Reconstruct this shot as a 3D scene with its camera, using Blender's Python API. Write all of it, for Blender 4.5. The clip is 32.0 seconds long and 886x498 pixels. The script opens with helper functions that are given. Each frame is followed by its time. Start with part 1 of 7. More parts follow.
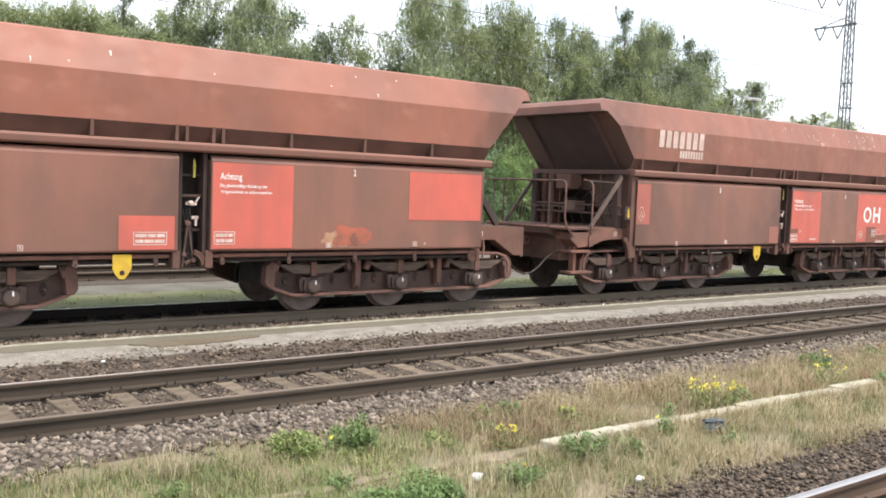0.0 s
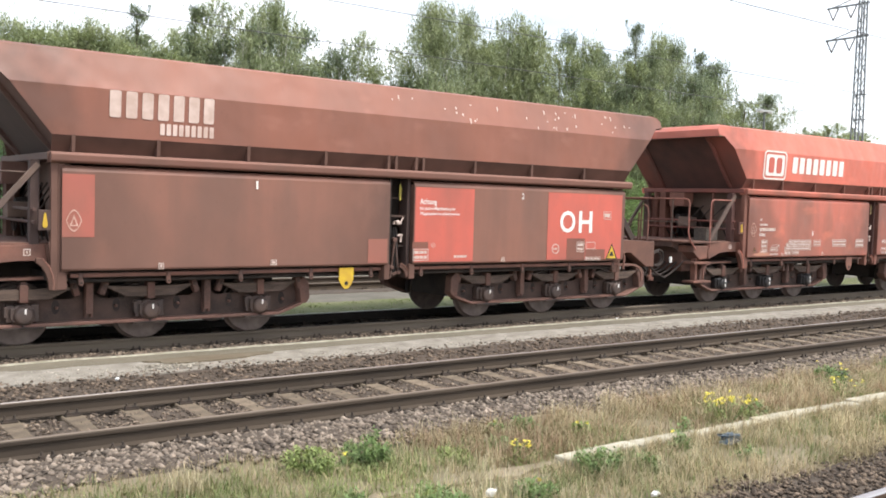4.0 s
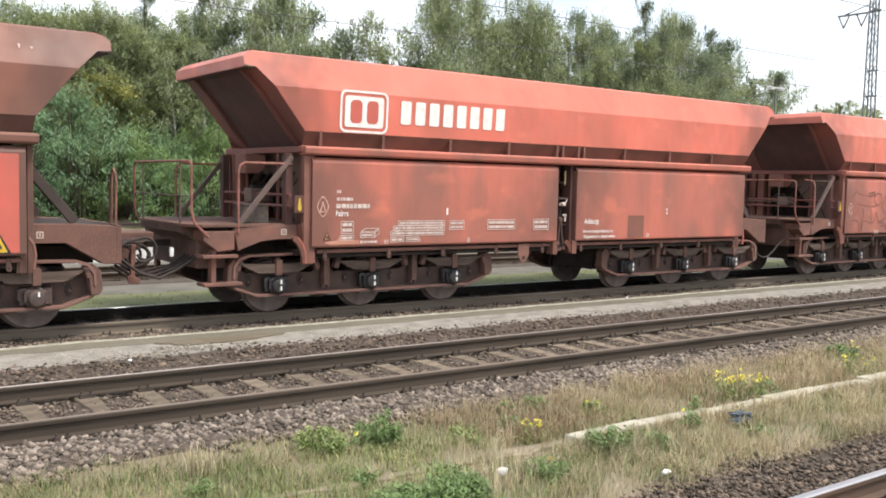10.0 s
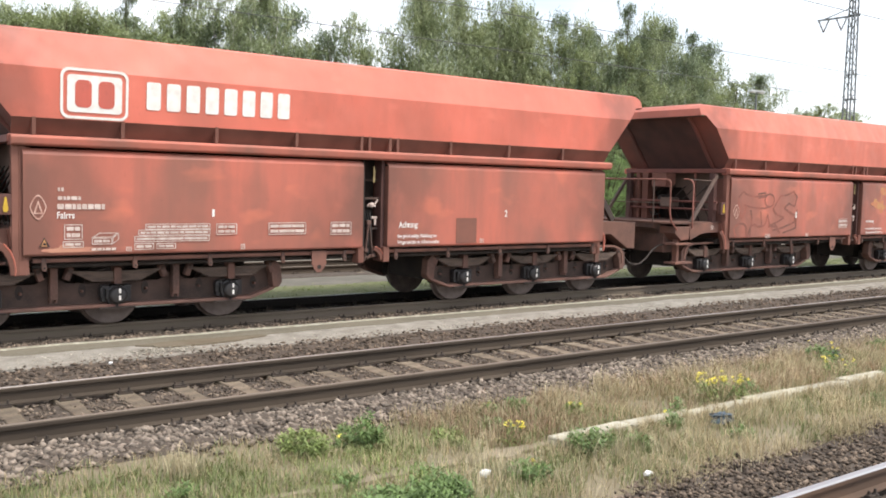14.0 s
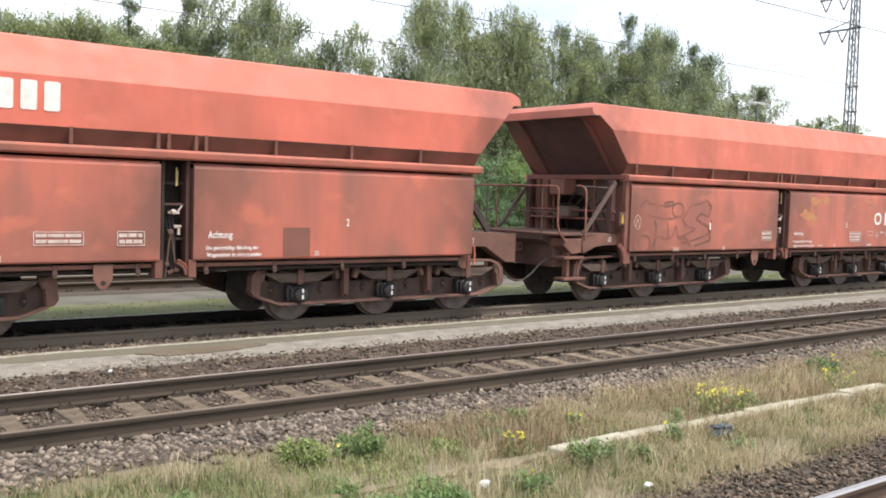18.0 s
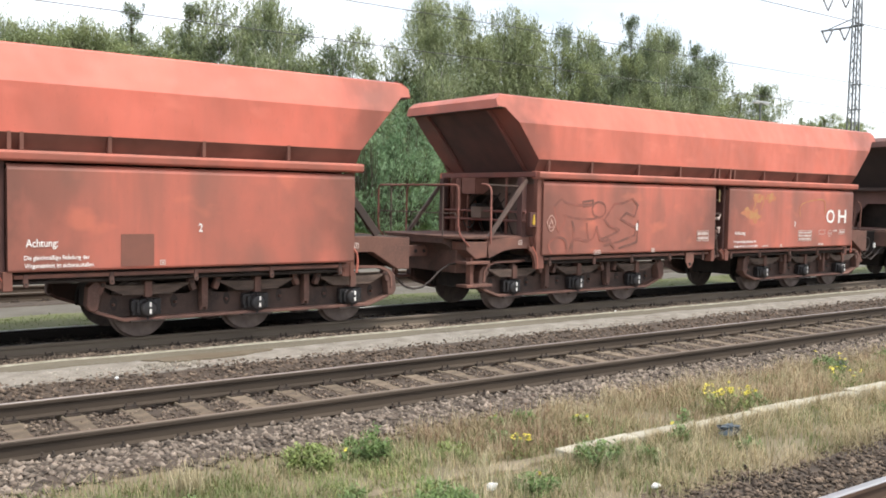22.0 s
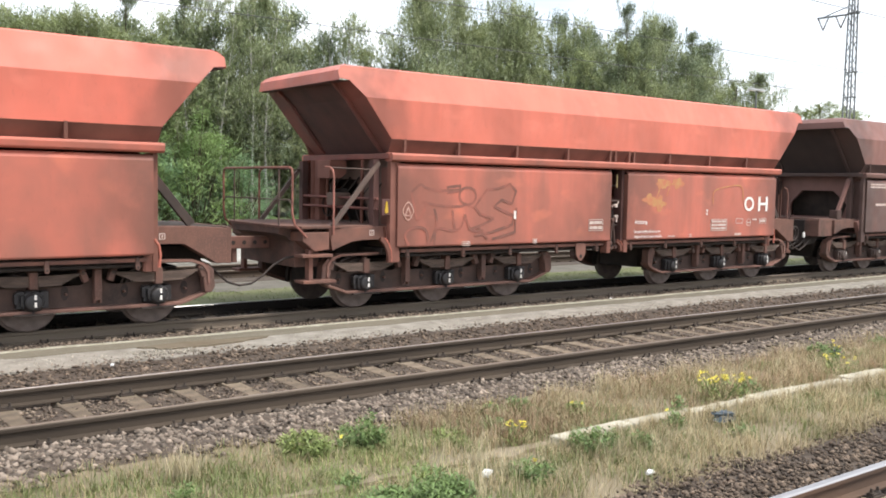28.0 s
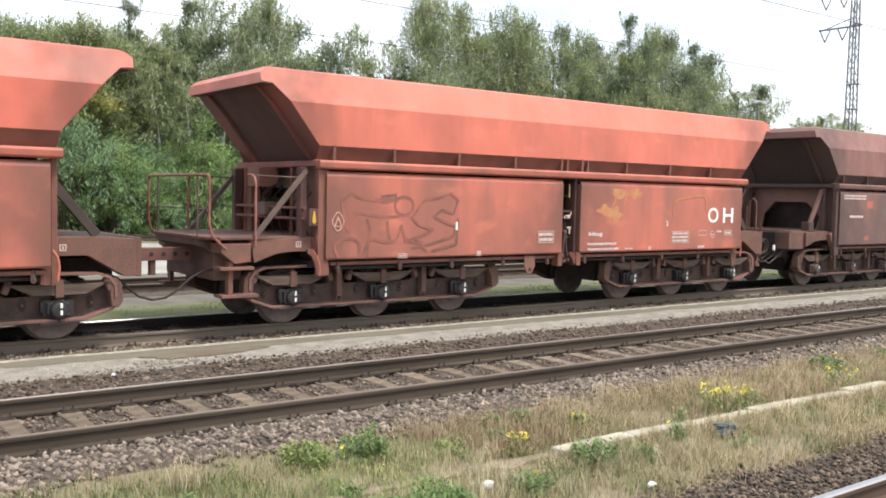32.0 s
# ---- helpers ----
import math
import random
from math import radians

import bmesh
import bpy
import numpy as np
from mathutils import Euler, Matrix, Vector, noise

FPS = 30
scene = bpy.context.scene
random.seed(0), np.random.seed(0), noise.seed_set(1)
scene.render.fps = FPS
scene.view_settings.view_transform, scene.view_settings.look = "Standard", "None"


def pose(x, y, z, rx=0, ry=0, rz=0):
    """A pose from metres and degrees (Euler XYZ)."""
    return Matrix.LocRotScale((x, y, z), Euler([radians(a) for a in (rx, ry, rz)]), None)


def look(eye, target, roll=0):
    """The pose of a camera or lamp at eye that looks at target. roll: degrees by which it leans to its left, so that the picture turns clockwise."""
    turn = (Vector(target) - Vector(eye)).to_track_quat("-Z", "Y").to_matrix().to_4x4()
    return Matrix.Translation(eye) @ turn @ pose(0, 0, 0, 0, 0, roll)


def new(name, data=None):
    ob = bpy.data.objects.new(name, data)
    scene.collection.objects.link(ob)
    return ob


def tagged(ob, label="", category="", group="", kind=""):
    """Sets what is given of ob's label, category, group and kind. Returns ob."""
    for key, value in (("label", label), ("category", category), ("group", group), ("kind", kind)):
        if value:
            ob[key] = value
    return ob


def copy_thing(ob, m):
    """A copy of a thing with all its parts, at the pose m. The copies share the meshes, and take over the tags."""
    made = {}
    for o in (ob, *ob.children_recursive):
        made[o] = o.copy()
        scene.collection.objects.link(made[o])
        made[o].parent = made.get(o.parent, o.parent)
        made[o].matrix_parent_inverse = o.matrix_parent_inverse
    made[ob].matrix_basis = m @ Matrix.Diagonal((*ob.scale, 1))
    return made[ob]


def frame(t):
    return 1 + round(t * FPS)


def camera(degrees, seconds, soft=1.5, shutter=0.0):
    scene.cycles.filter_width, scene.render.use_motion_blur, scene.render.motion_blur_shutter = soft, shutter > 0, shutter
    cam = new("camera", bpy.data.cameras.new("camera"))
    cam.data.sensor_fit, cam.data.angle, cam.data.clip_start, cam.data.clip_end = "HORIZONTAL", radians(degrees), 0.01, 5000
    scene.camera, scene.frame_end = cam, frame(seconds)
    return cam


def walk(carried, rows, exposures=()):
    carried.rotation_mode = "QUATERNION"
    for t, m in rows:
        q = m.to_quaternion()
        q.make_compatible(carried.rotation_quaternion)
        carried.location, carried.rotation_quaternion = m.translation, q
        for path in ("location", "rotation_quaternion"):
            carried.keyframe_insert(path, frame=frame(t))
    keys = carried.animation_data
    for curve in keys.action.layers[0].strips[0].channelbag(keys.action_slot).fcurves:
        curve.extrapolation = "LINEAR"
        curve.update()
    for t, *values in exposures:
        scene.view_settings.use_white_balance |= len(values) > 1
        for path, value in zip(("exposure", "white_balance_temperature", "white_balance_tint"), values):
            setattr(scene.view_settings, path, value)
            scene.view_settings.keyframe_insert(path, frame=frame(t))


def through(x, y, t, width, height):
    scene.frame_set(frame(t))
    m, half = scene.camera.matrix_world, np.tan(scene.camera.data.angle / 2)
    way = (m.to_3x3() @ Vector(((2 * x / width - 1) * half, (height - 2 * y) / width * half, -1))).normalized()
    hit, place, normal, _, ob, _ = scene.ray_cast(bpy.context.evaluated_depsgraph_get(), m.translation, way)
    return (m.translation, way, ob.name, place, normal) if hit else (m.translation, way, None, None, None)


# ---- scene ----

# ---- camera: a hand-held camera beside the near track, standing still and swaying a little ----
EYE = (0.0, 0.0, 2.29)
CAM = [
    (0.0, 86.186, -2.161, -37.14), (0.5, 86.355, -2.343, -37.184), (1.0, 86.502, -2.151, -36.972), (1.5, 86.576, -2.058, -36.716),
    (2.0, 86.623, -1.841, -36.516), (2.5, 86.678, -1.607, -36.46), (3.0, 86.822, -1.615, -36.478), (3.5, 87.033, -1.758, -36.433),
    (5.5, 86.967, -1.122, -36.234), (6.0, 86.762, -0.919, -36.292), (6.5, 86.574, -1.062, -36.352), (7.0, 86.5, -1.206, -36.568),
    (7.5, 86.519, -1.402, -36.77), (8.0, 86.565, -1.367, -36.749), (8.5, 86.64, -1.465, -36.551), (9.0, 86.481, -1.326, -36.164),
    (9.5, 86.216, -1.203, -35.928), (10.0, 85.861, -1.27, -35.81), (10.5, 85.655, -1.282, -35.801), (11.0, 85.576, -1.348, -35.862),
    (11.5, 85.698, -1.584, -36.035), (12.0, 85.822, -1.634, -36.258), (12.5, 85.909, -1.786, -36.551), (13.0, 85.907, -1.527, -36.702),
    (13.5, 85.963, -1.404, -36.83), (14.0, 86.002, -1.383, -36.865), (14.5, 86.052, -1.349, -36.847), (16.5, 86.419, -1.651, -36.81),
    (17.0, 86.566, -1.652, -36.804), (17.5, 86.615, -1.775, -36.775), (18.0, 86.61, -1.694, -36.804), (18.5, 86.548, -1.77, -36.887),
    (19.0, 86.568, -1.771, -36.995), (19.5, 86.579, -1.813, -37.045), (20.0, 86.634, -1.746, -36.909), (20.5, 86.638, -1.515, -36.794),
    (21.0, 86.732, -1.381, -36.689), (21.5, 86.813, -1.092, -36.647), (22.0, 86.795, -0.98, -36.566), (22.5, 86.611, -0.748, -36.468),
    (23.0, 86.502, -0.744, -36.459), (23.5, 86.394, -0.647, -36.453), (24.0, 86.346, -0.599, -36.515), (24.5, 86.319, -0.589, -36.521),
    (25.0, 86.219, -0.666, -36.44), (25.5, 86.217, -0.652, -36.505), (27.5, 86.082, -0.914, -36.815), (28.0, 86.014, -1.04, -36.841),
    (28.5, 85.983, -1.127, -36.835), (29.0, 85.972, -1.112, -36.797), (29.5, 86.029, -1.122, -36.737), (30.0, 86.107, -1.166, -36.682),
    (30.5, 86.155, -1.177, -36.629), (31.0, 86.358, -1.141, -36.693), (31.5, 86.522, -1.147, -36.714), (32.0, 86.669, -1.232, -36.718),
]
cam = camera(51.4, 32.0, soft=1.8)
walk(cam, [(t, pose(*EYE, a, b, c)) for t, a, b, c in CAM], [(0, 1.09), (2, 1.11), (4, 1.04), (6, 0.98), (10, 0.95), (18, 0.92), (21, 0.89), (25, 0.92), (28, 0.99), (32, 1.00)])

# distance that the train has rolled towards -x since the start
TRAIN = [
    (0.0, 0.0), (0.5, 1.588), (1.0, 3.179), (1.5, 4.689), (2.0, 6.181), (2.5, 7.581), (3.0, 8.988),
    (3.5, 10.267), (5.5, 15.004), (6.0, 16.093), (6.5, 17.096), (7.0, 18.077), (7.5, 18.973), (8.0, 19.844),
    (8.5, 20.636), (9.0, 21.414), (9.5, 22.123), (10.0, 22.813), (10.5, 23.417), (11.0, 23.977), (11.5, 24.472),
    (12.0, 24.958), (12.5, 25.414), (13.0, 25.875), (13.5, 26.308), (14.0, 26.716), (14.5, 27.155), (16.5, 28.86),
    (17.0, 29.27), (17.5, 29.674), (18.0, 30.068), (18.5, 30.485), (19.0, 30.874), (19.5, 31.248), (20.0, 31.526),
    (20.5, 31.786), (21.0, 32.043), (21.5, 32.327), (22.0, 32.596), (22.5, 32.882), (23.0, 33.153), (23.5, 33.442),
    (24.0, 33.706), (24.5, 33.98), (25.0, 34.237), (25.5, 34.507), (27.5, 35.525), (28.0, 35.774), (28.5, 36.025),
    (29.0, 36.274), (29.5, 36.524), (30.0, 36.754), (30.5, 36.932), (31.0, 37.046), (31.5, 37.127), (32.0, 37.165),
]

# ---- world and sun: bright broken cloud ----
world = bpy.data.worlds.new("world")
scene.world = world
world.use_nodes = True
wn, wl = world.node_tree.nodes, world.node_tree.links
wn.clear()
sky = wn.new("ShaderNodeTexSky")
sky.sky_type, sky.sun_disc = "NISHITA", False
sky.sun_elevation, sky.sun_rotation = radians(52), radians(150)
sky.air_density, sky.dust_density = 1.0, 2.0
wco = wn.new("ShaderNodeTexCoord")
wmap = wn.new("ShaderNodeMapping")
wmap.inputs["Scale"].default_value = (1.0, 1.0, 2.6)
cloud = wn.new("ShaderNodeTexNoise")
cloud.inputs["Scale"].default_value, cloud.inputs["Detail"].default_value = 2.1, 5.0
ramp = wn.new("ShaderNodeValToRGB")
ramp.color_ramp.elements[0].color = (0.35, 0.35, 0.35, 1)
ramp.color_ramp.elements[0].position, ramp.color_ramp.elements[1].position = 0.31, 0.56
wmix = wn.new("ShaderNodeMix")
wmix.data_type = "RGBA"
wmix.inputs["B"].default_value = (8.7, 9.1, 9.7, 1)
wbg = wn.new("ShaderNodeBackground")
wbg.inputs["Strength"].default_value = 0.1
wout = wn.new("ShaderNodeOutputWorld")
wl.new(wco.outputs["Generated"], wmap.inputs["Vector"])
wl.new(wmap.outputs["Vector"], cloud.inputs["Vector"])
wl.new(cloud.outputs["Fac"], ramp.inputs["Fac"])
wsep = wn.new("ShaderNodeSeparateXYZ")
thin = wn.new("ShaderNodeMapRange")
thin.inputs["From Min"].default_value, thin.inputs["From Max"].default_value = 0.08, 0.45
thin.inputs["To Min"].default_value, thin.inputs["To Max"].default_value = 1.0, 0.75
wmul = wn.new("ShaderNodeMath")
wmul.operation = "MULTIPLY"
wl.new(wco.outputs["Generated"], wsep.inputs["Vector"])
wl.new(wsep.outputs["Z"], thin.inputs["Value"])
wl.new(thin.outputs["Result"], wmul.inputs[0])
wl.new(ramp.outputs["Color"], wmul.inputs[1])
wl.new(wmul.outputs["Value"], wmix.inputs["Factor"])
wl.new(sky.outputs["Color"], wmix.inputs["A"])
wl.new(wmix.outputs["Result"], wbg.inputs["Color"])
wl.new(wbg.outputs["Background"], wout.inputs["Surface"])
sun_data = bpy.data.lights.new("sun", "SUN")
sun_data.energy, sun_data.angle, sun_data.color = 2.3, radians(12), (1.0, 0.95, 0.88)
sun = new("sun", sun_data)
sun.matrix_world = look((6, -10, 22), (0, 0, 0))

# ---- materials ----
def material(name, c1, c2, scale=3.0, rough=0.8, metal=0.0, bump=0.2, fine=40.0, c3=None, stretch=(1, 1, 1), per_piece=0.0, low=0.35, high=0.65, spec=0.4):
    """Two colours mixed by a coarse noise, a third by a finer one, and a fine bump; all in the thing's own space."""
    m = bpy.data.materials.new(name)
    m.use_nodes = True
    n, l = m.node_tree.nodes, m.node_tree.links
    b = n["Principled BSDF"]
    b.inputs["Roughness"].default_value, b.inputs["Metallic"].default_value = rough, metal
    b.inputs["Specular IOR Level"].default_value = spec
    co = n.new("ShaderNodeTexCoord")
    mp = n.new("ShaderNodeMapping")
    mp.inputs["Scale"].default_value = stretch
    l.new(co.outputs["Object"], mp.inputs["Vector"])
    t1 = n.new("ShaderNodeTexNoise")
    t1.inputs["Scale"].default_value, t1.inputs["Detail"].default_value = scale, 6.0
    l.new(mp.outputs["Vector"], t1.inputs["Vector"])
    r1 = n.new("ShaderNodeMapRange")
    r1.inputs["From Min"].default_value, r1.inputs["From Max"].default_value = low, high
    l.new(t1.outputs["Fac"], r1.inputs["Value"])
    mx = n.new("ShaderNodeMix")
    mx.data_type = "RGBA"
    mx.inputs["A"].default_value, mx.inputs["B"].default_value = (*c1, 1), (*c2, 1)
    l.new(r1.outputs["Result"], mx.inputs["Factor"])
    last = mx.outputs["Result"]
    t2 = n.new("ShaderNodeTexNoise")
    t2.inputs["Scale"].default_value, t2.inputs["Detail"].default_value = fine, 4.0
    l.new(co.outputs["Object"], t2.inputs["Vector"])
    if c3:
        r2 = n.new("ShaderNodeMapRange")
        r2.inputs["From Min"].default_value, r2.inputs["From Max"].default_value = 0.48, 0.85
        l.new(t2.outputs["Fac"], r2.inputs["Value"])
        m2 = n.new("ShaderNodeMix")
        m2.data_type = "RGBA"
        m2.inputs["B"].default_value = (*c3, 1)
        l.new(last, m2.inputs["A"])
        l.new(r2.outputs["Result"], m2.inputs["Factor"])
        last = m2.outputs["Result"]
    if per_piece:
        src = n.new("ShaderNodeNewGeometry").outputs["Random Per Island"] if per_piece > 0 else n.new("ShaderNodeObjectInfo").outputs["Random"]
        r3 = n.new("ShaderNodeMapRange")
        r3.inputs["To Min"].default_value, r3.inputs["To Max"].default_value = 1 - abs(per_piece), 1 + abs(per_piece)
        l.new(src, r3.inputs["Value"])
        hs = n.new("ShaderNodeHueSaturation")
        l.new(r3.outputs["Result"], hs.inputs["Value"])
        l.new(last, hs.inputs["Color"])
        last = hs.outputs["Color"]
    l.new(last, b.inputs["Base Color"])
    if bump:
        bp = n.new("ShaderNodeBump")
        bp.inputs["Strength"].default_value, bp.inputs["Distance"].default_value = bump, 0.01
        l.new(t2.outputs["Fac"], bp.inputs["Height"])
        l.new(bp.outputs["Normal"], b.inputs["Normal"])
    return m


def leaf_material(name, c1, c2, gloss=0.5, through=0.40):
    m = material(name, c1, c2, scale=0.6, rough=gloss, bump=0, per_piece=0.36)
    b = m.node_tree.nodes["Principled BSDF"]
    tr = m.node_tree.nodes.new("ShaderNodeBsdfTranslucent")
    mix = m.node_tree.nodes.new("ShaderNodeMixShader")
    mix.inputs["Fac"].default_value = through
    out = m.node_tree.nodes["Material Output"]
    for lk in list(b.inputs["Base Color"].links):
        m.node_tree.links.new(lk.from_socket, tr.inputs["Color"])
    m.node_tree.links.new(b.outputs["BSDF"], mix.inputs[1])
    m.node_tree.links.new(tr.outputs["BSDF"], mix.inputs[2])
    m.node_tree.links.new(mix.outputs["Shader"], out.inputs["Surface"])
    return m


M = {}
M["ground"] = material("dry_soil", (0.22, 0.178, 0.118), (0.15, 0.132, 0.08), scale=0.8, rough=0.95, bump=0.6, fine=25, c3=(0.235, 0.195, 0.135))
M["ballast_dark"] = material("brown_ballast", (0.058, 0.044, 0.033), (0.095, 0.072, 0.054), scale=9, rough=0.95, bump=1.0, fine=38, c3=(0.045, 0.038, 0.032))
# near-black ballast and stones: the train's shade put into their colour
M["ballast_shaded"] = material("shaded_ballast", (0.026, 0.021, 0.017), (0.048, 0.038, 0.030), scale=9, rough=0.85, bump=1.0, fine=38, c3=(0.02, 0.017, 0.015))
M["stone_shaded"] = material("shaded_ballast_stone", (0.050, 0.040, 0.033), (0.024, 0.020, 0.017), scale=5, rough=0.8, bump=0.3, per_piece=0.6)
M["stone_light"] = material("grey_ballast_stone", (0.245, 0.200, 0.160), (0.098, 0.076, 0.059), scale=7, rough=0.95, bump=0.3, per_piece=0.6)
M["stone_dark"] = material("brown_ballast_stone", (0.15, 0.112, 0.082), (0.07, 0.052, 0.039), scale=5, rough=0.95, bump=0.3, per_piece=0.65)
M["sleeper"] = material("weathered_concrete", (0.205, 0.160, 0.112), (0.105, 0.080, 0.056), scale=4, rough=0.95, bump=0.4, fine=60, c3=(0.10, 0.080, 0.062), per_piece=-0.22)
M["rail"] = material("rusty_rail_steel", (0.078, 0.060, 0.045), (0.050, 0.039, 0.030), scale=2, rough=0.9, bump=0.2, fine=50, stretch=(0.2, 1, 1), spec=0.2)
M["clip"] = material("rusty_rail_fastening", (0.058, 0.042, 0.032), (0.034, 0.027, 0.022), scale=8, rough=0.9, bump=0.2)
M["rail_olive"] = material("dusty_olive_rail_steel", (0.165, 0.132, 0.098), (0.115, 0.09, 0.067), scale=2, rough=0.8, bump=0.2, fine=50, stretch=(0.2, 1, 1))
# far rail behind the wheels: its shade is put into the colour
M["rail_shaded"] = material("shaded_rail_steel", (0.028, 0.023, 0.020), (0.018, 0.015, 0.013), scale=2, rough=0.8, bump=0.2, fine=50, stretch=(0.2, 1, 1), spec=0.2)
M["rail_rust"] = material("orange_rusty_rail_steel", (0.150, 0.085, 0.052), (0.085, 0.053, 0.036), scale=2, rough=0.85, bump=0.2, fine=50, stretch=(0.2, 1, 1))
M["rail_top"] = material("worn_rail_head", (0.60, 0.58, 0.57), (0.44, 0.42, 0.41), scale=1.5, rough=0.34, metal=0.9, bump=0.03, stretch=(0.1, 4, 1))
M["rail_dull"] = material("rusty_rail_head", (0.15, 0.118, 0.092), (0.105, 0.082, 0.066), scale=1.5, rough=0.55, metal=0.3, bump=0.05, stretch=(0.1, 4, 1))
M["rail_semi"] = material("half_worn_rail_head", (0.34, 0.31, 0.29), (0.19, 0.16, 0.145), scale=1.5, rough=0.5, metal=0.6, bump=0.03, stretch=(0.1, 4, 1))


def paint(name, clean, worn, grime, streak=0.22, dents=0.25, soot=0.5, runs=0.55, ends=None, flare=None):
    """Old wagon paint: cloudy fading, vertical run-down streaks, soot blotches and shallow dents."""
    m = material(name, clean, worn, scale=0.75, rough=0.6, bump=0.0, fine=9, stretch=(1, 1, 0.55), low=0.36, high=0.70, spec=0.42)
    n, l = m.node_tree.nodes, m.node_tree.links
    b = n["Principled BSDF"]
    first = b.inputs["Base Color"].links[0].from_socket
    co = n.new("ShaderNodeTexCoord")

    def cloud(scale, stretch, lo, hi, top, detail=5.0):
        mp = n.new("ShaderNodeMapping")
        mp.inputs["Scale"].default_value = stretch
        l.new(co.outputs["Object"], mp.inputs["Vector"])
        t = n.new("ShaderNodeTexNoise")
        t.inputs["Scale"].default_value, t.inputs["Detail"].default_value = scale, detail
        l.new(mp.outputs["Vector"], t.inputs["Vector"])
        r = n.new("ShaderNodeMapRange")
        r.inputs["From Min"].default_value, r.inputs["From Max"].default_value, r.inputs["To Max"].default_value = lo, hi, top
        l.new(t.outputs["Fac"], r.inputs["Value"])
        return r.outputs["Result"]

    def over(under, fac, colour):
        x = n.new("ShaderNodeMix")
        x.data_type = "RGBA"
        x.inputs["B"].default_value = (*colour, 1)
        l.new(under, x.inputs["A"])
        l.new(fac, x.inputs["Factor"])
        return x.outputs["Result"]
    c = over(first, cloud(1.7, (1.6, 1, streak), 0.44, 0.72, runs), grime)
    c = over(c, cloud(0.6, (1.2, 1, 0.9), 0.44, 0.62, soot), grime)
    if flare:
        # lighter blotches: reflections and scuffs of the sheet put into the colour
        c = over(c, cloud(1.5, (1, 1, 1.6), 0.60, 0.74, 0.5, 2.0), flare)
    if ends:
        # darker towards both ends of a flap or side, ragged by a noise
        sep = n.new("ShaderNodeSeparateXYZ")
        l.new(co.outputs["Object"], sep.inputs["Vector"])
        end_dist = None
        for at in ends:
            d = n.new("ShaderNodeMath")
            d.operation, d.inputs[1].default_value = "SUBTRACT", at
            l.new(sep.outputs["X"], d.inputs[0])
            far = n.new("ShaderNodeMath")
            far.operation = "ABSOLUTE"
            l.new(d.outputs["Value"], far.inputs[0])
            if end_dist is None:
                end_dist = far.outputs["Value"]
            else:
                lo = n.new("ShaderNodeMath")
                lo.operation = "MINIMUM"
                l.new(end_dist, lo.inputs[0])
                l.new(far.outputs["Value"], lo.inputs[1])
                end_dist = lo.outputs["Value"]
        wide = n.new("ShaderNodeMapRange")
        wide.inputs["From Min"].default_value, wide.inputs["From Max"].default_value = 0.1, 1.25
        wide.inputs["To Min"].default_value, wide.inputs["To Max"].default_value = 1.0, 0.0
        l.new(end_dist, wide.inputs["Value"])
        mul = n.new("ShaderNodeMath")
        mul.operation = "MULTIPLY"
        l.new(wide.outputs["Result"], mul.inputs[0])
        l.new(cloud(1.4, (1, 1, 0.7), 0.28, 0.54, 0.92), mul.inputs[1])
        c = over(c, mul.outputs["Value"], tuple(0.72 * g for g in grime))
    c = over(c, cloud(22, (1, 1, 0.4), 0.62, 0.78, 0.16, 3.0), tuple(0.6 * g for g in grime))
    l.new(c, b.inputs["Base Color"])
    rough = cloud(3.0, (1, 1, 1), 0.3, 0.7, 1.0)
    rr = n.new("ShaderNodeMapRange")
    rr.inputs["To Min"].default_value, rr.inputs["To Max"].default_value = 0.40, 0.60
    l.new(rough, rr.inputs["Value"])
    l.new(rr.outputs["Result"], b.inputs["Roughness"])
    bp = n.new("ShaderNodeBump")
    bp.inputs["Strength"].default_value, bp.inputs["Distance"].default_value = dents, 0.10
    l.new(cloud(1.3, (1, 1, 0.8), 0.2, 0.8, 1.0, 2.0), bp.inputs["Height"])
    l.new(bp.outputs["Normal"], b.inputs["Normal"])
    return m


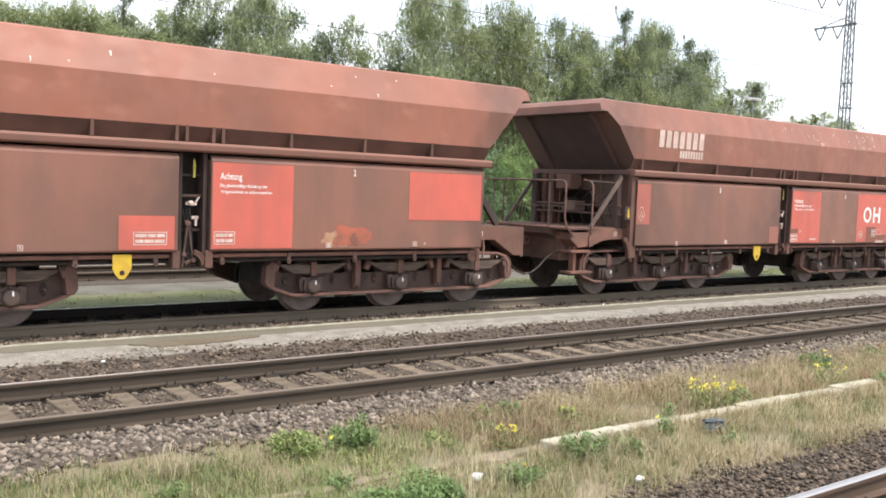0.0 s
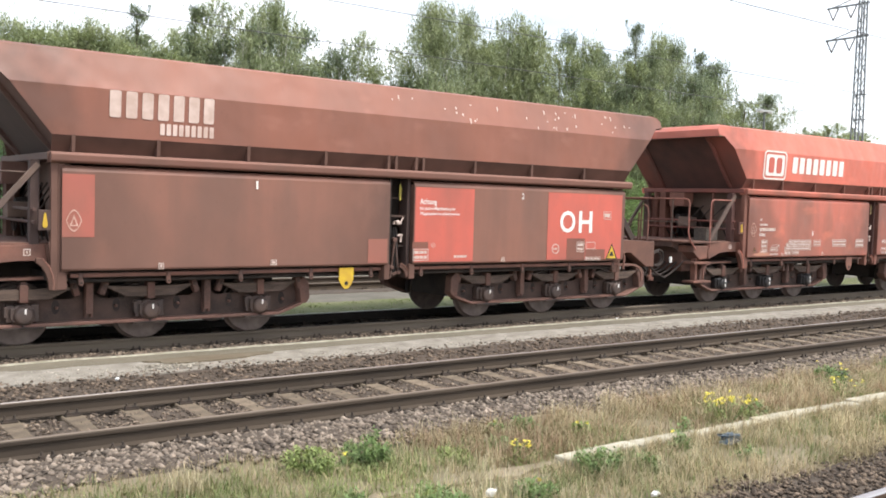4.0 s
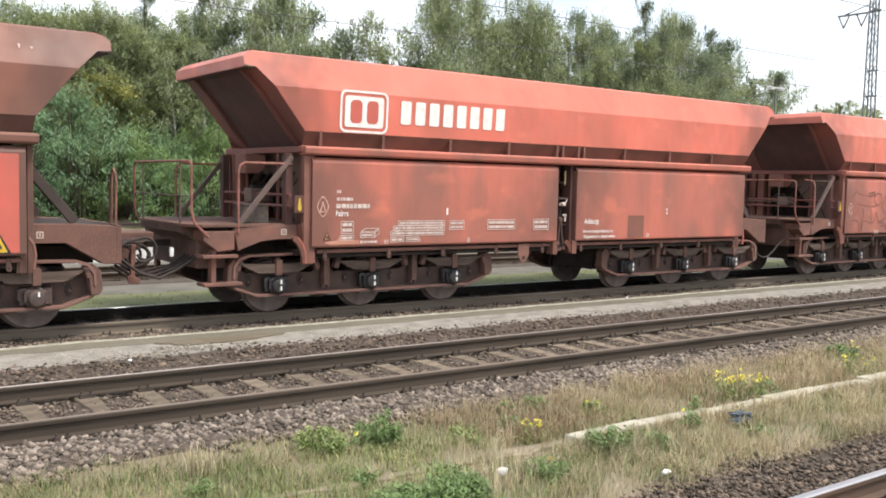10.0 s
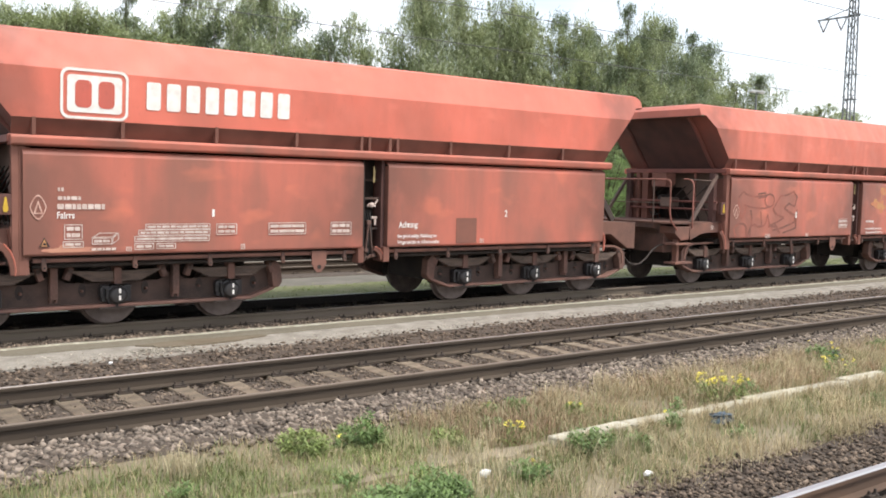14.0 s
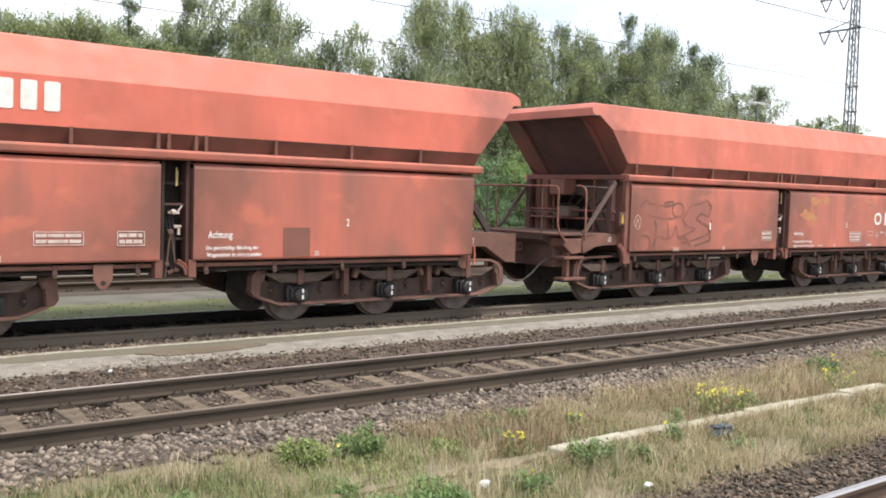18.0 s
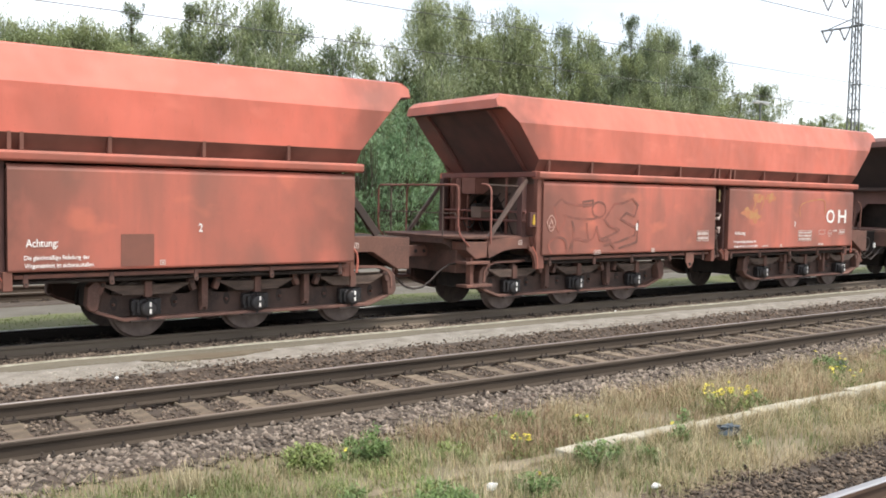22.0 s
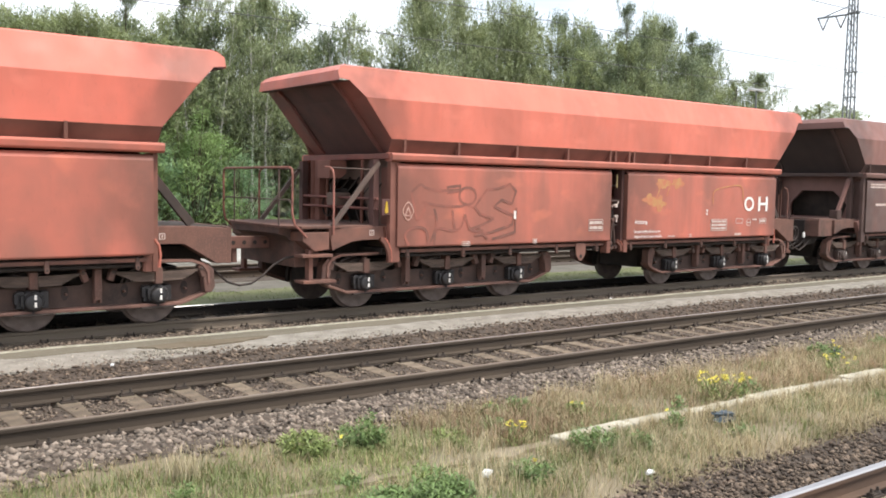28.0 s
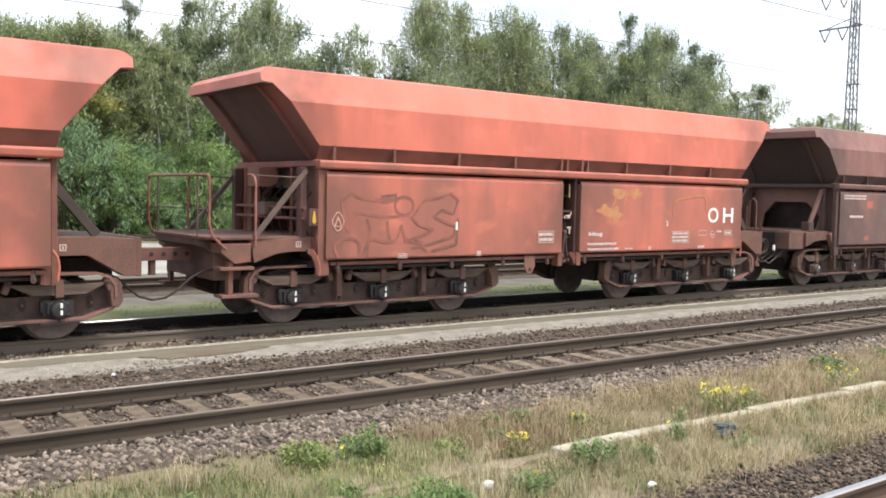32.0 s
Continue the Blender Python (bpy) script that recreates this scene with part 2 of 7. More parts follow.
# ---- mesh helpers ----
class Geo:
    """Collects vertices and faces of one part."""

    def __init__(self):
        self.v, self.f = [], []

    def add(self, verts, faces):
        k = len(self.v)
        self.v += [tuple(p) for p in verts]
        self.f += [tuple(k + i for i in fc) for fc in faces]
        return self

    def box(self, x0, x1, y0, y1, z0, z1):
        return self.add([(x, y, z) for z in (z0, z1) for y in (y0, y1) for x in (x0, x1)],
                        [(0, 2, 3, 1), (4, 5, 7, 6), (0, 1, 5, 4), (2, 6, 7, 3), (0, 4, 6, 2), (1, 3, 7, 5)])

    def prism(self, pts, axis, a, b):
        """A closed outline in the two other axes, drawn from a to b along axis."""
        def at(p, w):
            q = list(p)
            q.insert("xyz".index(axis), w)
            return q
        n = len(pts)
        faces = [tuple(range(n))[::-1], tuple(range(n, 2 * n))] + [(i, (i + 1) % n, n + (i + 1) % n, n + i) for i in range(n)]
        return self.add([at(p, a) for p in pts] + [at(p, b) for p in pts], faces)

    def tube(self, pts, r, n=8, closed=False):
        pts = [Vector(p) for p in pts]
        verts, faces, m = [], [], len(pts)
        side = None
        for i, p in enumerate(pts):
            d = (pts[(i + 1) % m] - pts[i - 1]) if closed else (pts[min(i + 1, m - 1)] - pts[max(i - 1, 0)])
            d.normalize()
            if side is None:
                side = d.cross(Vector((0, 0, 1)) if abs(d.z) < 0.9 else Vector((1, 0, 0))).normalized()
            side = (side - d * side.dot(d)).normalized()
            up = d.cross(side)
            rr = r[i] if isinstance(r, (list, tuple)) else r
            verts += [p + (side * math.cos(a) + up * math.sin(a)) * rr for a in [2 * math.pi * k / n for k in range(n)]]
        for i in range(m if closed else m - 1):
            j = (i + 1) % m
            faces += [(i * n + k, i * n + (k + 1) % n, j * n + (k + 1) % n, j * n + k) for k in range(n)]
        if not closed:
            faces += [tuple(range(n))[::-1], tuple(range((m - 1) * n, m * n))]
        return self.add(verts, faces)

    def lathe(self, profile, axis="y", centre=(0, 0, 0), n=28):
        """Profile rows (place along the axis, radius), turned round the axis; closed at both ends."""
        k = "xyz".index(axis)
        verts, faces = [], []
        for w, r in profile:
            for i in range(n):
                a = 2 * math.pi * i / n
                q = [r * math.cos(a), r * math.sin(a)]
                q.insert(k, w)
                verts.append([q[j] + centre[j] for j in range(3)])
        m = len(profile)
        for i in range(m - 1):
            faces += [(i * n + j, i * n + (j + 1) % n, (i + 1) * n + (j + 1) % n, (i + 1) * n + j) for j in range(n)]
        faces += [tuple(range(n))[::-1], tuple(range((m - 1) * n, m * n))]
        return self.add(verts, faces)

    def beam(self, a, b, w, h):
        """A rectangular bar from a to b, w wide across and h deep."""
        a, b = Vector(a), Vector(b)
        d = (b - a).normalized()
        s = d.cross(Vector((0, 0, 1)) if abs(d.z) < 0.95 else Vector((0, 1, 0))).normalized()
        u = s.cross(d)
        vs = [p + s * sx * w / 2 + u * sy * h / 2 for p in (a, b) for sx, sy in ((-1, -1), (1, -1), (1, 1), (-1, 1))]
        return self.add(vs, [(0, 1, 2, 3), (7, 6, 5, 4), (0, 4, 5, 1), (1, 5, 6, 2), (2, 6, 7, 3), (3, 7, 4, 0)])


def mesh_of(name, g, mat, bevel=0.0, smooth=False):
    me = bpy.data.meshes.new(name)
    me.from_pydata(g.v, [], g.f)
    me.update()
    bm = bmesh.new()
    bm.from_mesh(me)
    bmesh.ops.recalc_face_normals(bm, faces=bm.faces)
    if bevel:
        sharp = [e for e in bm.edges if e.is_manifold and e.calc_face_angle(0) > 0.5]
        bmesh.ops.bevel(bm, geom=sharp, offset=bevel, segments=2, affect="EDGES", profile=0.5, clamp_overlap=True)
    bm.to_mesh(me)
    bm.free()
    if smooth:
        me.shade_smooth()
        me.set_sharp_from_angle(angle=radians(38))
    me.materials.append(mat)
    return me


def part(name, g, mat, parent=None, label="", bevel=0.0, smooth=False):
    """One mesh object from a Geo or a ready mesh, under its thing."""
    ob = new(name, mesh_of(name, g, mat, bevel, smooth) if isinstance(g, Geo) else g)
    ob.parent = parent
    if label:
        ob["label"] = label
    return ob


def raw_mesh(name, verts, faces, mat):
    me = bpy.data.meshes.new(name)
    me.from_pydata(verts, [], faces)
    me.update()
    me.materials.append(mat)
    return me


# ---- ground: one sheet to the horizon ----
def ground_height(x, y):
    z = -0.14
    if 4.4 < y < 7.8:
        z += 0.12 * min(1, (y - 4.4) / 0.4, (7.8 - y) / 0.4)
    if y > 26:
        z += min((y - 26) / 30, 1) * 0.35
    return z + 0.02 * noise.noise(Vector((x * 0.7, y * 0.9, 0)))


def build_ground():
    xs = [-1500, -600, -250, -100, -50, -25, -14] + [-8 + 0.25 * i for i in range(165)] + [36, 42, 50, 60, 75, 90, 120, 200, 400, 1000, 2500]
    ys = [-600, -200, -60, -20, -8, -3, 0] + [1 + 0.2 * i for i in range(95)] + [20.5, 22, 24, 26, 28, 31, 34, 38, 42, 47, 52, 58, 65, 80, 120, 250, 800, 2500]
    verts = [(x, y, ground_height(x, y)) for y in ys for x in xs]
    n = len(xs)
    faces = [(j * n + i, j * n + i + 1, (j + 1) * n + i + 1, (j + 1) * n + i) for j in range(len(ys) - 1) for i in range(n - 1)]
    me = raw_mesh("ground", verts, faces, M["ground"])
    me.shade_smooth()
    tagged(new("ground", me), "dry sandy railway ground with thin grass", "ground", kind="structure")


build_ground()


# ---- tracks ----
def rail_profile(y, top):
    p = [(-0.062, -0.17), (0.062, -0.17), (0.062, -0.16), (0.012, -0.14), (0.009, -0.05), (0.034, -0.04), (0.036, -0.012), (0.026, -0.003)]
    p += [(-a, b) for a, b in p[:1:-1]]
    return [(y + a, top + b) for a, b in p]


def bed(name, y0, y1, x0, x1, mat, label, near=None):
    """An uneven bed of ballast, level with the sleepers outside the rails and lower between them. near: the near rail's line."""
    xs = [x0 + (x1 - x0) * (i / 300) for i in range(301)]
    ys = [y0 - 0.15, y0] + [y0 + (y1 - y0) * k / 56 for k in range(1, 56)] + [y1, y1 + 0.15]
    verts = []
    for y in ys:
        z = 0.0
        if y < y0 or y > y1:
            z = -0.10
        elif near is not None and near + 0.05 < y < near + 1.46:
            z = -0.028
        if near is not None and min(abs(y - near), abs(y - near - 1.505)) < 0.13:
            z = -0.065
        verts += [(x, y + 0.06 * noise.noise(Vector((x * 1.3, y, 4))), z + 0.022 * noise.noise(Vector((x * 2.5, y * 3, 2)))) for x in xs]
    n = len(xs)
    faces = [(j * n + i, j * n + i + 1, (j + 1) * n + i + 1, (j + 1) * n + i) for j in range(len(ys) - 1) for i in range(n - 1)]
    me = raw_mesh(name, verts, faces, mat)
    me.shade_smooth()
    return tagged(new(name, me), label, "ballast", kind="structure")


def track(name, y, top, x0, x1, label, first=0.0, sleepers=(0, 40), heads=("rail_dull", "rail_dull"), steel="rail", far_steel=None):
    """Two rails 1.435 m apart, with worn heads, on concrete sleepers 0.6 m apart. y: the near rail's line."""
    tr = new(name)
    tagged(tr, label, "railway track", kind="structure")
    for yy, head, web in ((y, heads[0], steel), (y + 1.505, heads[1], far_steel or steel)):
        ra = part("rail", Geo().prism(rail_profile(yy, top), "x", x0, x1), M[web], tr, "rust-brown steel rail")
        w = 0.031 if head == "rail_top" else 0.024
        part("rail_head", Geo().prism([(yy - w - 0.004, top - 0.009), (yy + w + 0.004, top - 0.009), (yy + w, top - 0.003), (yy + w - 0.007, top + 0.003), (yy - w + 0.007, top + 0.003), (yy - w, top - 0.003)], "x", x0, x1), M[head], ra, "worn running surface")
    # the sleeper is waisted and lower in the middle, broad and high under the rails
    g = Geo()
    rows = []
    for yy, half, top_z in ((-0.55, 0.085, -0.02), (-0.40, 0.10, -0.008), (0.28, 0.10, -0.008), (0.52, 0.085, -0.012), (0.98, 0.085, -0.012), (1.22, 0.10, -0.008), (1.90, 0.10, -0.008), (2.05, 0.085, -0.02)):
        rows += [(-0.15, yy, -0.19), (0.15, yy, -0.19), (half, yy, top_z), (-half, yy, top_z)]
    n = len(rows) // 4
    g.add(rows, [(4 * i + k, 4 * i + (k + 1) % 4, 4 * i + 4 + (k + 1) % 4, 4 * i + 4 + k) for i in range(n - 1) for k in range(4)] + [(3, 2, 1, 0), tuple(4 * n - 4 + k for k in range(4))])
    me = mesh_of("sleeper", g, M["sleeper"], bevel=0.010)
    clip = Geo().box(-0.075, 0.075, -0.15, 0.15, -0.012, 0.008)
    for yy in (-0.105, 0.105):
        for xx in (-0.045, 0.045):
            clip.lathe([(0.0, 0.024), (0.03, 0.024), (0.032, 0.012), (0.062, 0.011), (0.064, 0.005)], "z", (xx, yy, 0), 7)
        clip.box(-0.065, 0.065, yy - 0.028, yy + 0.028, 0.008, 0.024)
    cm = mesh_of("rail_clip", clip, M["clip"])
    for k in range(*sleepers):
        x = first + 0.5958 * k
        s = part("sleeper", me, None, tr)
        s.location = (x, y, top - 0.17)
        for dy in (0.0, 1.505):
            c = part("rail_clip", cm, None, s)
            c.location = (0, dy, 0)
    return tr


bed("ballast_0", 1.2, 4.52, -20, 80, M["ballast_dark"], "dark brown ballast bed under the near track", 2.082)
bed("ballast_1", 7.45, 11.45, -20, 90, M["ballast_dark"], "brown ballast bed under the middle track", 8.332)
bed("ballast_2", 12.72, 16.2, -20, 110, M["ballast_dark"], "dark ballast bed under the train", 13.4766)
bed("ballast_3", 19.6, 23.0, -20, 140, M["ballast_dark"], "dark ballast bed of a siding behind the train", 20.4)
bed("ballast_4", 37.6, 42.0, -20, 160, M["ballast_dark"], "dark ballast bed of a far siding", 38.6)
track("track_0", 2.082, 0.17, -20, 80, "near railway track with worn shiny rails", -1.0, (-30, 70), ("rail_top", "rail_top"), "rail_rust")
track("track_1", 8.332, 0.17, -20, 90, "railway track with rusty rails on concrete sleepers", 1.9394 - 0.5958 * 6, (-26, 80), ("rail_dull", "rail_semi"))
track("track_2", 13.4766, 0.17, -20, 110, "railway track that carries the hopper train", 0.2, (-30, 90), ("rail_dull", "rail_top"), "rail_olive", "rail_shaded")
track("track_3", 20.4, 0.17, -20, 140, "rusty siding behind the train", 0.0, (0, 40))
track("track_4", 38.6, 0.32, -20, 160, "far rusty siding by the shrubs", 0.0, (0, 1))


# ---- hopper wagons ----
TRACK_Y = 14.229
LENGTH = 11.05
wagons, wheelsets = [], []

M["frame_rust"] = material("rust_brown_frame_paint", (0.215, 0.097, 0.070), (0.125, 0.066, 0.052), scale=2.6, rough=0.85, bump=0.25, c3=(0.19, 0.10, 0.075))
M["beam_brown"] = material("deep_brown_beam_paint", (0.165, 0.080, 0.058), (0.095, 0.053, 0.042), scale=2.2, rough=0.85, bump=0.25, c3=(0.21, 0.105, 0.075))
M["bogie_rust"] = material("dusty_rust_bogie_steel", (0.165, 0.084, 0.064), (0.085, 0.051, 0.042), scale=3.2, rough=0.9, bump=0.3, c3=(0.17, 0.105, 0.082))
# web darker, flange lighter: shade and light put into the two colours
M["bogie_web"] = material("shaded_bogie_web_steel", (0.098, 0.060, 0.048), (0.048, 0.034, 0.029), scale=2.8, rough=0.9, bump=0.3, c3=(0.10, 0.068, 0.054))
M["flange"] = material("lit_red_flange_paint", (0.205, 0.102, 0.078), (0.125, 0.070, 0.056), scale=2.2, rough=0.85, bump=0.2, c3=(0.20, 0.125, 0.098))
M["tyre"] = material("brown_wheel_tyre_steel", (0.20, 0.155, 0.135), (0.12, 0.092, 0.08), scale=6, rough=0.7, metal=0.2, bump=0.15)
M["spring"] = material("dusty_spring_steel", (0.145, 0.10, 0.078), (0.085, 0.06, 0.047), scale=4, rough=0.8, bump=0.3, stretch=(1, 1, 6))
# near-black: also paints the shade in bays, openings and under the wagons
M["under"] = material("black_steel_and_shade", (0.030, 0.024, 0.021), (0.052, 0.038, 0.032), scale=4, rough=0.9, bump=0.2)
M["wheel"] = material("wheel_steel", (0.040, 0.032, 0.028), (0.026, 0.021, 0.019), scale=5, rough=0.6, metal=0.3, bump=0.1)
M["box_black"] = material("black_axle_box_paint", (0.020, 0.019, 0.020), (0.036, 0.031, 0.030), scale=6, rough=0.42, bump=0.1)
M["box_brown"] = material("grimy_axle_box_paint", (0.058, 0.042, 0.037), (0.095, 0.062, 0.05), scale=6, rough=0.55, bump=0.15)
M["white"] = material("chipped_white_paint", (0.80, 0.77, 0.72), (0.66, 0.60, 0.55), scale=9, rough=0.7, bump=0.05, low=0.45, high=0.8)
M["grey_mark"] = material("faded_white_marking", (0.64, 0.53, 0.47), (0.48, 0.36, 0.31), scale=12, rough=0.8, bump=0.0)
M["mark_faint"] = material("worn_off_white_marking", (0.58, 0.38, 0.31), (0.44, 0.24, 0.185), scale=14, rough=0.8, bump=0.0)
M["yellow"] = material("yellow_paint", (0.62, 0.42, 0.03), (0.50, 0.31, 0.04), scale=6, rough=0.6, bump=0.1)
M["lever_olive"] = material("dull_yellow_lever_paint", (0.40, 0.33, 0.05), (0.26, 0.21, 0.05), scale=8, rough=0.6, bump=0.1)
M["sign_faded"] = material("faded_orange_sign_paint", (0.50, 0.27, 0.09), (0.47, 0.20, 0.10), scale=14, rough=0.8, bump=0.0)
M["red_rail"] = material("faded_red_handrail_paint", (0.30, 0.115, 0.088), (0.19, 0.082, 0.06), scale=7, rough=0.7, bump=0.1)
M["hose_dusty"] = material("dusty_rubber_hose", (0.055, 0.039, 0.033), (0.03, 0.023, 0.020), scale=8, rough=0.8, bump=0.05)
M["hose"] = material("black_rubber_hose", (0.022, 0.02, 0.02), (0.045, 0.038, 0.034), scale=8, rough=0.7, bump=0.05)


def livery(name, bright, mid, grime, end1, end2, flap=None, flare=None, glow=None):
    flap = flap or mid
    return {
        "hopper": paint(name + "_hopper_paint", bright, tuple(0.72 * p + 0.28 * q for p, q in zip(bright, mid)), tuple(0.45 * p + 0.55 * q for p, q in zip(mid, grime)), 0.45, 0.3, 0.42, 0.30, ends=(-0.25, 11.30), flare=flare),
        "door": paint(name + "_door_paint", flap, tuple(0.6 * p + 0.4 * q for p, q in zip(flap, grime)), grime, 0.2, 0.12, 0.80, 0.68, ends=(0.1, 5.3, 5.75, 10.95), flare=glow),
        "ledge": material(name + "_ledge_paint", mid, grime, scale=1.6, rough=0.7, bump=0.1, low=0.3, high=0.75),
        "post": material(name + "_post_paint", tuple(0.9 * q for q in grime), tuple(0.65 * q for q in grime), scale=2.2, rough=0.75, bump=0.1),
        # grime tone darkened again: the shade of the recesses put into the colour
        "recess": material(name + "_recess_shade_paint", tuple(c * 0.84 for c in grime), tuple(c * 0.52 for c in grime), scale=1.4, rough=0.85, bump=0.1),
        # ends in darker tones than the sides: part of their shade is in the colour
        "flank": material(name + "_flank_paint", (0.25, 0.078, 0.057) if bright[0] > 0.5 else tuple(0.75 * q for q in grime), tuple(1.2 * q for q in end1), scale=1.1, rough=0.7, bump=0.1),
        "end": material(name + "_shaded_end_paint", end1, end2, scale=1.3, rough=0.8, bump=0.1),
    }


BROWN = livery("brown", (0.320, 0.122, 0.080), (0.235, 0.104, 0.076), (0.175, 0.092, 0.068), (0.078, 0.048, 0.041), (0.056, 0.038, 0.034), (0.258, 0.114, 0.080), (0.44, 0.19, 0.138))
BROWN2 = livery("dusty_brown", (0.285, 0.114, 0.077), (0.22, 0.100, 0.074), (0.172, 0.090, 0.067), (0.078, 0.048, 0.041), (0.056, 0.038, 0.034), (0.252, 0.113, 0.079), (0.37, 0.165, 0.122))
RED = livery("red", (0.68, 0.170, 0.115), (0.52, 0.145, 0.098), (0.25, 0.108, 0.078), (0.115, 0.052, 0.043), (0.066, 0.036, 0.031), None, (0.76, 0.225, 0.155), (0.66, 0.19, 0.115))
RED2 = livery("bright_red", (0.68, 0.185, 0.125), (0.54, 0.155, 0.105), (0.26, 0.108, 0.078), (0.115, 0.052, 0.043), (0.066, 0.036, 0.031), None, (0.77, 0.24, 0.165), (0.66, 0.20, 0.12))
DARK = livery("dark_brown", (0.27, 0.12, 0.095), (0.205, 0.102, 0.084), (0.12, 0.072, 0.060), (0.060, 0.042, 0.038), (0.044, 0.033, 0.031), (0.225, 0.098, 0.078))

# the hopper's outline: half widths by height, and how far its ends lean out
SECTION = [(1.30, 4.19), (1.365, 4.16), (1.391, 4.085), (1.4387, 3.95), (1.444, 3.935), (1.535, 3.675), (1.50, 3.03), (1.36, 2.80)]
LEAN = [-0.78, -0.84, -0.935, -0.935, -0.77, -0.505, 0.02, 0.04]


def side_panel(g, side, rows, thick=0.022):
    """One folded sheet through the given rows of the section."""
    n = len(rows)
    outer = []
    for i in rows:
        w, z = SECTION[i]
        outer += [(LEAN[i], side * w, z), (LENGTH - LEAN[i], side * w, z)]
    inner = [(x, y - side * thick, z) for x, y, z in outer]
    k = 2 * n
    faces = []
    for i in range(n - 1):
        q = (2 * i, 2 * i + 1, 2 * i + 3, 2 * i + 2)
        faces += [q, tuple(k + j for j in q[::-1]), (2 * i, 2 * i + 2, k + 2 * i + 2, k + 2 * i), (2 * i + 1, k + 2 * i + 1, k + 2 * i + 3, 2 * i + 3)]
    faces += [(0, k, k + 1, 1), (k - 2, k - 1, 2 * k - 1, 2 * k - 2)]
    g.add(outer + inner, faces)


def hopper_shell(wagon, P):
    for side, word in ((-1, "side"), (1, "side")):
        panel = Geo()
        side_panel(panel, side, (0, 1, 2, 3, 4, 5, 6))
        part("hopper_side", panel, P["hopper"], wagon, "folded steel hopper side, upper fold leaning in")
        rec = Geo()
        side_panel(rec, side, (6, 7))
        part("hopper_skirt", rec, P["recess"], wagon, "set-back skirt under the hopper side, shade put into its colour")
        ledge = Geo().prism([(side * 1.34, 2.665), (side * 1.525, 2.665), (side * 1.555, 2.69), (side * 1.565, 2.77), (side * 1.545, 2.80), (side * 1.34, 2.815)], "x", 0, LENGTH)
        part("ledge_beam", ledge, P["ledge"], wagon, bevel=0.008)
        for x in (0.29, 1.43, 2.78, 4.08, 5.25, 5.40, 5.80, 5.95, 7.06, 8.39, 9.74):
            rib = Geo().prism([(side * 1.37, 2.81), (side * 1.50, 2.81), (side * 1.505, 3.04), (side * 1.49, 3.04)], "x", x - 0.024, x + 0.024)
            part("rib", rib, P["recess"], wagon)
    for end in (0, 1):
        def X(x):
            return LENGTH - x if end else x
        rows = [(LEAN[i] - 0.006, SECTION[i][0] - 0.003, SECTION[i][1]) for i in (4, 5, 6, 7)]
        rows[3] = (0.185, rows[3][1], rows[3][2])
        # the sloping end in three sheets: a middle between the ribs with shade put into its colour, and a flank on
        # either side
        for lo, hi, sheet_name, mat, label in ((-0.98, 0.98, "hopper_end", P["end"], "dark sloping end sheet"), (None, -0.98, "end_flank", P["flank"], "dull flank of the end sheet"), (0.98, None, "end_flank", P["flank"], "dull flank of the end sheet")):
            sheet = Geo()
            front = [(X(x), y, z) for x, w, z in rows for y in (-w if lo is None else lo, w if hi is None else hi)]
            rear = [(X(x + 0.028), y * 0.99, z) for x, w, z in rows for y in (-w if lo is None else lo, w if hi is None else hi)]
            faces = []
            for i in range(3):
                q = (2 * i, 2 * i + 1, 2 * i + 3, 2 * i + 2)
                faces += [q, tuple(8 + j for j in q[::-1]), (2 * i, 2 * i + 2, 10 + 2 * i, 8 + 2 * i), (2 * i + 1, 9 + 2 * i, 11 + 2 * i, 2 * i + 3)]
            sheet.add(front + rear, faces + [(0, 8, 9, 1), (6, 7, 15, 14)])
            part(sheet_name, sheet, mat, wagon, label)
        for y in (-0.98, 0.98):
            rib = [(0.13, 2.82), (-0.05, 3.02), (-0.57, 3.67), (-0.84, 3.925), (-0.72, 3.925), (-0.47, 3.67), (0.04, 3.02), (0.21, 2.82)]
            part("end_rib", Geo().prism([(X(x), z) for x, z in rib], "y", y - 0.035, y + 0.035), P["flank"], wagon, bevel=0.01)
        lip = [(X(x), w * e, z) for x, w, z in ((-0.76, 1.30, 4.202), (-0.85, 1.367, 4.165), (-0.95, 1.393, 4.085), (-0.95, 1.446, 3.93), (-0.925, 1.40, 3.93), (-0.925, 1.37, 4.07), (-0.83, 1.34, 4.14), (-0.76, 1.28, 4.185)) for e in (-1, 1)]
        ring = [(2 * i, 2 * i + 1, (2 * i + 3) % 16, (2 * i + 2) % 16) for i in range(8)]
        part("hopper_lip", Geo().add(lip, ring + [tuple(range(0, 16, 2)), tuple(range(15, 0, -2))]), P["hopper"], wagon, "sloping folded lip of the hopper end")
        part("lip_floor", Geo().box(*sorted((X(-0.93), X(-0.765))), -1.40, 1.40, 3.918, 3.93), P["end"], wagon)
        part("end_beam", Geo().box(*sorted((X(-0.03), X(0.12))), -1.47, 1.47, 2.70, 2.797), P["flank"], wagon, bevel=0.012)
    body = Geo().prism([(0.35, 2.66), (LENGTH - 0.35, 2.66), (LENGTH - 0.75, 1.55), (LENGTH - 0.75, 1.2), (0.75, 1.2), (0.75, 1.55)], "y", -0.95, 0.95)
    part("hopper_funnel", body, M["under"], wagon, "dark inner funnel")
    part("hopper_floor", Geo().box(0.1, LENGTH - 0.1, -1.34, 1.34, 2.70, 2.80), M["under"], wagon)


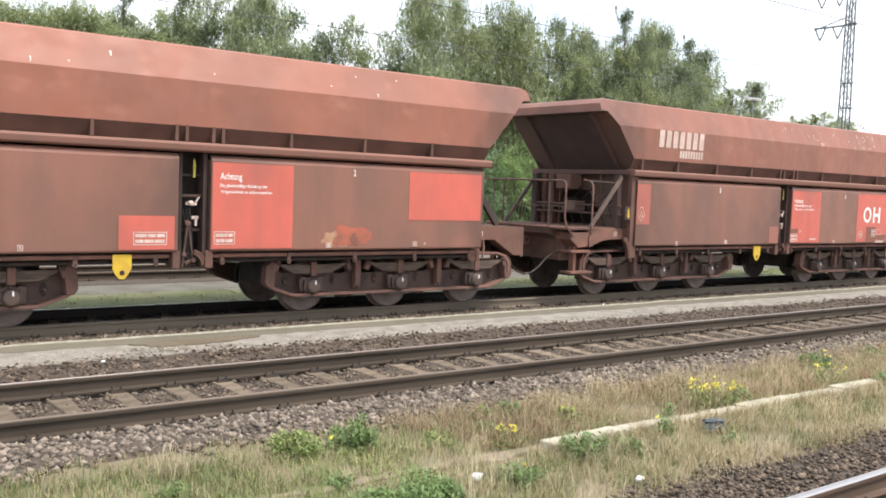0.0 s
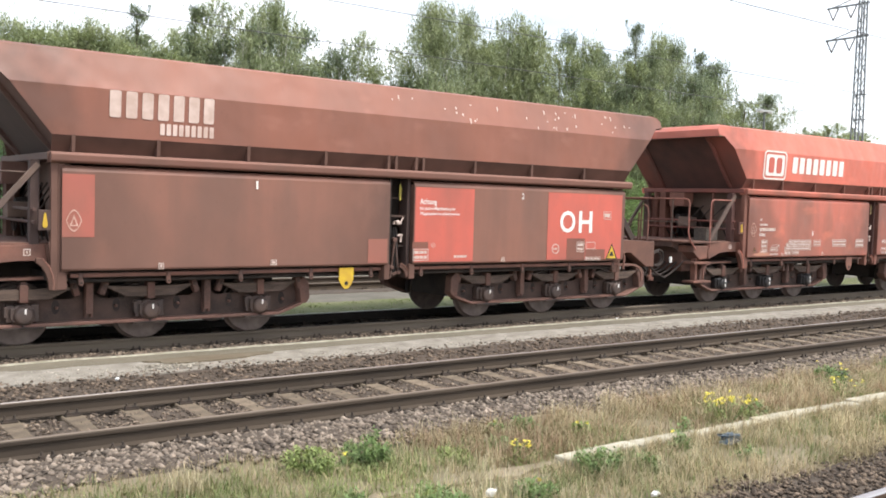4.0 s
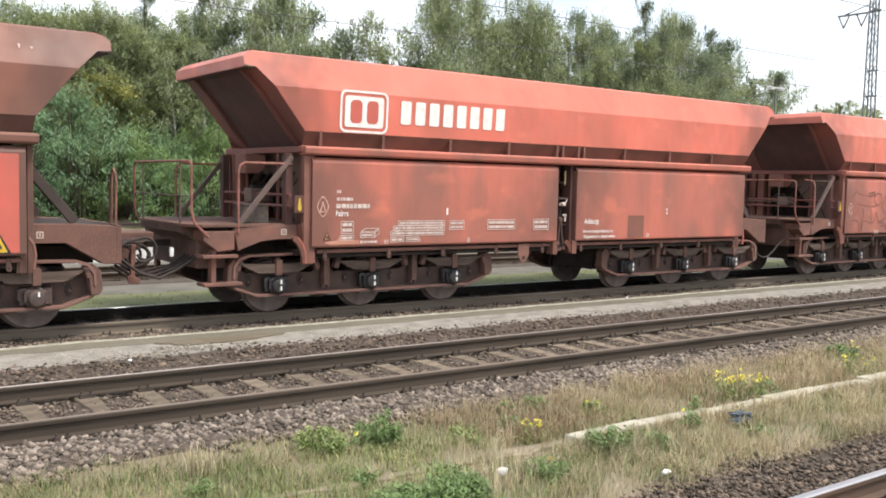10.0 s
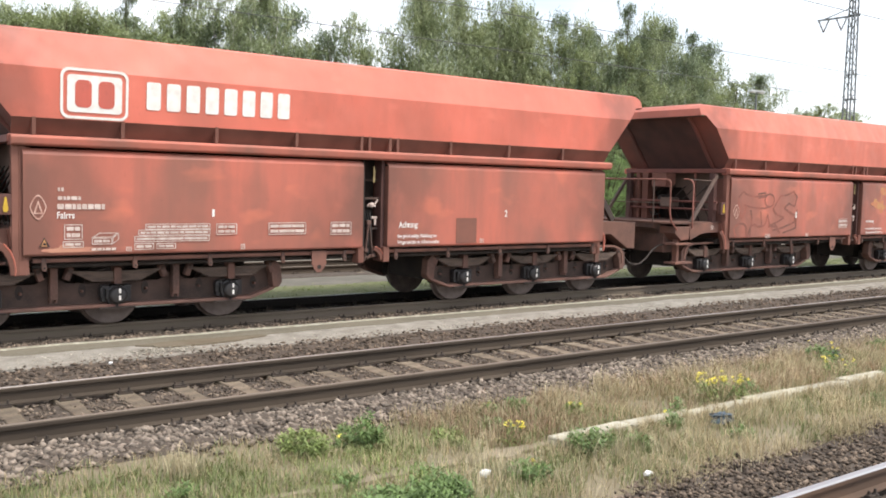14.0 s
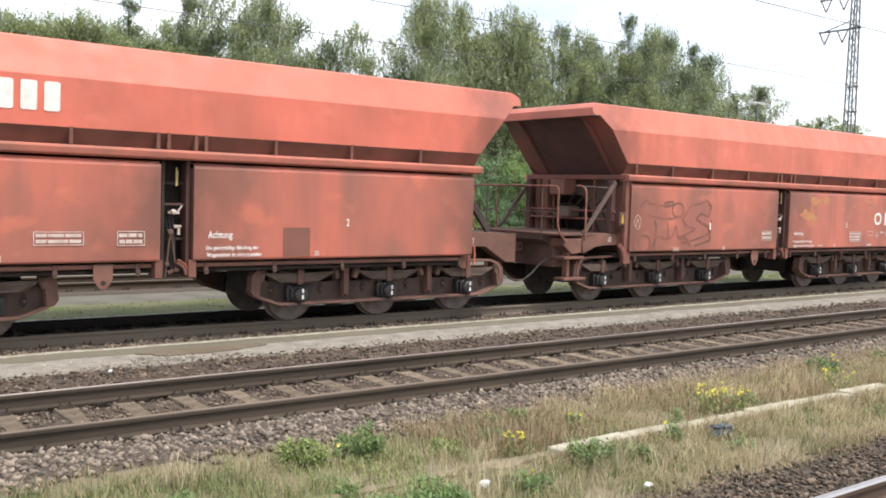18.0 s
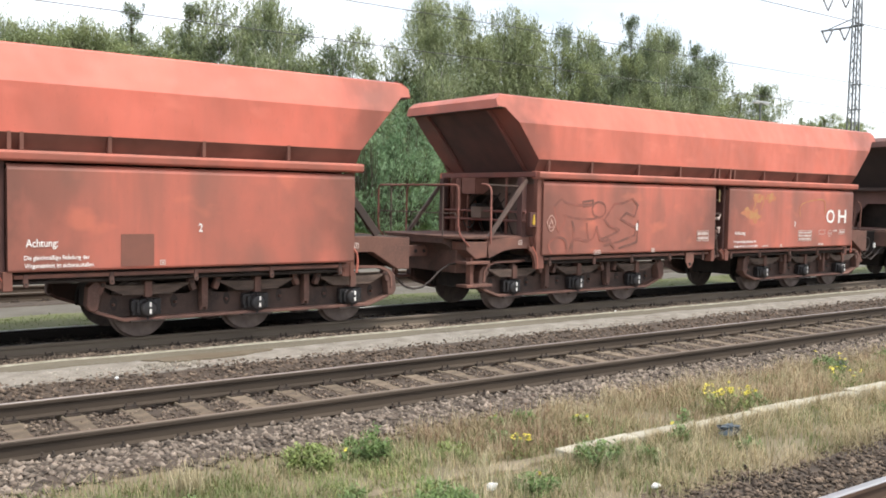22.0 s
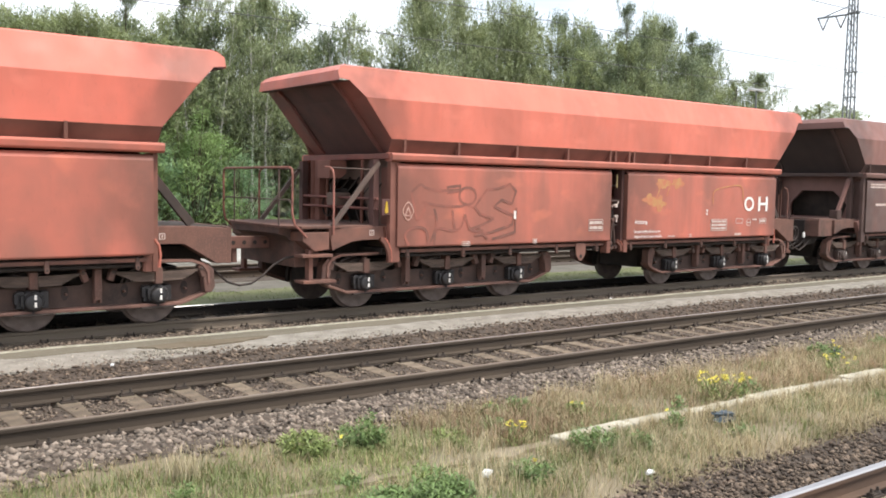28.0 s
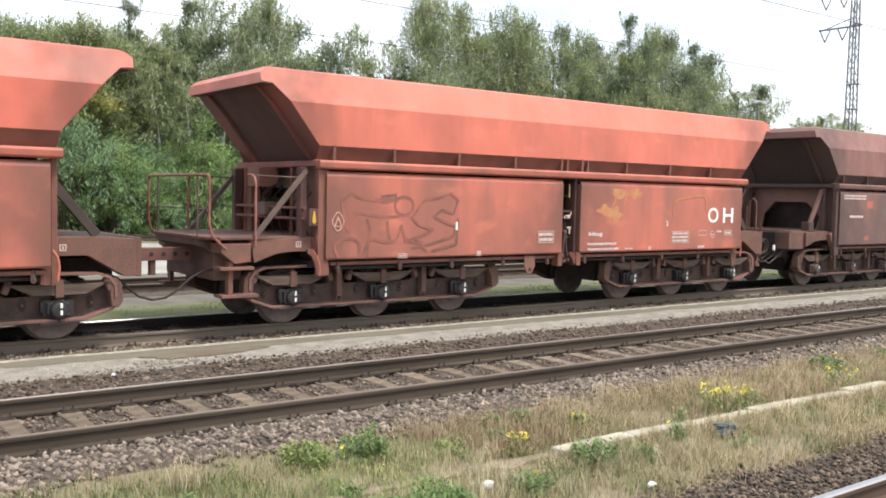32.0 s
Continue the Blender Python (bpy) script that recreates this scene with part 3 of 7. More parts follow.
def door(wagon, P, side, x0, x1, mat=None):
    """A discharge flap: a folded sheet with a rounded top edge and a turned-in foot."""
    s = side
    out = [(s * 1.38, 2.640), (s * 1.44, 2.636), (s * 1.48, 2.618), (s * 1.503, 2.592), (s * 1.515, 2.555), (s * 1.515, 1.9), (s * 1.512, 1.26), (s * 1.50, 1.235), (s * 1.44, 1.225)]
    inn = [(y - s * 0.016, z - (0.014 if z > 2.5 else -0.012)) for y, z in out[::-1]]
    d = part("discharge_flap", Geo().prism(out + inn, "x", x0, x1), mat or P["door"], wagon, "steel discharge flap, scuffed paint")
    for x in (x0, x1 - 0.02):
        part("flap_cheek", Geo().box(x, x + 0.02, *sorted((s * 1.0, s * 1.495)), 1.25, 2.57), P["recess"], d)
    return d


def arc(cx, cz, r, a0, a1, n=6):
    return [(cx + r * math.cos(radians(a0 + (a1 - a0) * k / n)), cz + r * math.sin(radians(a0 + (a1 - a0) * k / n))) for k in range(n + 1)]


def bogie(wagon, cx, stripes, flip):
    """A three-axle bogie: pressed side frames with wide flanges, leaf springs, shackles and axle boxes."""
    ax = [cx - 1.7, cx, cx + 1.7]
    disc_g = Geo().lathe([(-0.02, 0.10), (-0.03, 0.20), (-0.045, 0.335), (0.03, 0.335), (0.02, 0.20), (0.07, 0.12), (0.075, 0.10)], "y", n=36)
    tyre_g = Geo().lathe([(-0.066, 0.325), (-0.072, 0.340), (-0.07, 0.405), (-0.06, 0.415), (0.03, 0.42), (0.045, 0.447), (0.065, 0.445), (0.068, 0.33)], "y", n=44)
    for x in ax:
        ws = part("wheelset", Geo().lathe([(-1.02, 0.05), (-1.0, 0.07), (-0.85, 0.08), (0.85, 0.08), (1.0, 0.07), (1.02, 0.05)], "y", n=16), M["under"], wagon, "axle with two steel wheels")
        for y, f in ((-0.7525, 1), (0.7525, -1)):
            for nm, gg, mm in (("wheel_disc", disc_g, "wheel"), ("tyre", tyre_g, "tyre")):
                g = Geo()
                g.v, g.f = [(a, b * f + y, c) for a, b, c in gg.v], list(gg.f)
                part(nm, g, M[mm], ws, smooth=True)
        wheelsets.append((ws, x))
    for s in (-1, 1):
        frame_pts = [(cx - 2.52, 0.98), (cx - 2.44, 0.62), (cx - 2.06, 0.475), (cx + 2.06, 0.475), (cx + 2.44, 0.62), (cx + 2.52, 0.98), (cx + 2.40, 1.0), (cx + 2.2, 0.83),
                     (cx + 1.05, 0.80), (cx + 0.85, 0.94), (cx + 0.65, 0.80), (cx - 0.65, 0.80), (cx - 0.85, 0.94), (cx - 1.05, 0.80), (cx - 2.2, 0.83), (cx - 2.40, 1.0)]
        fr = part("bogie_frame", Geo().prism(frame_pts, "y", *sorted((s * 0.98, s * 1.0))), M["bogie_web"], wagon, "pressed-steel bogie side frame, rust brown")
        low = [(cx - 2.52, 0.66), (cx - 2.42, 0.585), (cx - 2.04, 0.452), (cx + 2.04, 0.452), (cx + 2.42, 0.585), (cx + 2.52, 0.66)]
        part("bottom_flange", Geo().prism(low + [(a, b + 0.05) for a, b in low[::-1]], "y", *sorted((s * 0.94, s * 1.15))), M["flange"], fr, bevel=0.012)
        for d in (-1, 1):
            part("end_bracket", Geo().prism([(cx + d * 2.40, 0.63), (cx + d * 2.50, 0.62), (cx + d * 2.56, 0.70), (cx + d * 2.54, 0.96), (cx + d * 2.44, 1.06), (cx + d * 2.36, 1.0)], "y", *sorted((s * 1.0, s * 1.18))), M["bogie_rust"], fr, bevel=0.015)
        for d in (-0.85, 0.85):
            part("hanger", Geo().box(cx + d - 0.05, cx + d + 0.05, *sorted((s * 1.03, s * 1.17)), 0.60, 1.08).box(cx + d - 0.055, cx + d - 0.02, *sorted((s * 1.06, s * 1.14)), 0.555, 0.61).box(cx + d + 0.02, cx + d + 0.055, *sorted((s * 1.06, s * 1.14)), 0.555, 0.61), M["bogie_rust"], fr, bevel=0.01)
        # a shackle at each end of each spring, with its dark eye
        for x in ax:
            for e in (-1, 1):
                ca = x + e * 0.655
                part("spring_shackle", Geo().beam((ca - e * 0.03, s * 1.12, 1.045), (ca + e * 0.035, s * 1.12, 0.865), 0.13, 0.085), M["bogie_rust"], fr, bevel=0.018)
                part("shackle_pin", Geo().lathe([(s * 1.17, 0.030), (s * 1.20, 0.028), (s * 1.205, 0.012)], "y", (ca - e * 0.012, 0, 0.99), 10), M["bogie_web"], fr)
                slot = [(x + e * 0.44 + 0.052 * math.cos(radians(30 * k)), 0.70 + 0.10 * math.sin(radians(30 * k))) for k in range(12)]
                # a dark oval on the solid web paints the slot's shade
                part("frame_slot", Geo().prism(slot, "y", *sorted((s * 0.998, s * 1.006))), M["under"], fr)
                part("slot_bolt", Geo().lathe([(s * 1.0, 0.022), (s * 1.05, 0.022), (s * 1.056, 0.012)], "y", (x + e * 0.45, 0, 0.69), 8), M["bogie_rust"], fr)
            paint_box = M["box_black"] if stripes else M["box_brown"]
            part("axle_box", Geo().lathe([(s * 0.98, 0.160), (s * 1.12, 0.160), (s * 1.14, 0.150), (s * 1.15, 0.128), (s * 1.20, 0.120), (s * 1.228, 0.096), (s * 1.235, 0.05), (s * 1.236, 0.03)], "y", (x, 0, 0.62), 22).box(x - 0.205, x - 0.10, *sorted((s * 1.0, s * 1.12)), 0.53, 0.76).box(x + 0.10, x + 0.205, *sorted((s * 1.0, s * 1.12)), 0.53, 0.76), paint_box, fr, "black axle box with white dashes" if stripes else "grimy brown axle box", bevel=0.010)
            bolts = Geo()
            for k in range(6):
                a = radians(60 * k + 30)
                bolts.lathe([(s * 1.13, 0.018), (s * 1.165, 0.018), (s * 1.17, 0.010)], "y", (x + 0.138 * math.cos(a), 0, 0.62 + 0.138 * math.sin(a)), 6)
            tagged(part("cover_bolt", bolts, paint_box, fr), kind="stuff")
            part("box_lug", Geo().box(x - 0.235, x - 0.195, *sorted((s * 1.05, s * 1.15)), 0.60, 0.74).box(x - 0.16, x - 0.11, *sorted((s * 1.12, s * 1.17)), 0.57, 0.72), paint_box, fr, bevel=0.008)
            part("axle_tie", Geo().box(x - 0.25, x + 0.25, *sorted((s * 1.02, s * 1.185)), 0.440, 0.462), M["under"], fr)
            for z in ((0.56, 0.66) if stripes else (0.65,)):
                w = 0.015 if stripes else 0.011
                part("white_dash", Geo().box(x + 0.012 - w, x + 0.012 + w, *sorted((s * 1.236, s * 1.243)), z, z + 0.065), M["white"], fr)
            spring = Geo()
            for k in range(7):
                half = 0.635 - 0.045 * k
                rows = [(x + half * q, 0.985 - 0.0205 * k - 0.018 * (1 - (half * q / 0.635) ** 2)) for q in [-1 + 0.25 * i for i in range(9)]]
                spring.prism(rows + [(a, b - 0.0175) for a, b in rows[::-1]], "y", *sorted((s * 1.05, s * 1.165)))
            part("leaf_spring", spring, M["spring"], fr)
            part("spring_buckle", Geo().box(x - 0.055, x + 0.055, *sorted((s * 1.03, s * 1.195)), 0.79, 1.03).box(x - 0.035, x + 0.035, *sorted((s * 1.07, s * 1.16)), 1.03, 1.07), M["bogie_rust"], fr, bevel=0.012)
        # the long bar that arches over the outer spring, and the stop block under it
        top = [(cx - 2.47, 0.78), (cx - 2.46, 0.96), (cx - 2.38, 1.07), (cx - 2.22, 1.125), (cx - 1.42, 1.14)]
        block = [cx - 1.80, cx - 1.58]
        if flip:
            top, block = [(2 * cx - a, b) for a, b in top], [2 * cx - block[1], 2 * cx - block[0]]
        part("spring_cover_bar", Geo().prism(top + [(a + (0.03 if not flip else -0.03), b - 0.034) for a, b in top[::-1]], "y", *sorted((s * 1.02, s * 1.20))), M["flange"], fr)
        part("stop_block", Geo().box(*block, *sorted((s * 1.04, s * 1.18)), 1.085, 1.115), M["bogie_rust"], fr, bevel=0.006)
        # brake blocks hang between the wheels, inside the frame
        for x in ax:
            for e in (-1, 1):
                part("brake_block", Geo().prism(arc(x, 0.59, 0.43, 90 - e * 65, 90 - e * 100, 4) + arc(x, 0.59, 0.50, 90 - e * 100, 90 - e * 65, 4), "y", *sorted((s * 0.70, s * 0.80))), M["under"], fr)
    part("bogie_bolster", Geo().box(cx - 2.2, cx + 2.2, -0.55, 0.55, 0.55, 0.98).box(cx - 0.4, cx + 0.4, -0.96, 0.96, 0.6, 0.95), M["under"], wagon, "dark bogie bolster and brake gear")


def underframe(wagon, P):
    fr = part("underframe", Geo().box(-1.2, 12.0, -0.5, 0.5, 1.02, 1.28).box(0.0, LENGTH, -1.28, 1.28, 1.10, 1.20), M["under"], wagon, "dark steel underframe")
    for s in (-1, 1):
        for a, b in ((0.28, 5.20), (5.85, 10.85)):
            part("sill_bar", Geo().box(a, b, *sorted((s * 1.33, s * 1.43)), 1.135, 1.19), M["frame_rust"], fr, bevel=0.008)
        part("shaft", Geo().tube([(0.3, s * 1.30, 1.08), (10.8, s * 1.30, 1.08)], 0.028), M["under"], fr)
        for x in (0.42, 1.62, 2.72, 3.9, 5.0, 6.0, 7.1, 8.3, 9.5, 10.7):
            part("hinge_hook", Geo().prism([(x - 0.028, 1.20), (x + 0.028, 1.20), (x + 0.03, 1.10), (x + 0.038, 1.05), (x + 0.015, 1.015), (x - 0.025, 1.03), (x - 0.035, 1.09)], "y", *sorted((s * 1.40, s * 1.445))), M["bogie_rust"], fr, bevel=0.01)
            # dark disc painted in for the eye
            part("hook_eye", Geo().lathe([(s * 1.44, 0.016), (s * 1.449, 0.016)], "y", (x + 0.002, 0, 1.065), 10), M["under"], fr)
        tab = [(4.385, 1.20), (4.645, 1.20), (4.645, 1.0), (4.60, 0.92), (4.55, 0.86), (4.48, 0.86), (4.43, 0.92), (4.385, 1.0)]
        part("jacking_tab", Geo().prism(tab, "y", *sorted((s * 1.45, s * 1.47))), P.get("tab", M["frame_rust"]), fr, "lifting tab with a hole")
        # the hole is a dark disc, its shade put into the colour
        part("tab_hole", Geo().lathe([(s * 1.44, 0.035), (s * 1.474, 0.035)], "y", (4.515, 0, 0.945), 14), M["under"], fr)
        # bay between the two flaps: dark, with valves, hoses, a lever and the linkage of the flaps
        # black sheet put in for the shade deep in the bay
        part("bay_back", Geo().box(5.29, 5.76, *sorted((s * 1.02, s * 1.06)), 1.0, 2.66), M["under"], wagon, "back of the bay, black for the shade inside")
        for x0, x1, m in ((5.33, 5.37, M["under"]), (5.69, 5.75, P["end"])):
            part("bay_post", Geo().box(x0, x1, *sorted((s * 1.20, s * 1.42)), 1.0, 2.66), m, wagon)
        for a, b in ((5.22, 5.33), (5.71, 5.83)):
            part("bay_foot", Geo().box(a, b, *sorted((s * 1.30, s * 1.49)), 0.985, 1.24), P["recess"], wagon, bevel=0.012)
        crank = arc(5.50, 1.02, 0.24, 75, 0, 7)
        crank += [(a, b) for a, b in arc(5.50, 1.02, 0.17, 0, 75, 7)]
        part("bay_crank", Geo().prism(crank, "y", *sorted((s * 1.40, s * 1.46))), P["recess"], wagon, "curved crank of the flap gear", bevel=0.008)
        # lighter tube paints the light along the crank's outer edge
        part("crank_rim", Geo().tube([(a, s * 1.465, b) for a, b in arc(5.50, 1.02, 0.235, 75, 5, 7)], 0.010, 6), P["ledge"], wagon, smooth=True)
        for p, q, m in (((5.40, 1.00), (5.47, 1.62), "bogie_rust"), ((5.48, 1.66), (5.56, 1.10), "bogie_web"), ((5.56, 1.10), (5.44, 1.05), "bogie_rust")):
            part("bay_link", Geo().beam((p[0], s * 1.38, p[1]), (q[0], s * 1.38, q[1]), 0.03, 0.05), M[m], wagon, bevel=0.008)
        for x, z, r in ((5.47, 1.64, 0.042), (5.56, 1.10, 0.036), (5.42, 1.18, 0.034)):
            part("link_pin", Geo().lathe([(s * 1.36, r), (s * 1.42, r), (s * 1.425, 0.6 * r)], "y", (x, 0, z), 12), M["bogie_rust"], wagon, smooth=True)
        for z, y in ((2.02, 1.34), (2.32, 1.28), (1.52, 1.30)):
            part("bay_bar", Geo().box(5.37, 5.70, *sorted((s * (y - 0.02), s * (y + 0.02))), z, z + 0.035), M["bogie_web"], wagon)
        part("valve", Geo().lathe([(s * 1.36, 0.03), (s * 1.44, 0.04), (s * 1.46, 0.02)], "y", (5.5, 0, 1.93), 12).box(5.44, 5.60, *sorted((s * 1.37, s * 1.40)), 1.90, 1.94).beam((5.58, s * 1.39, 1.93), (5.64, s * 1.39, 2.02), 0.02, 0.02), M["grey_mark"], wagon, "bare metal valve")
        part("valve", Geo().box(5.53, 5.63, *sorted((s * 1.37, s * 1.40)), 1.70, 1.74).box(5.58, 5.61, *sorted((s * 1.37, s * 1.40)), 1.60, 1.72), M["grey_mark"], wagon, "bare metal valve")
        for k in range(3):
            part("air_hose", Geo().tube([(5.42 + 0.05 * k, s * 1.33, 1.85), (5.46 + 0.04 * k, s * 1.36, 1.55), (5.43 + 0.06 * k, s * 1.36, 1.30), (5.52, s * 1.33, 1.05)], 0.014), M["hose"], wagon)
        part("bay_lever", Geo().prism([(5.535, 2.30), (5.565, 2.30), (5.572, 2.50), (5.555, 2.57), (5.535, 2.55)], "y", *sorted((s * 1.40, s * 1.415))), P.get("lever", M["lever_olive"]), wagon, "dull yellow hand lever")


def square_mark(wagon, x, z, y):
    """A small white square outline with a stroke in it."""
    y0, y1 = sorted((y, y * 1.0022))
    g = Geo().box(x, x + 0.09, y0, y1, z, z + 0.014).box(x, x + 0.09, y0, y1, z + 0.076, z + 0.09).box(x, x + 0.014, y0, y1, z + 0.014, z + 0.076).box(x + 0.076, x + 0.09, y0, y1, z + 0.014, z + 0.076)
    g.box(x + 0.036, x + 0.054, y0, y1, z + 0.026, z + 0.064)
    part("white_mark", g, M["grey_mark"], wagon, "white outlined square mark")


def corner_post(wagon, P, X, s, back=0.0):
    part("corner_post", Geo().box(*sorted((X(0.02), X(0.10))), *sorted((s * (1.38 - back), s * (1.48 - back))), 0.98, 2.68).box(*sorted((X(0.10), X(0.20))), *sorted((s * (1.42 - back), s * (1.47 - back))), 0.98, 2.66), P["post"], wagon, bevel=0.008)
    part("corner_gusset", Geo().prism([(X(0.0), 1.62), (X(0.20), 1.62), (X(0.235), 0.99), (X(0.06), 0.99)], "y", *sorted((s * (1.41 - back), s * (1.465 - back)))), P["post"], wagon)


def step_arm(wagon, P, X, s):
    """A curved cranked arm hanging in front of the corner post; a lighter outer rim paints the light on its edge."""
    outer = [(-0.16, 1.41), (-0.08, 1.40), (0.0, 1.30), (0.045, 1.18), (0.062, 1.06), (0.055, 0.985)]
    inner = [(0.0, 0.985), (-0.005, 1.08), (-0.035, 1.19), (-0.09, 1.29), (-0.16, 1.345)]
    arm = part("step_arm", Geo().prism([(X(a), b) for a, b in outer + inner], "y", *sorted((s * 1.43, s * 1.49))), P["recess"], wagon, "curved cranked step arm", bevel=0.008)
    part("arm_rim", Geo().tube([(X(a), s * 1.485, b) for a, b in outer[1:]], 0.013, 6), P["ledge"], arm, smooth=True)


def handrail(wagon, pts, mat, name="handrail", r=0.019):
    return part(name, Geo().tube(pts, r, 8), mat, wagon, smooth=True)


M["basket"] = material("grey_wire_basket", (0.105, 0.085, 0.07), (0.065, 0.053, 0.045), scale=18, rough=0.8, bump=0.3)
M["strut_dark"] = material("dark_strut_paint", (0.065, 0.044, 0.036), (0.045, 0.033, 0.028), scale=3, rough=0.8, bump=0.1)
M["strut"] = material("grey_brown_strut_paint", (0.15, 0.10, 0.08), (0.09, 0.065, 0.055), scale=3, rough=0.8, bump=0.1)
M["end_brown"] = material("grey_brown_end_wall_paint", (0.175, 0.115, 0.088), (0.11, 0.075, 0.06), scale=1.4, rough=0.8, bump=0.1)


def wall_with_opening(wagon, mat, hole=((-0.80, 1.62), (-0.92, 1.95), (-0.52, 2.32), (0.40, 2.32), (0.72, 2.0), (0.80, 1.62))):
    wall = Geo()
    rim = [(-1.30, 1.62), (-1.30, 2.70), (hole[2][0], 2.70), (hole[3][0], 2.70), (1.30, 2.70), (1.30, 1.62)]
    for i in range(5):
        wall.prism([hole[i], rim[i], rim[i + 1], hole[i + 1]], "x", 0.22, 0.30)
    wall.box(0.22, 0.30, -1.30, 1.30, 1.20, 1.62)
    part("end_wall", wall, mat, wagon, "end wall with an eight-sided dark opening")


def platform_end(wagon, P, plain):
    """The end with a brakeman's platform, railings, struts and the handbrake under the overhang."""
    def X(x):
        return x
    for s in (-1, 1):
        corner_post(wagon, P, X, s)
        part("end_post", Geo().box(-0.20, -0.08, *sorted((s * 1.16, s * 1.30)), 1.55, 2.69), P["end"], wagon, bevel=0.01)
        part("end_strut", Geo().beam((-0.10, s * 1.30, 2.64), (-1.0, s * 1.30, 1.56), 0.06, 0.075), M["strut"], wagon, bevel=0.008)
        part("hood_bracket", Geo().prism([(-0.02, 1.58), (0.30, 1.58), (0.30, 1.25), (0.14, 1.0), (0.02, 1.3)], "y", *sorted((s * 1.30, s * 1.40))), P["recess"], wagon)
        step_arm(wagon, P, X, s)
        sole = [(-1.05, 1.55), (0.15, 1.59), (0.15, 1.36), (-0.35, 1.36), (-0.62, 1.33), (-0.98, 1.20)]
        part("sole_bar", Geo().prism(sole, "y", *sorted((s * 1.22, s * 1.32))), M["frame_rust"], wagon, bevel=0.008)
        square_mark(wagon, -0.28, 1.43, s * 1.32)
        box = [(-1.52, 1.50), (-1.04, 1.50), (-1.04, 1.22), (-1.30, 1.19), (-1.52, 1.36)]
        part("step_box", Geo().prism(box, "y", *sorted((s * 0.9, s * 1.33))), M["frame_rust"], wagon, bevel=0.012)
        part("step_bracket", Geo().box(-1.38, -1.31, *sorted((s * 1.15, s * 1.28)), 0.72, 1.22), M["frame_rust"], wagon)
        part("foot_step", Geo().box(-1.55, -1.0, *sorted((s * 1.08, s * 1.38)), 1.10, 1.15), M["frame_rust"], wagon, bevel=0.008)
        part("foot_step", Geo().box(-1.52, -0.92, *sorted((s * 1.05, s * 1.36)), 0.68, 0.73), M["frame_rust"], wagon, bevel=0.008)
        handrail(wagon, [(-1.70, s * 1.31, 2.43), (-1.70, s * 1.31, 1.80), (-1.66, s * 1.33, 1.62), (-1.45, s * 1.33, 1.42)], P.get("rail", M["red_rail"]), "railing_post")
        handrail(wagon, [(-1.70, s * 0.85, 2.52), (-1.70, s * 0.85, 1.58)], M["strut"], "railing_post", 0.014)
        if P is RED:
            grab = [(-0.10, s * 1.30, 2.52), (-0.88, s * 1.33, 2.52), (-0.96, s * 1.33, 2.48), (-0.985, s * 1.33, 2.40), (-0.985, s * 1.33, 1.46)]
        else:
            grab = [(-0.985, s * 1.08, 2.545), (-0.985, s * 1.22, 2.54), (-0.985, s * 1.31, 2.50), (-0.985, s * 1.355, 2.42), (-0.985, s * 1.36, 1.46)]
            handrail(wagon, [(-0.985, s * 1.09, 2.54), (-0.12, s * 1.27, 2.52)], M["strut"], "stay_rod", 0.011)
        handrail(wagon, grab, P.get("rail", M["red_rail"]))
    top = [(-1.70, -1.31, 2.43), (-1.70, -1.29, 2.49), (-1.70, -1.22, 2.52), (-1.70, 1.22, 2.52), (-1.70, 1.29, 2.49), (-1.70, 1.31, 2.43)]
    handrail(wagon, top, P.get("rail", M["red_rail"]), "railing_top")
    handrail(wagon, [(-1.70, -1.31, 1.92), (-1.70, -1.22, 2.01), (-1.70, 1.22, 2.01), (-1.70, 1.31, 1.92)], M["strut"], "railing_bar", 0.010)
    deck = Geo()
    pts = [(-1.73, -1.0), (-1.55, -1.34), (-0.95, -1.34), (0.3, -1.25), (0.3, 1.25), (-0.95, 1.34), (-1.55, 1.34), (-1.73, 1.0)]
    deck.prism(pts, "z", 1.555, 1.60)
    part("platform_deck", deck, M["beam_brown"], wagon, "rusty chequer-plate platform", bevel=0.008)
    part("platform_bracket", Geo().prism([(-1.72, 1.555), (-0.9, 1.555), (-0.9, 1.15), (-1.35, 1.20), (-1.60, 1.42), (-1.72, 1.46)], "y", -0.9, 0.9), M["bogie_rust"], wagon)
    part("headstock", Geo().box(-1.50, -1.05, -1.0, 1.0, 0.92, 1.36), M["bogie_rust"], wagon, "dark headstock beam", bevel=0.015)
    # end wall and handbrake gear under the overhang
    wall_with_opening(wagon, M["end_brown"], [(-0.42, 1.62), (-0.44, 1.92), (-0.06, 2.36), (0.62, 2.36), (0.98, 2.0), (1.0, 1.62)])
    part("brake_column", Geo().box(-0.10, 0.10, 0.70, 0.88, 1.6, 2.7), P["recess"], wagon, "square brake column", bevel=0.012)
    for y, r in ((1.06, 0.075), (-0.62, 0.03), (0.58, 0.028)):
        part("brake_pipe", Geo().tube([(0.0, y, 1.6), (0.0, y, 2.7)], r, 10), P["recess"], wagon, smooth=True)
    part("valve_box", Geo().prism([(-0.30, 2.69), (0.05, 2.69), (0.05, 2.46), (-0.08, 2.37), (-0.30, 2.37)], "y", -0.02, 0.42), P["post"], wagon, "red-brown brake valve box", bevel=0.012)
    part("gear_box", Geo().box(-0.24, 0.08, -0.12, 0.18, 1.90, 2.12), M["end_brown"], wagon, bevel=0.012)
    part("brake_cylinder", Geo().lathe([(-0.05, 0.10), (0.22, 0.12), (0.24, 0.12)], "x", (0, 0.34, 2.08), 18), M["under"], wagon)
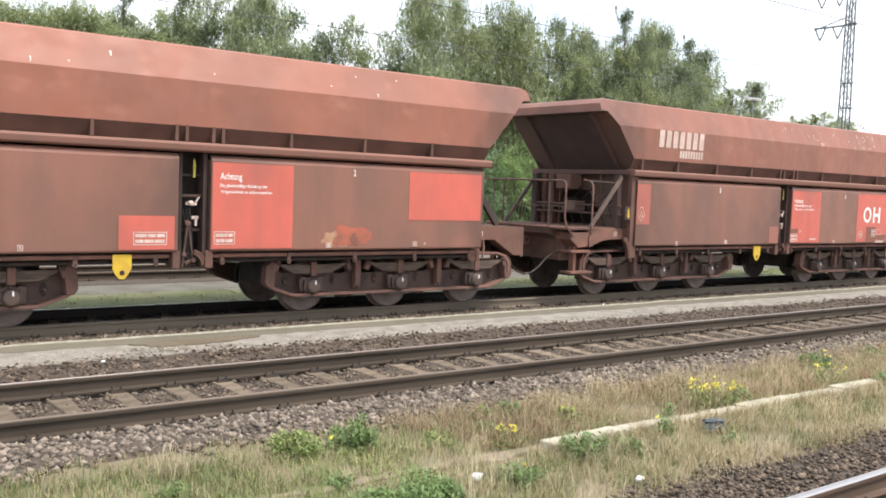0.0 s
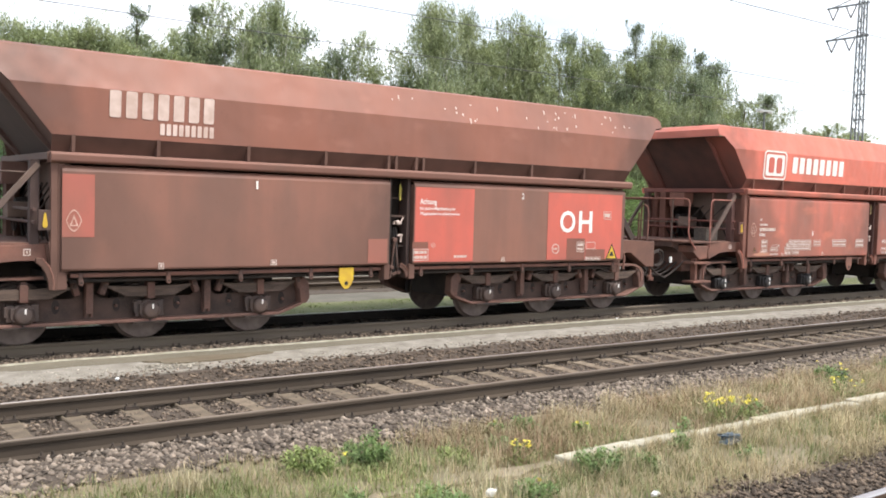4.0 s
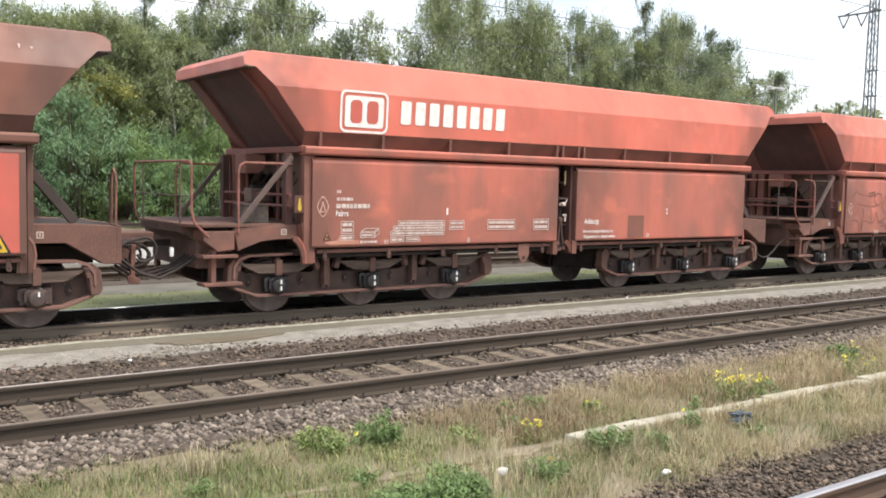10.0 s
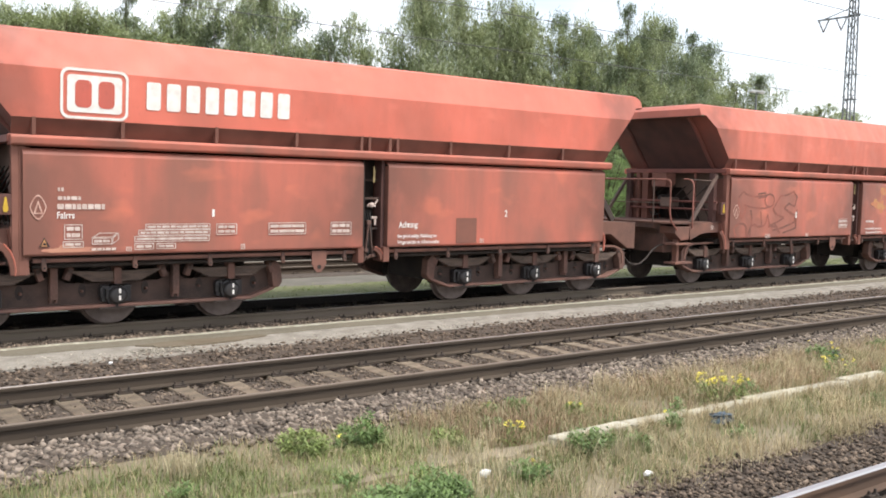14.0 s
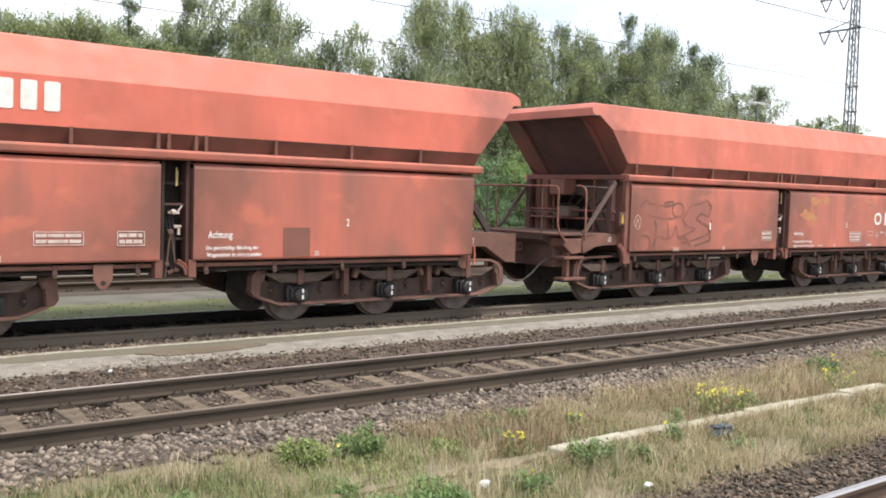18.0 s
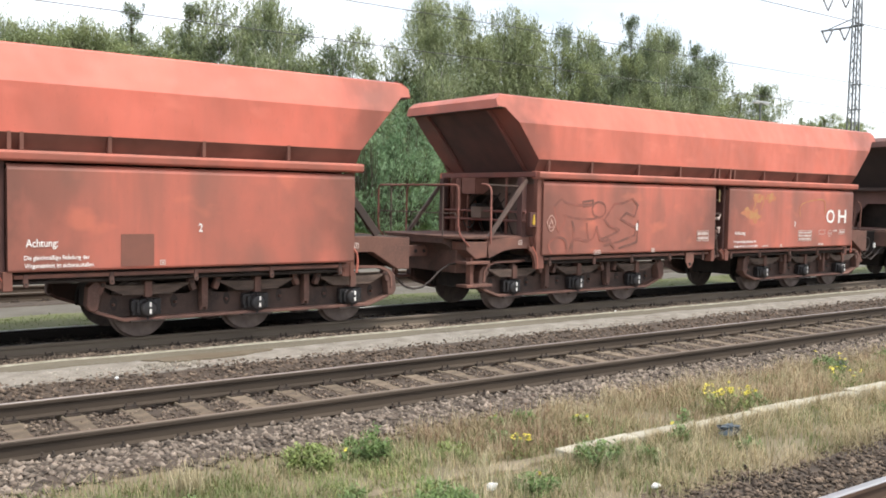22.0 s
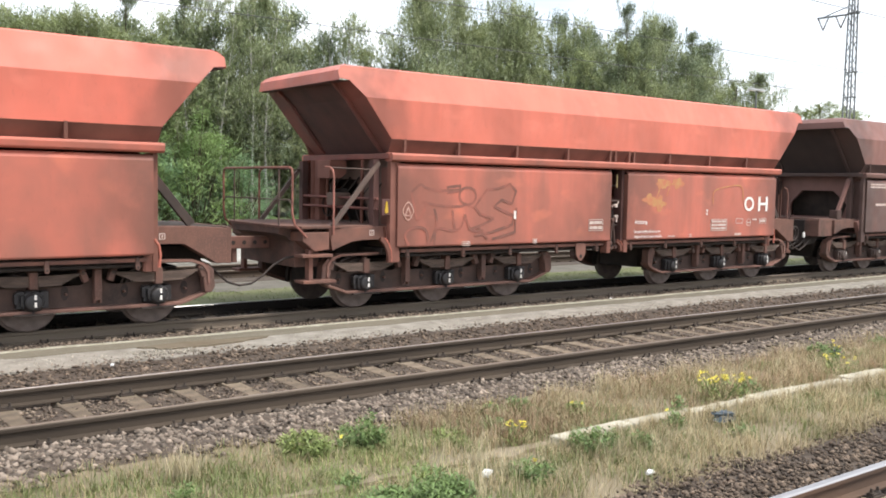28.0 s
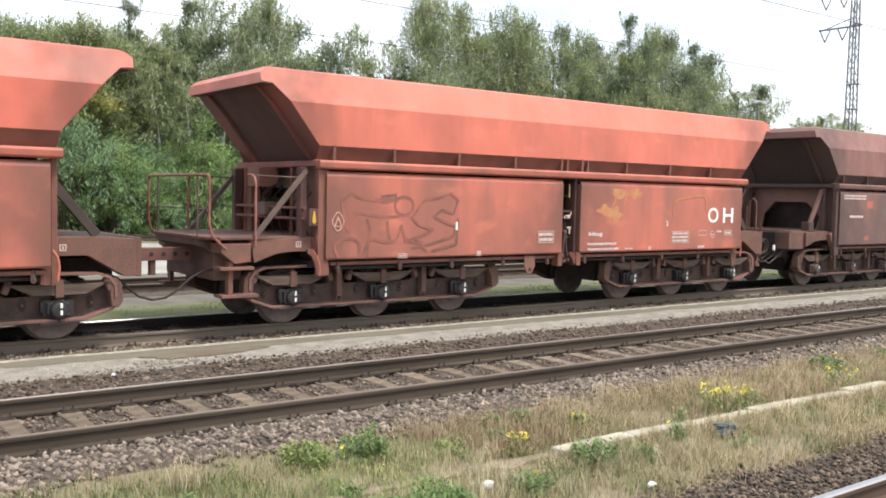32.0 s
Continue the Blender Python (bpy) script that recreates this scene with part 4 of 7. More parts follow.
    part("brake_handwheel", Geo().tube([(-0.02, 0.52 + 0.19 * math.cos(radians(20 * k)), 1.88 + 0.19 * math.sin(radians(20 * k))) for k in range(18)], 0.014, 6, closed=True).beam((-0.02, 0.33, 1.88), (-0.02, 0.71, 1.88), 0.02, 0.02).beam((-0.02, 0.52, 1.69), (-0.02, 0.52, 2.07), 0.02, 0.02), M["under"], wagon, "dark brake handwheel")
    for z in (1.87, 2.04):
        handrail(wagon, [(-0.16, -1.37, z), (-0.16, 1.18, z)], P["flank"], "cross_bar", 0.024)
    part("switch_box", Geo().box(-0.13, 0.03, -1.47, -1.40, 1.77, 2.04), P["end"], wagon, "dark change-over plate", bevel=0.006)
    part("brake_lever", Geo().prism([(-0.058, 2.0), (-0.042, 2.0), (-0.022, 1.88), (-0.018, 1.835), (-0.035, 1.805), (-0.065, 1.805), (-0.082, 1.835), (-0.078, 1.88)], "y", -1.485, -1.47), M["yellow"], wagon, "yellow brake change-over lever")
    if P is RED:
        bk = part("deck_box", Geo().box(-0.80, -0.38, -1.08, -0.74, 1.60, 1.88), M["basket"], wagon, "grey wire basket on the deck", bevel=0.01)
        part("basket_rim", Geo().tube([(-0.81, -1.09, 1.885), (-0.37, -1.09, 1.885), (-0.37, -0.73, 1.885), (-0.81, -0.73, 1.885)], 0.012, 6, closed=True), M["strut"], bk)
    for k in range(7):
        y0 = -1.0 + 0.3 * k
        part("brake_rod", Geo().tube([(0.1, y0, 1.6), (0.05, y0 + 0.2, 2.05), (0.2, y0 - 0.1, 2.4)], 0.014, 6), M["under"], wagon)


def plain_end(wagon, P, coupler):
    """The other end: box beams, a diagonal strut and a small hand rail."""
    def X(x):
        return LENGTH - x
    for s in (-1, 1):
        corner_post(wagon, P, X, s, 0.16)
        part("end_strut", Geo().beam((10.92, s * 1.12, 2.46), (11.60, s * 1.10, 1.64), 0.08, 0.13), M["strut_dark"], wagon, bevel=0.01)
        beam = [(10.7, 1.62), (11.55, 1.62), (12.12, 1.585), (12.12, 1.06), (11.95, 1.06), (11.45, 1.36), (10.7, 1.36)]
        part("box_beam", Geo().prism(beam, "y", *sorted((s * 0.95, s * 1.22))), M["beam_brown"], wagon, "rust-brown box beam of the frame end", bevel=0.01)
        square_mark(wagon, 11.08, 1.43, s * 1.22)
        part("hoop", Geo().tube([(11.0, s * 1.44, 1.05), (11.02, s * 1.44, 1.22), (11.0, s * 1.44, 1.36), (10.94, s * 1.42, 1.45)], 0.022), P["ledge"], wagon)
    part("end_plate", Geo().box(12.12, 12.20, -1.2, 1.2, 1.05, 1.60), M["beam_brown"], wagon, bevel=0.01)
    part("end_deck", Geo().box(10.75, 12.12, -0.95, 0.95, 1.56, 1.60), M["under"], wagon)
    part("end_wall", Geo().box(LENGTH - 0.30, LENGTH - 0.26, -1.30, 1.30, 1.20, 2.70), P["end"], wagon)
    if not coupler:
        part("drawbar", Geo().box(12.2, 13.40, -0.10, 0.10, 1.18, 1.38), M["frame_rust"], wagon, "drawbar with a row of holes", bevel=0.01)
        part("drawbar_bracket", Geo().box(12.72, 12.80, -0.06, 0.06, 0.95, 1.18), M["frame_rust"], wagon)
        # dark discs on the solid bar stand for the shade in its holes
        for k in range(6):
            part("drawbar_hole", Geo().lathe([(-0.106, 0.035), (-0.09, 0.035)], "y", (12.34 + 0.19 * k, 0, 1.28), 12), M["under"], wagon)
        hose = [(11.72, -1.08, 1.10), (11.90, -1.06, 1.02), (12.05, -1.04, 0.88), (12.22, -1.02, 0.74), (12.42, -1.0, 0.68), (12.62, -1.0, 0.70), (12.82, -1.0, 0.82), (13.0, -1.0, 0.98), (13.2, -1.0, 1.08), (13.42, -0.98, 1.10)]
        part("brake_hose", Geo().tube(hose, 0.019, 8), M["hose_dusty"], wagon, "sagging brake hose", smooth=True)
        return
    part("draw_hook", Geo().box(12.2, 12.62, -0.09, 0.09, 1.16, 1.36).box(12.62, 13.30, -0.05, 0.05, 1.21, 1.31), M["under"], wagon, "draw hook and screw coupling", bevel=0.012)
    part("coupling_hook", Geo().prism([(12.42, 1.30), (12.49, 1.30), (12.47, 0.84), (12.55, 0.78), (12.53, 0.72), (12.38, 0.74), (12.36, 0.82), (12.41, 0.86)], "y", -0.92, -0.87), M["frame_rust"], wagon, "hanging coupling hook", bevel=0.008)
    part("buffer", Geo().lathe([(12.2, 0.13), (12.45, 0.11), (12.46, 0.20), (12.50, 0.21), (12.51, 0.20)], "x", (0, 0.95, 1.22), 20), M["under"], wagon, smooth=True)
    # plain block added behind the hoses to hide the pale yard from view
    part("coupling_gear", Geo().box(12.2, 12.95, -0.30, 0.30, 1.28, 1.44).box(12.3, 12.7, -0.25, 0.25, 0.98, 1.28), M["bogie_rust"], wagon, "plain brown filler block among the coupling gear", bevel=0.02)
    part("cable_plug", Geo().lathe([(1.12, 0.03), (1.22, 0.034), (1.25, 0.024)], "z", (12.98, -1.0, 0), 10), M["white"], wagon, "white cable plug", smooth=True)
    rng = random.Random(17)
    for k in range(7):
        # hoses and cables curled up between the wagons
        y, cx, cz, r = -1.0 + 0.10 * k, 12.44 + 0.28 * rng.random(), 1.05 + 0.22 * rng.random(), 0.07 + 0.11 * rng.random()
        a0 = 20 + 60 * rng.random()
        loop = [(12.2, y, 1.25), (12.32, y, 1.34)] + [(px, y + 0.004 * i, pz) for i, (px, pz) in enumerate(arc(cx, cz, r, 150 - a0, 150 - a0 - 240 - 40 * (k % 3), 12))]
        part("brake_hose", Geo().tube(loop, 0.021, 7), M["hose_dusty"], wagon, "curled brake hose", smooth=True)
    for k in range(4):
        y = -1.0 + 0.16 * k
        part("brake_hose", Geo().tube([(12.25, y, 1.10 - 0.05 * k), (12.5, y, 0.90 - 0.04 * k), (12.8, y, 0.80 + 0.03 * k), (13.1, y, 0.94), (13.45, y, 1.16)], 0.022, 7), M["hose_dusty"], wagon, "sagging brake hose", smooth=True)
    for y in (-1.02, -0.76):
        loop = [(12.16, y, 1.2), (12.18, y, 2.2), (12.17, y + 0.02, 2.32), (12.10, y + 0.02, 2.40), (12.0, y + 0.02, 2.40), (11.94, y + 0.02, 2.32), (11.94, y, 1.75)]
        handrail(wagon, loop[:3] + [(12.17, y + 0.10, 2.38), (12.17, y + 0.18, 2.32), (12.17, y + 0.20, 1.62)] if y < -1 else loop[:2], M["frame_rust"], "end_grab_rail")


def ladder_end(wagon, P):
    """The end of a wagon with no platform: a wall with an eight-sided opening, struts, a box beam and steps."""
    def X(x):
        return x
    for s in (-1, 1):
        corner_post(wagon, P, X, s)
        part("end_post", Geo().box(-0.02, 0.10, *sorted((s * 1.05, s * 1.18)), 1.55, 2.69), P["recess"], wagon, bevel=0.01)
        part("end_strut", Geo().beam((-0.06, s * 1.12, 2.62), (-0.62, s * 1.12, 1.66), 0.07, 0.11), P["ledge"], wagon, bevel=0.008)
        part("strut_foot", Geo().box(-0.74, -0.52, *sorted((s * 1.0, s * 1.22)), 1.58, 1.82), P["recess"], wagon, bevel=0.012)
        part("hood_bracket", Geo().prism([(-0.10, 1.52), (0.10, 1.60), (0.32, 1.05), (0.18, 1.0), (0.0, 1.3)], "y", *sorted((s * 1.30, s * 1.42))), P["ledge"], wagon, bevel=0.01)
        sole = [(-1.0, 1.56), (0.15, 1.59), (0.15, 1.36), (-0.35, 1.36), (-0.62, 1.33), (-1.0, 1.20)]
        part("sole_bar", Geo().prism(sole, "y", *sorted((s * 1.22, s * 1.32))), M["bogie_rust"], wagon, bevel=0.008)
        part("box_beam", Geo().box(-1.62, -0.98, *sorted((s * 0.85, s * 1.25)), 1.15, 1.57), M["bogie_rust"], wagon, bevel=0.012)
    wall_with_opening(wagon, P["ledge"])
    part("headstock", Geo().box(-1.62, -1.05, -0.85, 0.85, 0.92, 1.56), M["under"], wagon, "dark headstock beam", bevel=0.015)
    part("end_deck", Geo().box(-1.5, 0.3, -1.2, 1.2, 1.56, 1.60), M["bogie_rust"], wagon)
    part("stanchion", Geo().tube([(-1.2, -0.15, 1.6), (-1.2, -0.15, 1.80)], 0.03), P["ledge"], wagon)


def hopper_wagon(label, x0, P, stripes, coupler=False, ladder=False):
    wagon = new("hopper_wagon")
    tagged(wagon, label, "railway wagon", group="wagons of the ore train")
    hopper_shell(wagon, P)
    for s in (-1, 1):
        for a, b in ((0.15, 5.285), (5.77, 10.90)):
            door(wagon, P, s, a, b)
    underframe(wagon, P)
    bogie(wagon, 1.46, stripes, False)
    bogie(wagon, 9.39, stripes, True)
    if ladder:
        ladder_end(wagon, P)
    else:
        platform_end(wagon, P, False)
    plain_end(wagon, P, coupler)
    wagons.append((wagon, x0))
    return wagon


BROWN["rail"] = BROWN2["rail"] = DARK["rail"] = material("rusty_brown_handrail_paint", (0.20, 0.10, 0.08), (0.11, 0.07, 0.058), scale=6, rough=0.75, bump=0.1)
BROWN["tab"] = BROWN2["tab"] = M["yellow"]
RED["lever"] = RED2["lever"] = material("faded_yellow_lever_paint", (0.40, 0.30, 0.13), (0.27, 0.20, 0.10), scale=8, rough=0.7, bump=0.1)
wagon_a = hopper_wagon("faded brown hopper wagon with red repainted patches", -0.36, BROWN, False)
wagon_b = hopper_wagon("dusty brown hopper wagon with a red panel lettered OH", 14.50, BROWN2, False, coupler=True)
wagon_c = hopper_wagon("red hopper wagon with a large white emblem", 29.36, RED, True)
wagon_d = hopper_wagon("bright red hopper wagon with grey graffiti and letters OH", 44.22, RED2, True, coupler=True)
wagon_e = hopper_wagon("sooty dark brown hopper wagon with an end ladder", 59.08, DARK, False, ladder=True)


# ---- markings on the wagons' near sides ----
M["patch_red"] = paint("fresh_red_patch_paint", (0.60, 0.125, 0.09), (0.50, 0.118, 0.085), (0.26, 0.10, 0.075), 0.35, 0.05, 0.5, 0.35)
M["patch_brown"] = material("brown_cover_paint", (0.17, 0.075, 0.055), (0.21, 0.085, 0.06), scale=3, rough=0.75, bump=0.05)
M["patch_sand"] = material("scraped_sandy_paint", (0.42, 0.27, 0.16), (0.32, 0.14, 0.09), scale=5, rough=0.85, bump=0.1)
M["patch_worn"] = material("rubbed_pale_paint", (0.50, 0.26, 0.17), (0.46, 0.19, 0.13), scale=4, rough=0.85, bump=0.05)
M["patch_rust"] = material("scraped_rusty_paint", (0.40, 0.115, 0.07), (0.24, 0.095, 0.065), scale=5, rough=0.85, bump=0.1)
M["patch_yellow"] = material("faded_yellow_spray", (0.46, 0.245, 0.105), (0.47, 0.165, 0.095), scale=7, rough=0.8, bump=0.05)
M["patch_faded"] = paint("faded_red_patch_paint", (0.46, 0.115, 0.085), (0.38, 0.115, 0.085), (0.24, 0.11, 0.08), 0.35, 0.05, 0.7, 0.5)
M["patch_rub"] = paint("rubbed_red_patch_paint", (0.33, 0.115, 0.085), (0.29, 0.115, 0.085), (0.24, 0.11, 0.08), 0.35, 0.05, 0.7, 0.5)
M["letter_faded"] = material("faded_lettering_paint", (0.66, 0.52, 0.46), (0.52, 0.38, 0.32), scale=5, rough=0.75, bump=0.03)
M["spray"] = material("grey_brown_spray_paint", (0.17, 0.082, 0.062), (0.33, 0.115, 0.083), scale=3, rough=0.8, bump=0.0)


def face_y(z):
    """The side's surface at that height, seen from the camera's side."""
    return -1.5165 if z < 2.7 else -(1.501 + 0.035 * (z - 3.03) / 0.65) - 0.003


def flat(name, pts, mat, wagon, lift=0.0, label="", thick=0.0025):
    """A thin painted shape with the outline pts (x, z) on the near side."""
    g = Geo()
    n = len(pts)
    front = [(x, face_y(z) - lift - thick, z) for x, z in pts]
    back = [(x, face_y(z) - lift + 0.001, z) for x, z in pts]
    g.add(front + back, [tuple(range(n)), tuple(range(n, 2 * n))[::-1]] + [(i, n + i, n + (i + 1) % n, (i + 1) % n) for i in range(n)])
    return part(name, g, mat, wagon, label)


def rect(x0, x1, z0, z1):
    return [(x0, z0), (x1, z0), (x1, z1), (x0, z1)]


def rounded(x0, x1, z0, z1, r):
    return arc(x1 - r, z1 - r, r, 0, 90) + arc(x0 + r, z1 - r, r, 90, 180) + arc(x0 + r, z0 + r, r, 180, 270) + arc(x1 - r, z0 + r, r, 270, 360)


def loop_band(name, outer, inner, mat, wagon, lift=0.0, label=""):
    n = len(outer)
    g = Geo()
    rows = []
    for pts, d in ((outer, 0.0025), (inner, 0.0025), (outer, -0.001), (inner, -0.001)):
        rows += [(x, face_y(z) - lift - d, z) for x, z in pts]
    faces = []
    for i in range(n):
        j = (i + 1) % n
        faces += [(i, j, n + j, n + i), (i, 2 * n + i, 2 * n + j, j), (n + i, n + j, 3 * n + j, 3 * n + i)]
    g.add(rows, faces)
    return part(name, g, mat, wagon, label)


def patch(wagon, x0, x1, z0, z1, mat):
    z1 = min(z1, 2.535)
    flat("paint_patch", rect(x0, x1, max(z0, 1.27), z1), mat, wagon)


def patch_over(wagon, x0, x1, z0, z1, mat):
    flat("paint_patch", rect(x0, x1, max(z0, 1.275), z1), mat, wagon, 0.0026)


def blob(wagon, cx, cz, rx, rz, mat, seed, label, lift=0.0):
    """A ragged patch of paint with lobes and an uneven edge."""
    rng = random.Random(seed)
    lobes = [(rng.randint(2, 7), rng.random() * 6.283, 0.06 + 0.10 * rng.random()) for _ in range(5)]
    pts = []
    for k in range(48):
        a = 2 * math.pi * k / 48
        r = 1 + sum(h * math.sin(n * a + p) for n, p, h in lobes) + 0.05 * rng.gauss(0, 1)
        pts.append((cx + rx * r * math.cos(a), min(2.53, max(1.275, cz + rz * r * math.sin(a)))))
    flat("paint_blob", pts, mat, wagon, lift, label, thick=0.0015)


MARK_LIFT = 0.0052


def bars(wagon, x0, x1, z0, z1, rows=1, words=4):
    """Writing too small to read: plain bars of its size."""
    rng = random.Random(int(1000 * (x0 + z0)))
    hh = (z1 - z0) / rows
    for r in range(rows):
        cuts = [0.0]
        for _ in range(words):
            cuts.append(cuts[-1] + 0.6 + rng.random())
        for a, b in zip(cuts, cuts[1:]):
            xa, xb = x0 + (x1 - x0) * a / cuts[-1], x0 + (x1 - x0) * b / cuts[-1] - 0.014
            zz = z0 + hh * (rows - 1 - r)
            flat("writing_bar", rect(xa, xb, zz + 0.2 * hh, zz + 0.8 * hh), M["grey_mark"], wagon, MARK_LIFT)


def frame_mark(wagon, x0, x1, z0, z1, rows=0, words=2):
    w = 0.011
    loop_band("marking_frame", rect(x0, x1, z0, z1), rect(x0 + w, x1 - w, z0 + w, z1 - w), M["grey_mark"], wagon, MARK_LIFT)
    if rows:
        bars(wagon, x0 + 0.03, x1 - 0.02, z0 + 0.015, z1 - 0.015, rows, words)
    elif x1 - x0 < 0.12:
        flat("writing_bar", rect(x0 + 0.025, x1 - 0.025, z0 + 0.02, z1 - 0.02), M["grey_mark"], wagon, MARK_LIFT)


def ring(wagon, x0, x1, z0, z1):
    cx, cz, r = (x0 + x1) / 2, (z0 + z1) / 2, min(x1 - x0, z1 - z0) / 2
    loop_band("marking_ring", arc(cx, cz, r, 0, 345, 23), arc(cx, cz, r * 0.84, 0, 345, 23), M["grey_mark"], wagon, MARK_LIFT)
    bars(wagon, cx - 0.6 * r, cx + 0.6 * r, cz - 0.35 * r, cz + 0.35 * r, 1, 2)


def emblem(wagon, x0, x1, z0, z1):
    """A faded three-cornered outline in a hoop."""
    cx = (x0 + x1) / 2
    loop_band("marking_emblem", [(x0 + 0.045, z0 + 0.05), (x1 - 0.045, z0 + 0.05), (cx, z1 - 0.06)], [(x0 + 0.07, z0 + 0.066), (x1 - 0.07, z0 + 0.066), (cx, z1 - 0.11)], M["mark_faint"], wagon, MARK_LIFT)
    # a pointed oval round it
    def oval(f):
        h, w, mz = (z1 - z0) / 2 * f, (x1 - x0) / 2 * f, (z0 + z1) / 2
        return [(cx + w * math.sin(a) * (1 - 0.35 * abs(math.cos(a))), mz - 0.01 + 1.12 * h * math.cos(a)) for a in [2 * math.pi * k / 28 for k in range(28)]]
    loop_band("marking_emblem", oval(1.0), oval(0.86), M["mark_faint"], wagon, MARK_LIFT)


def warning(wagon, x0, x1, z0, z1, mat="yellow"):
    cx = (x0 + x1) / 2
    flat("warning_sign", [(x0, z0), (x1, z0), (cx, z1)], M[mat], wagon, MARK_LIFT, "yellow warning triangle")
    h = z1 - z0
    loop_band("warning_rim", [(x0, z0), (x1, z0), (cx, z1)], [(x0 + 0.07 * h + 0.02, z0 + 0.06 * h), (x1 - 0.07 * h - 0.02, z0 + 0.06 * h), (cx, z1 - 0.12 * h)], M["box_black"], wagon, MARK_LIFT + 0.003)
    flat("warning_symbol", [(cx - 0.2 * h, z0 + 0.2 * h), (cx + 0.2 * h, z0 + 0.2 * h), (cx + 0.05 * h, z0 + 0.5 * h), (cx - 0.1 * h, z0 + 0.42 * h)], M["box_black"], wagon, MARK_LIFT + 0.003)


def word(wagon, x0, x1, z0, z1, text):
    """Readable lettering in the built-in font, fitted to the given box."""
    cu = bpy.data.curves.new("lettering", "FONT")
    cu.body, cu.size, cu.offset, cu.resolution_u = text, 1.0, 0.02 if len(text) < 3 else 0.012, 3
    tmp = bpy.data.objects.new("lettering", cu)
    scene.collection.objects.link(tmp)
    me = bpy.data.meshes.new_from_object(tmp.evaluated_get(bpy.context.evaluated_depsgraph_get()))
    bpy.data.objects.remove(tmp)
    co = np.array([v.co[:] for v in me.vertices])
    lo, hi = co.min(0), co.max(0)
    for v in me.vertices:
        x = x0 + (v.co.x - lo[0]) / (hi[0] - lo[0]) * (x1 - x0)
        z = z0 + (v.co.y - lo[1]) / (hi[1] - lo[1]) * (z1 - z0)
        v.co = (x, face_y(z) - MARK_LIFT - 0.0025, z)
    me.materials.clear()
    me.materials.append(M["white"])
    ob = new("lettering", me)
    ob.parent = wagon
    ob["label"] = "white painted lettering " + text.replace(":", "")


def emblem_plate(wagon, x0, x1, z0, z1):
    """A white plate in a white outline with two plain red shapes."""
    loop_band("emblem_rim", rounded(x0, x1, z0, z1, 0.11), rounded(x0 + 0.035, x1 - 0.035, z0 + 0.035, z1 - 0.035, 0.085), M["white"], wagon, 0.002, "white rounded outline")
    flat("emblem_plate", rounded(x0 + 0.085, x1 - 0.085, z0 + 0.085, z1 - 0.085, 0.05), M["white"], wagon, 0.002, "white emblem plate")
    w = x1 - x0
    for a in (0.21, 0.55):
        flat("emblem_shape", rounded(x0 + a * w, x0 + (a + 0.24) * w, z0 + 0.15, z1 - 0.15, 0.07), M["patch_red"], wagon, 0.006, "plain red shape")


def name_bars(wagon, x0, x1, z0, z1, n, mat="white"):
    """A name in large letters, drawn as plain white bars."""
    w = (x1 - x0) / n
    for k in range(n):
        flat("name_bar", rounded(x0 + w * k + 0.14 * w, x0 + w * (k + 1) - 0.16 * w, z0, z1, 0.12 * w), M[mat], wagon, 0.002)


def specks(wagon, x0, x1, count, seed):
    """Small white splashes on the upper fold of the near side."""
    rng = random.Random(seed)
    g = Geo()
    for _ in range(count):
        x, z = x0 + (x1 - x0) * rng.random(), 3.72 + 0.36 * rng.random() ** 0.8
        w, h = 0.010 + 0.012 * rng.random(), 0.02 + 0.06 * rng.random() ** 2
        pts = [(x - w, z), (x + w, z), (x + 0.6 * w, z - h), (x - 0.3 * w, z - 1.2 * h)]
        y = [-(1.535 - 0.3506 * (q - 3.675)) for _, q in pts]
        g.add([(a, yy - 0.004, q) for (a, q), yy in zip(pts, y)] + [(a, yy + 0.001, q) for (a, q), yy in zip(pts, y)], [(0, 1, 2, 3), (7, 6, 5, 4), (0, 4, 5, 1), (1, 5, 6, 2), (2, 6, 7, 3), (3, 7, 4, 0)])
    tagged(part("white_splash", g, M["grey_mark"], wagon, "small white splashes on the hopper"), kind="stuff")


strokes = []


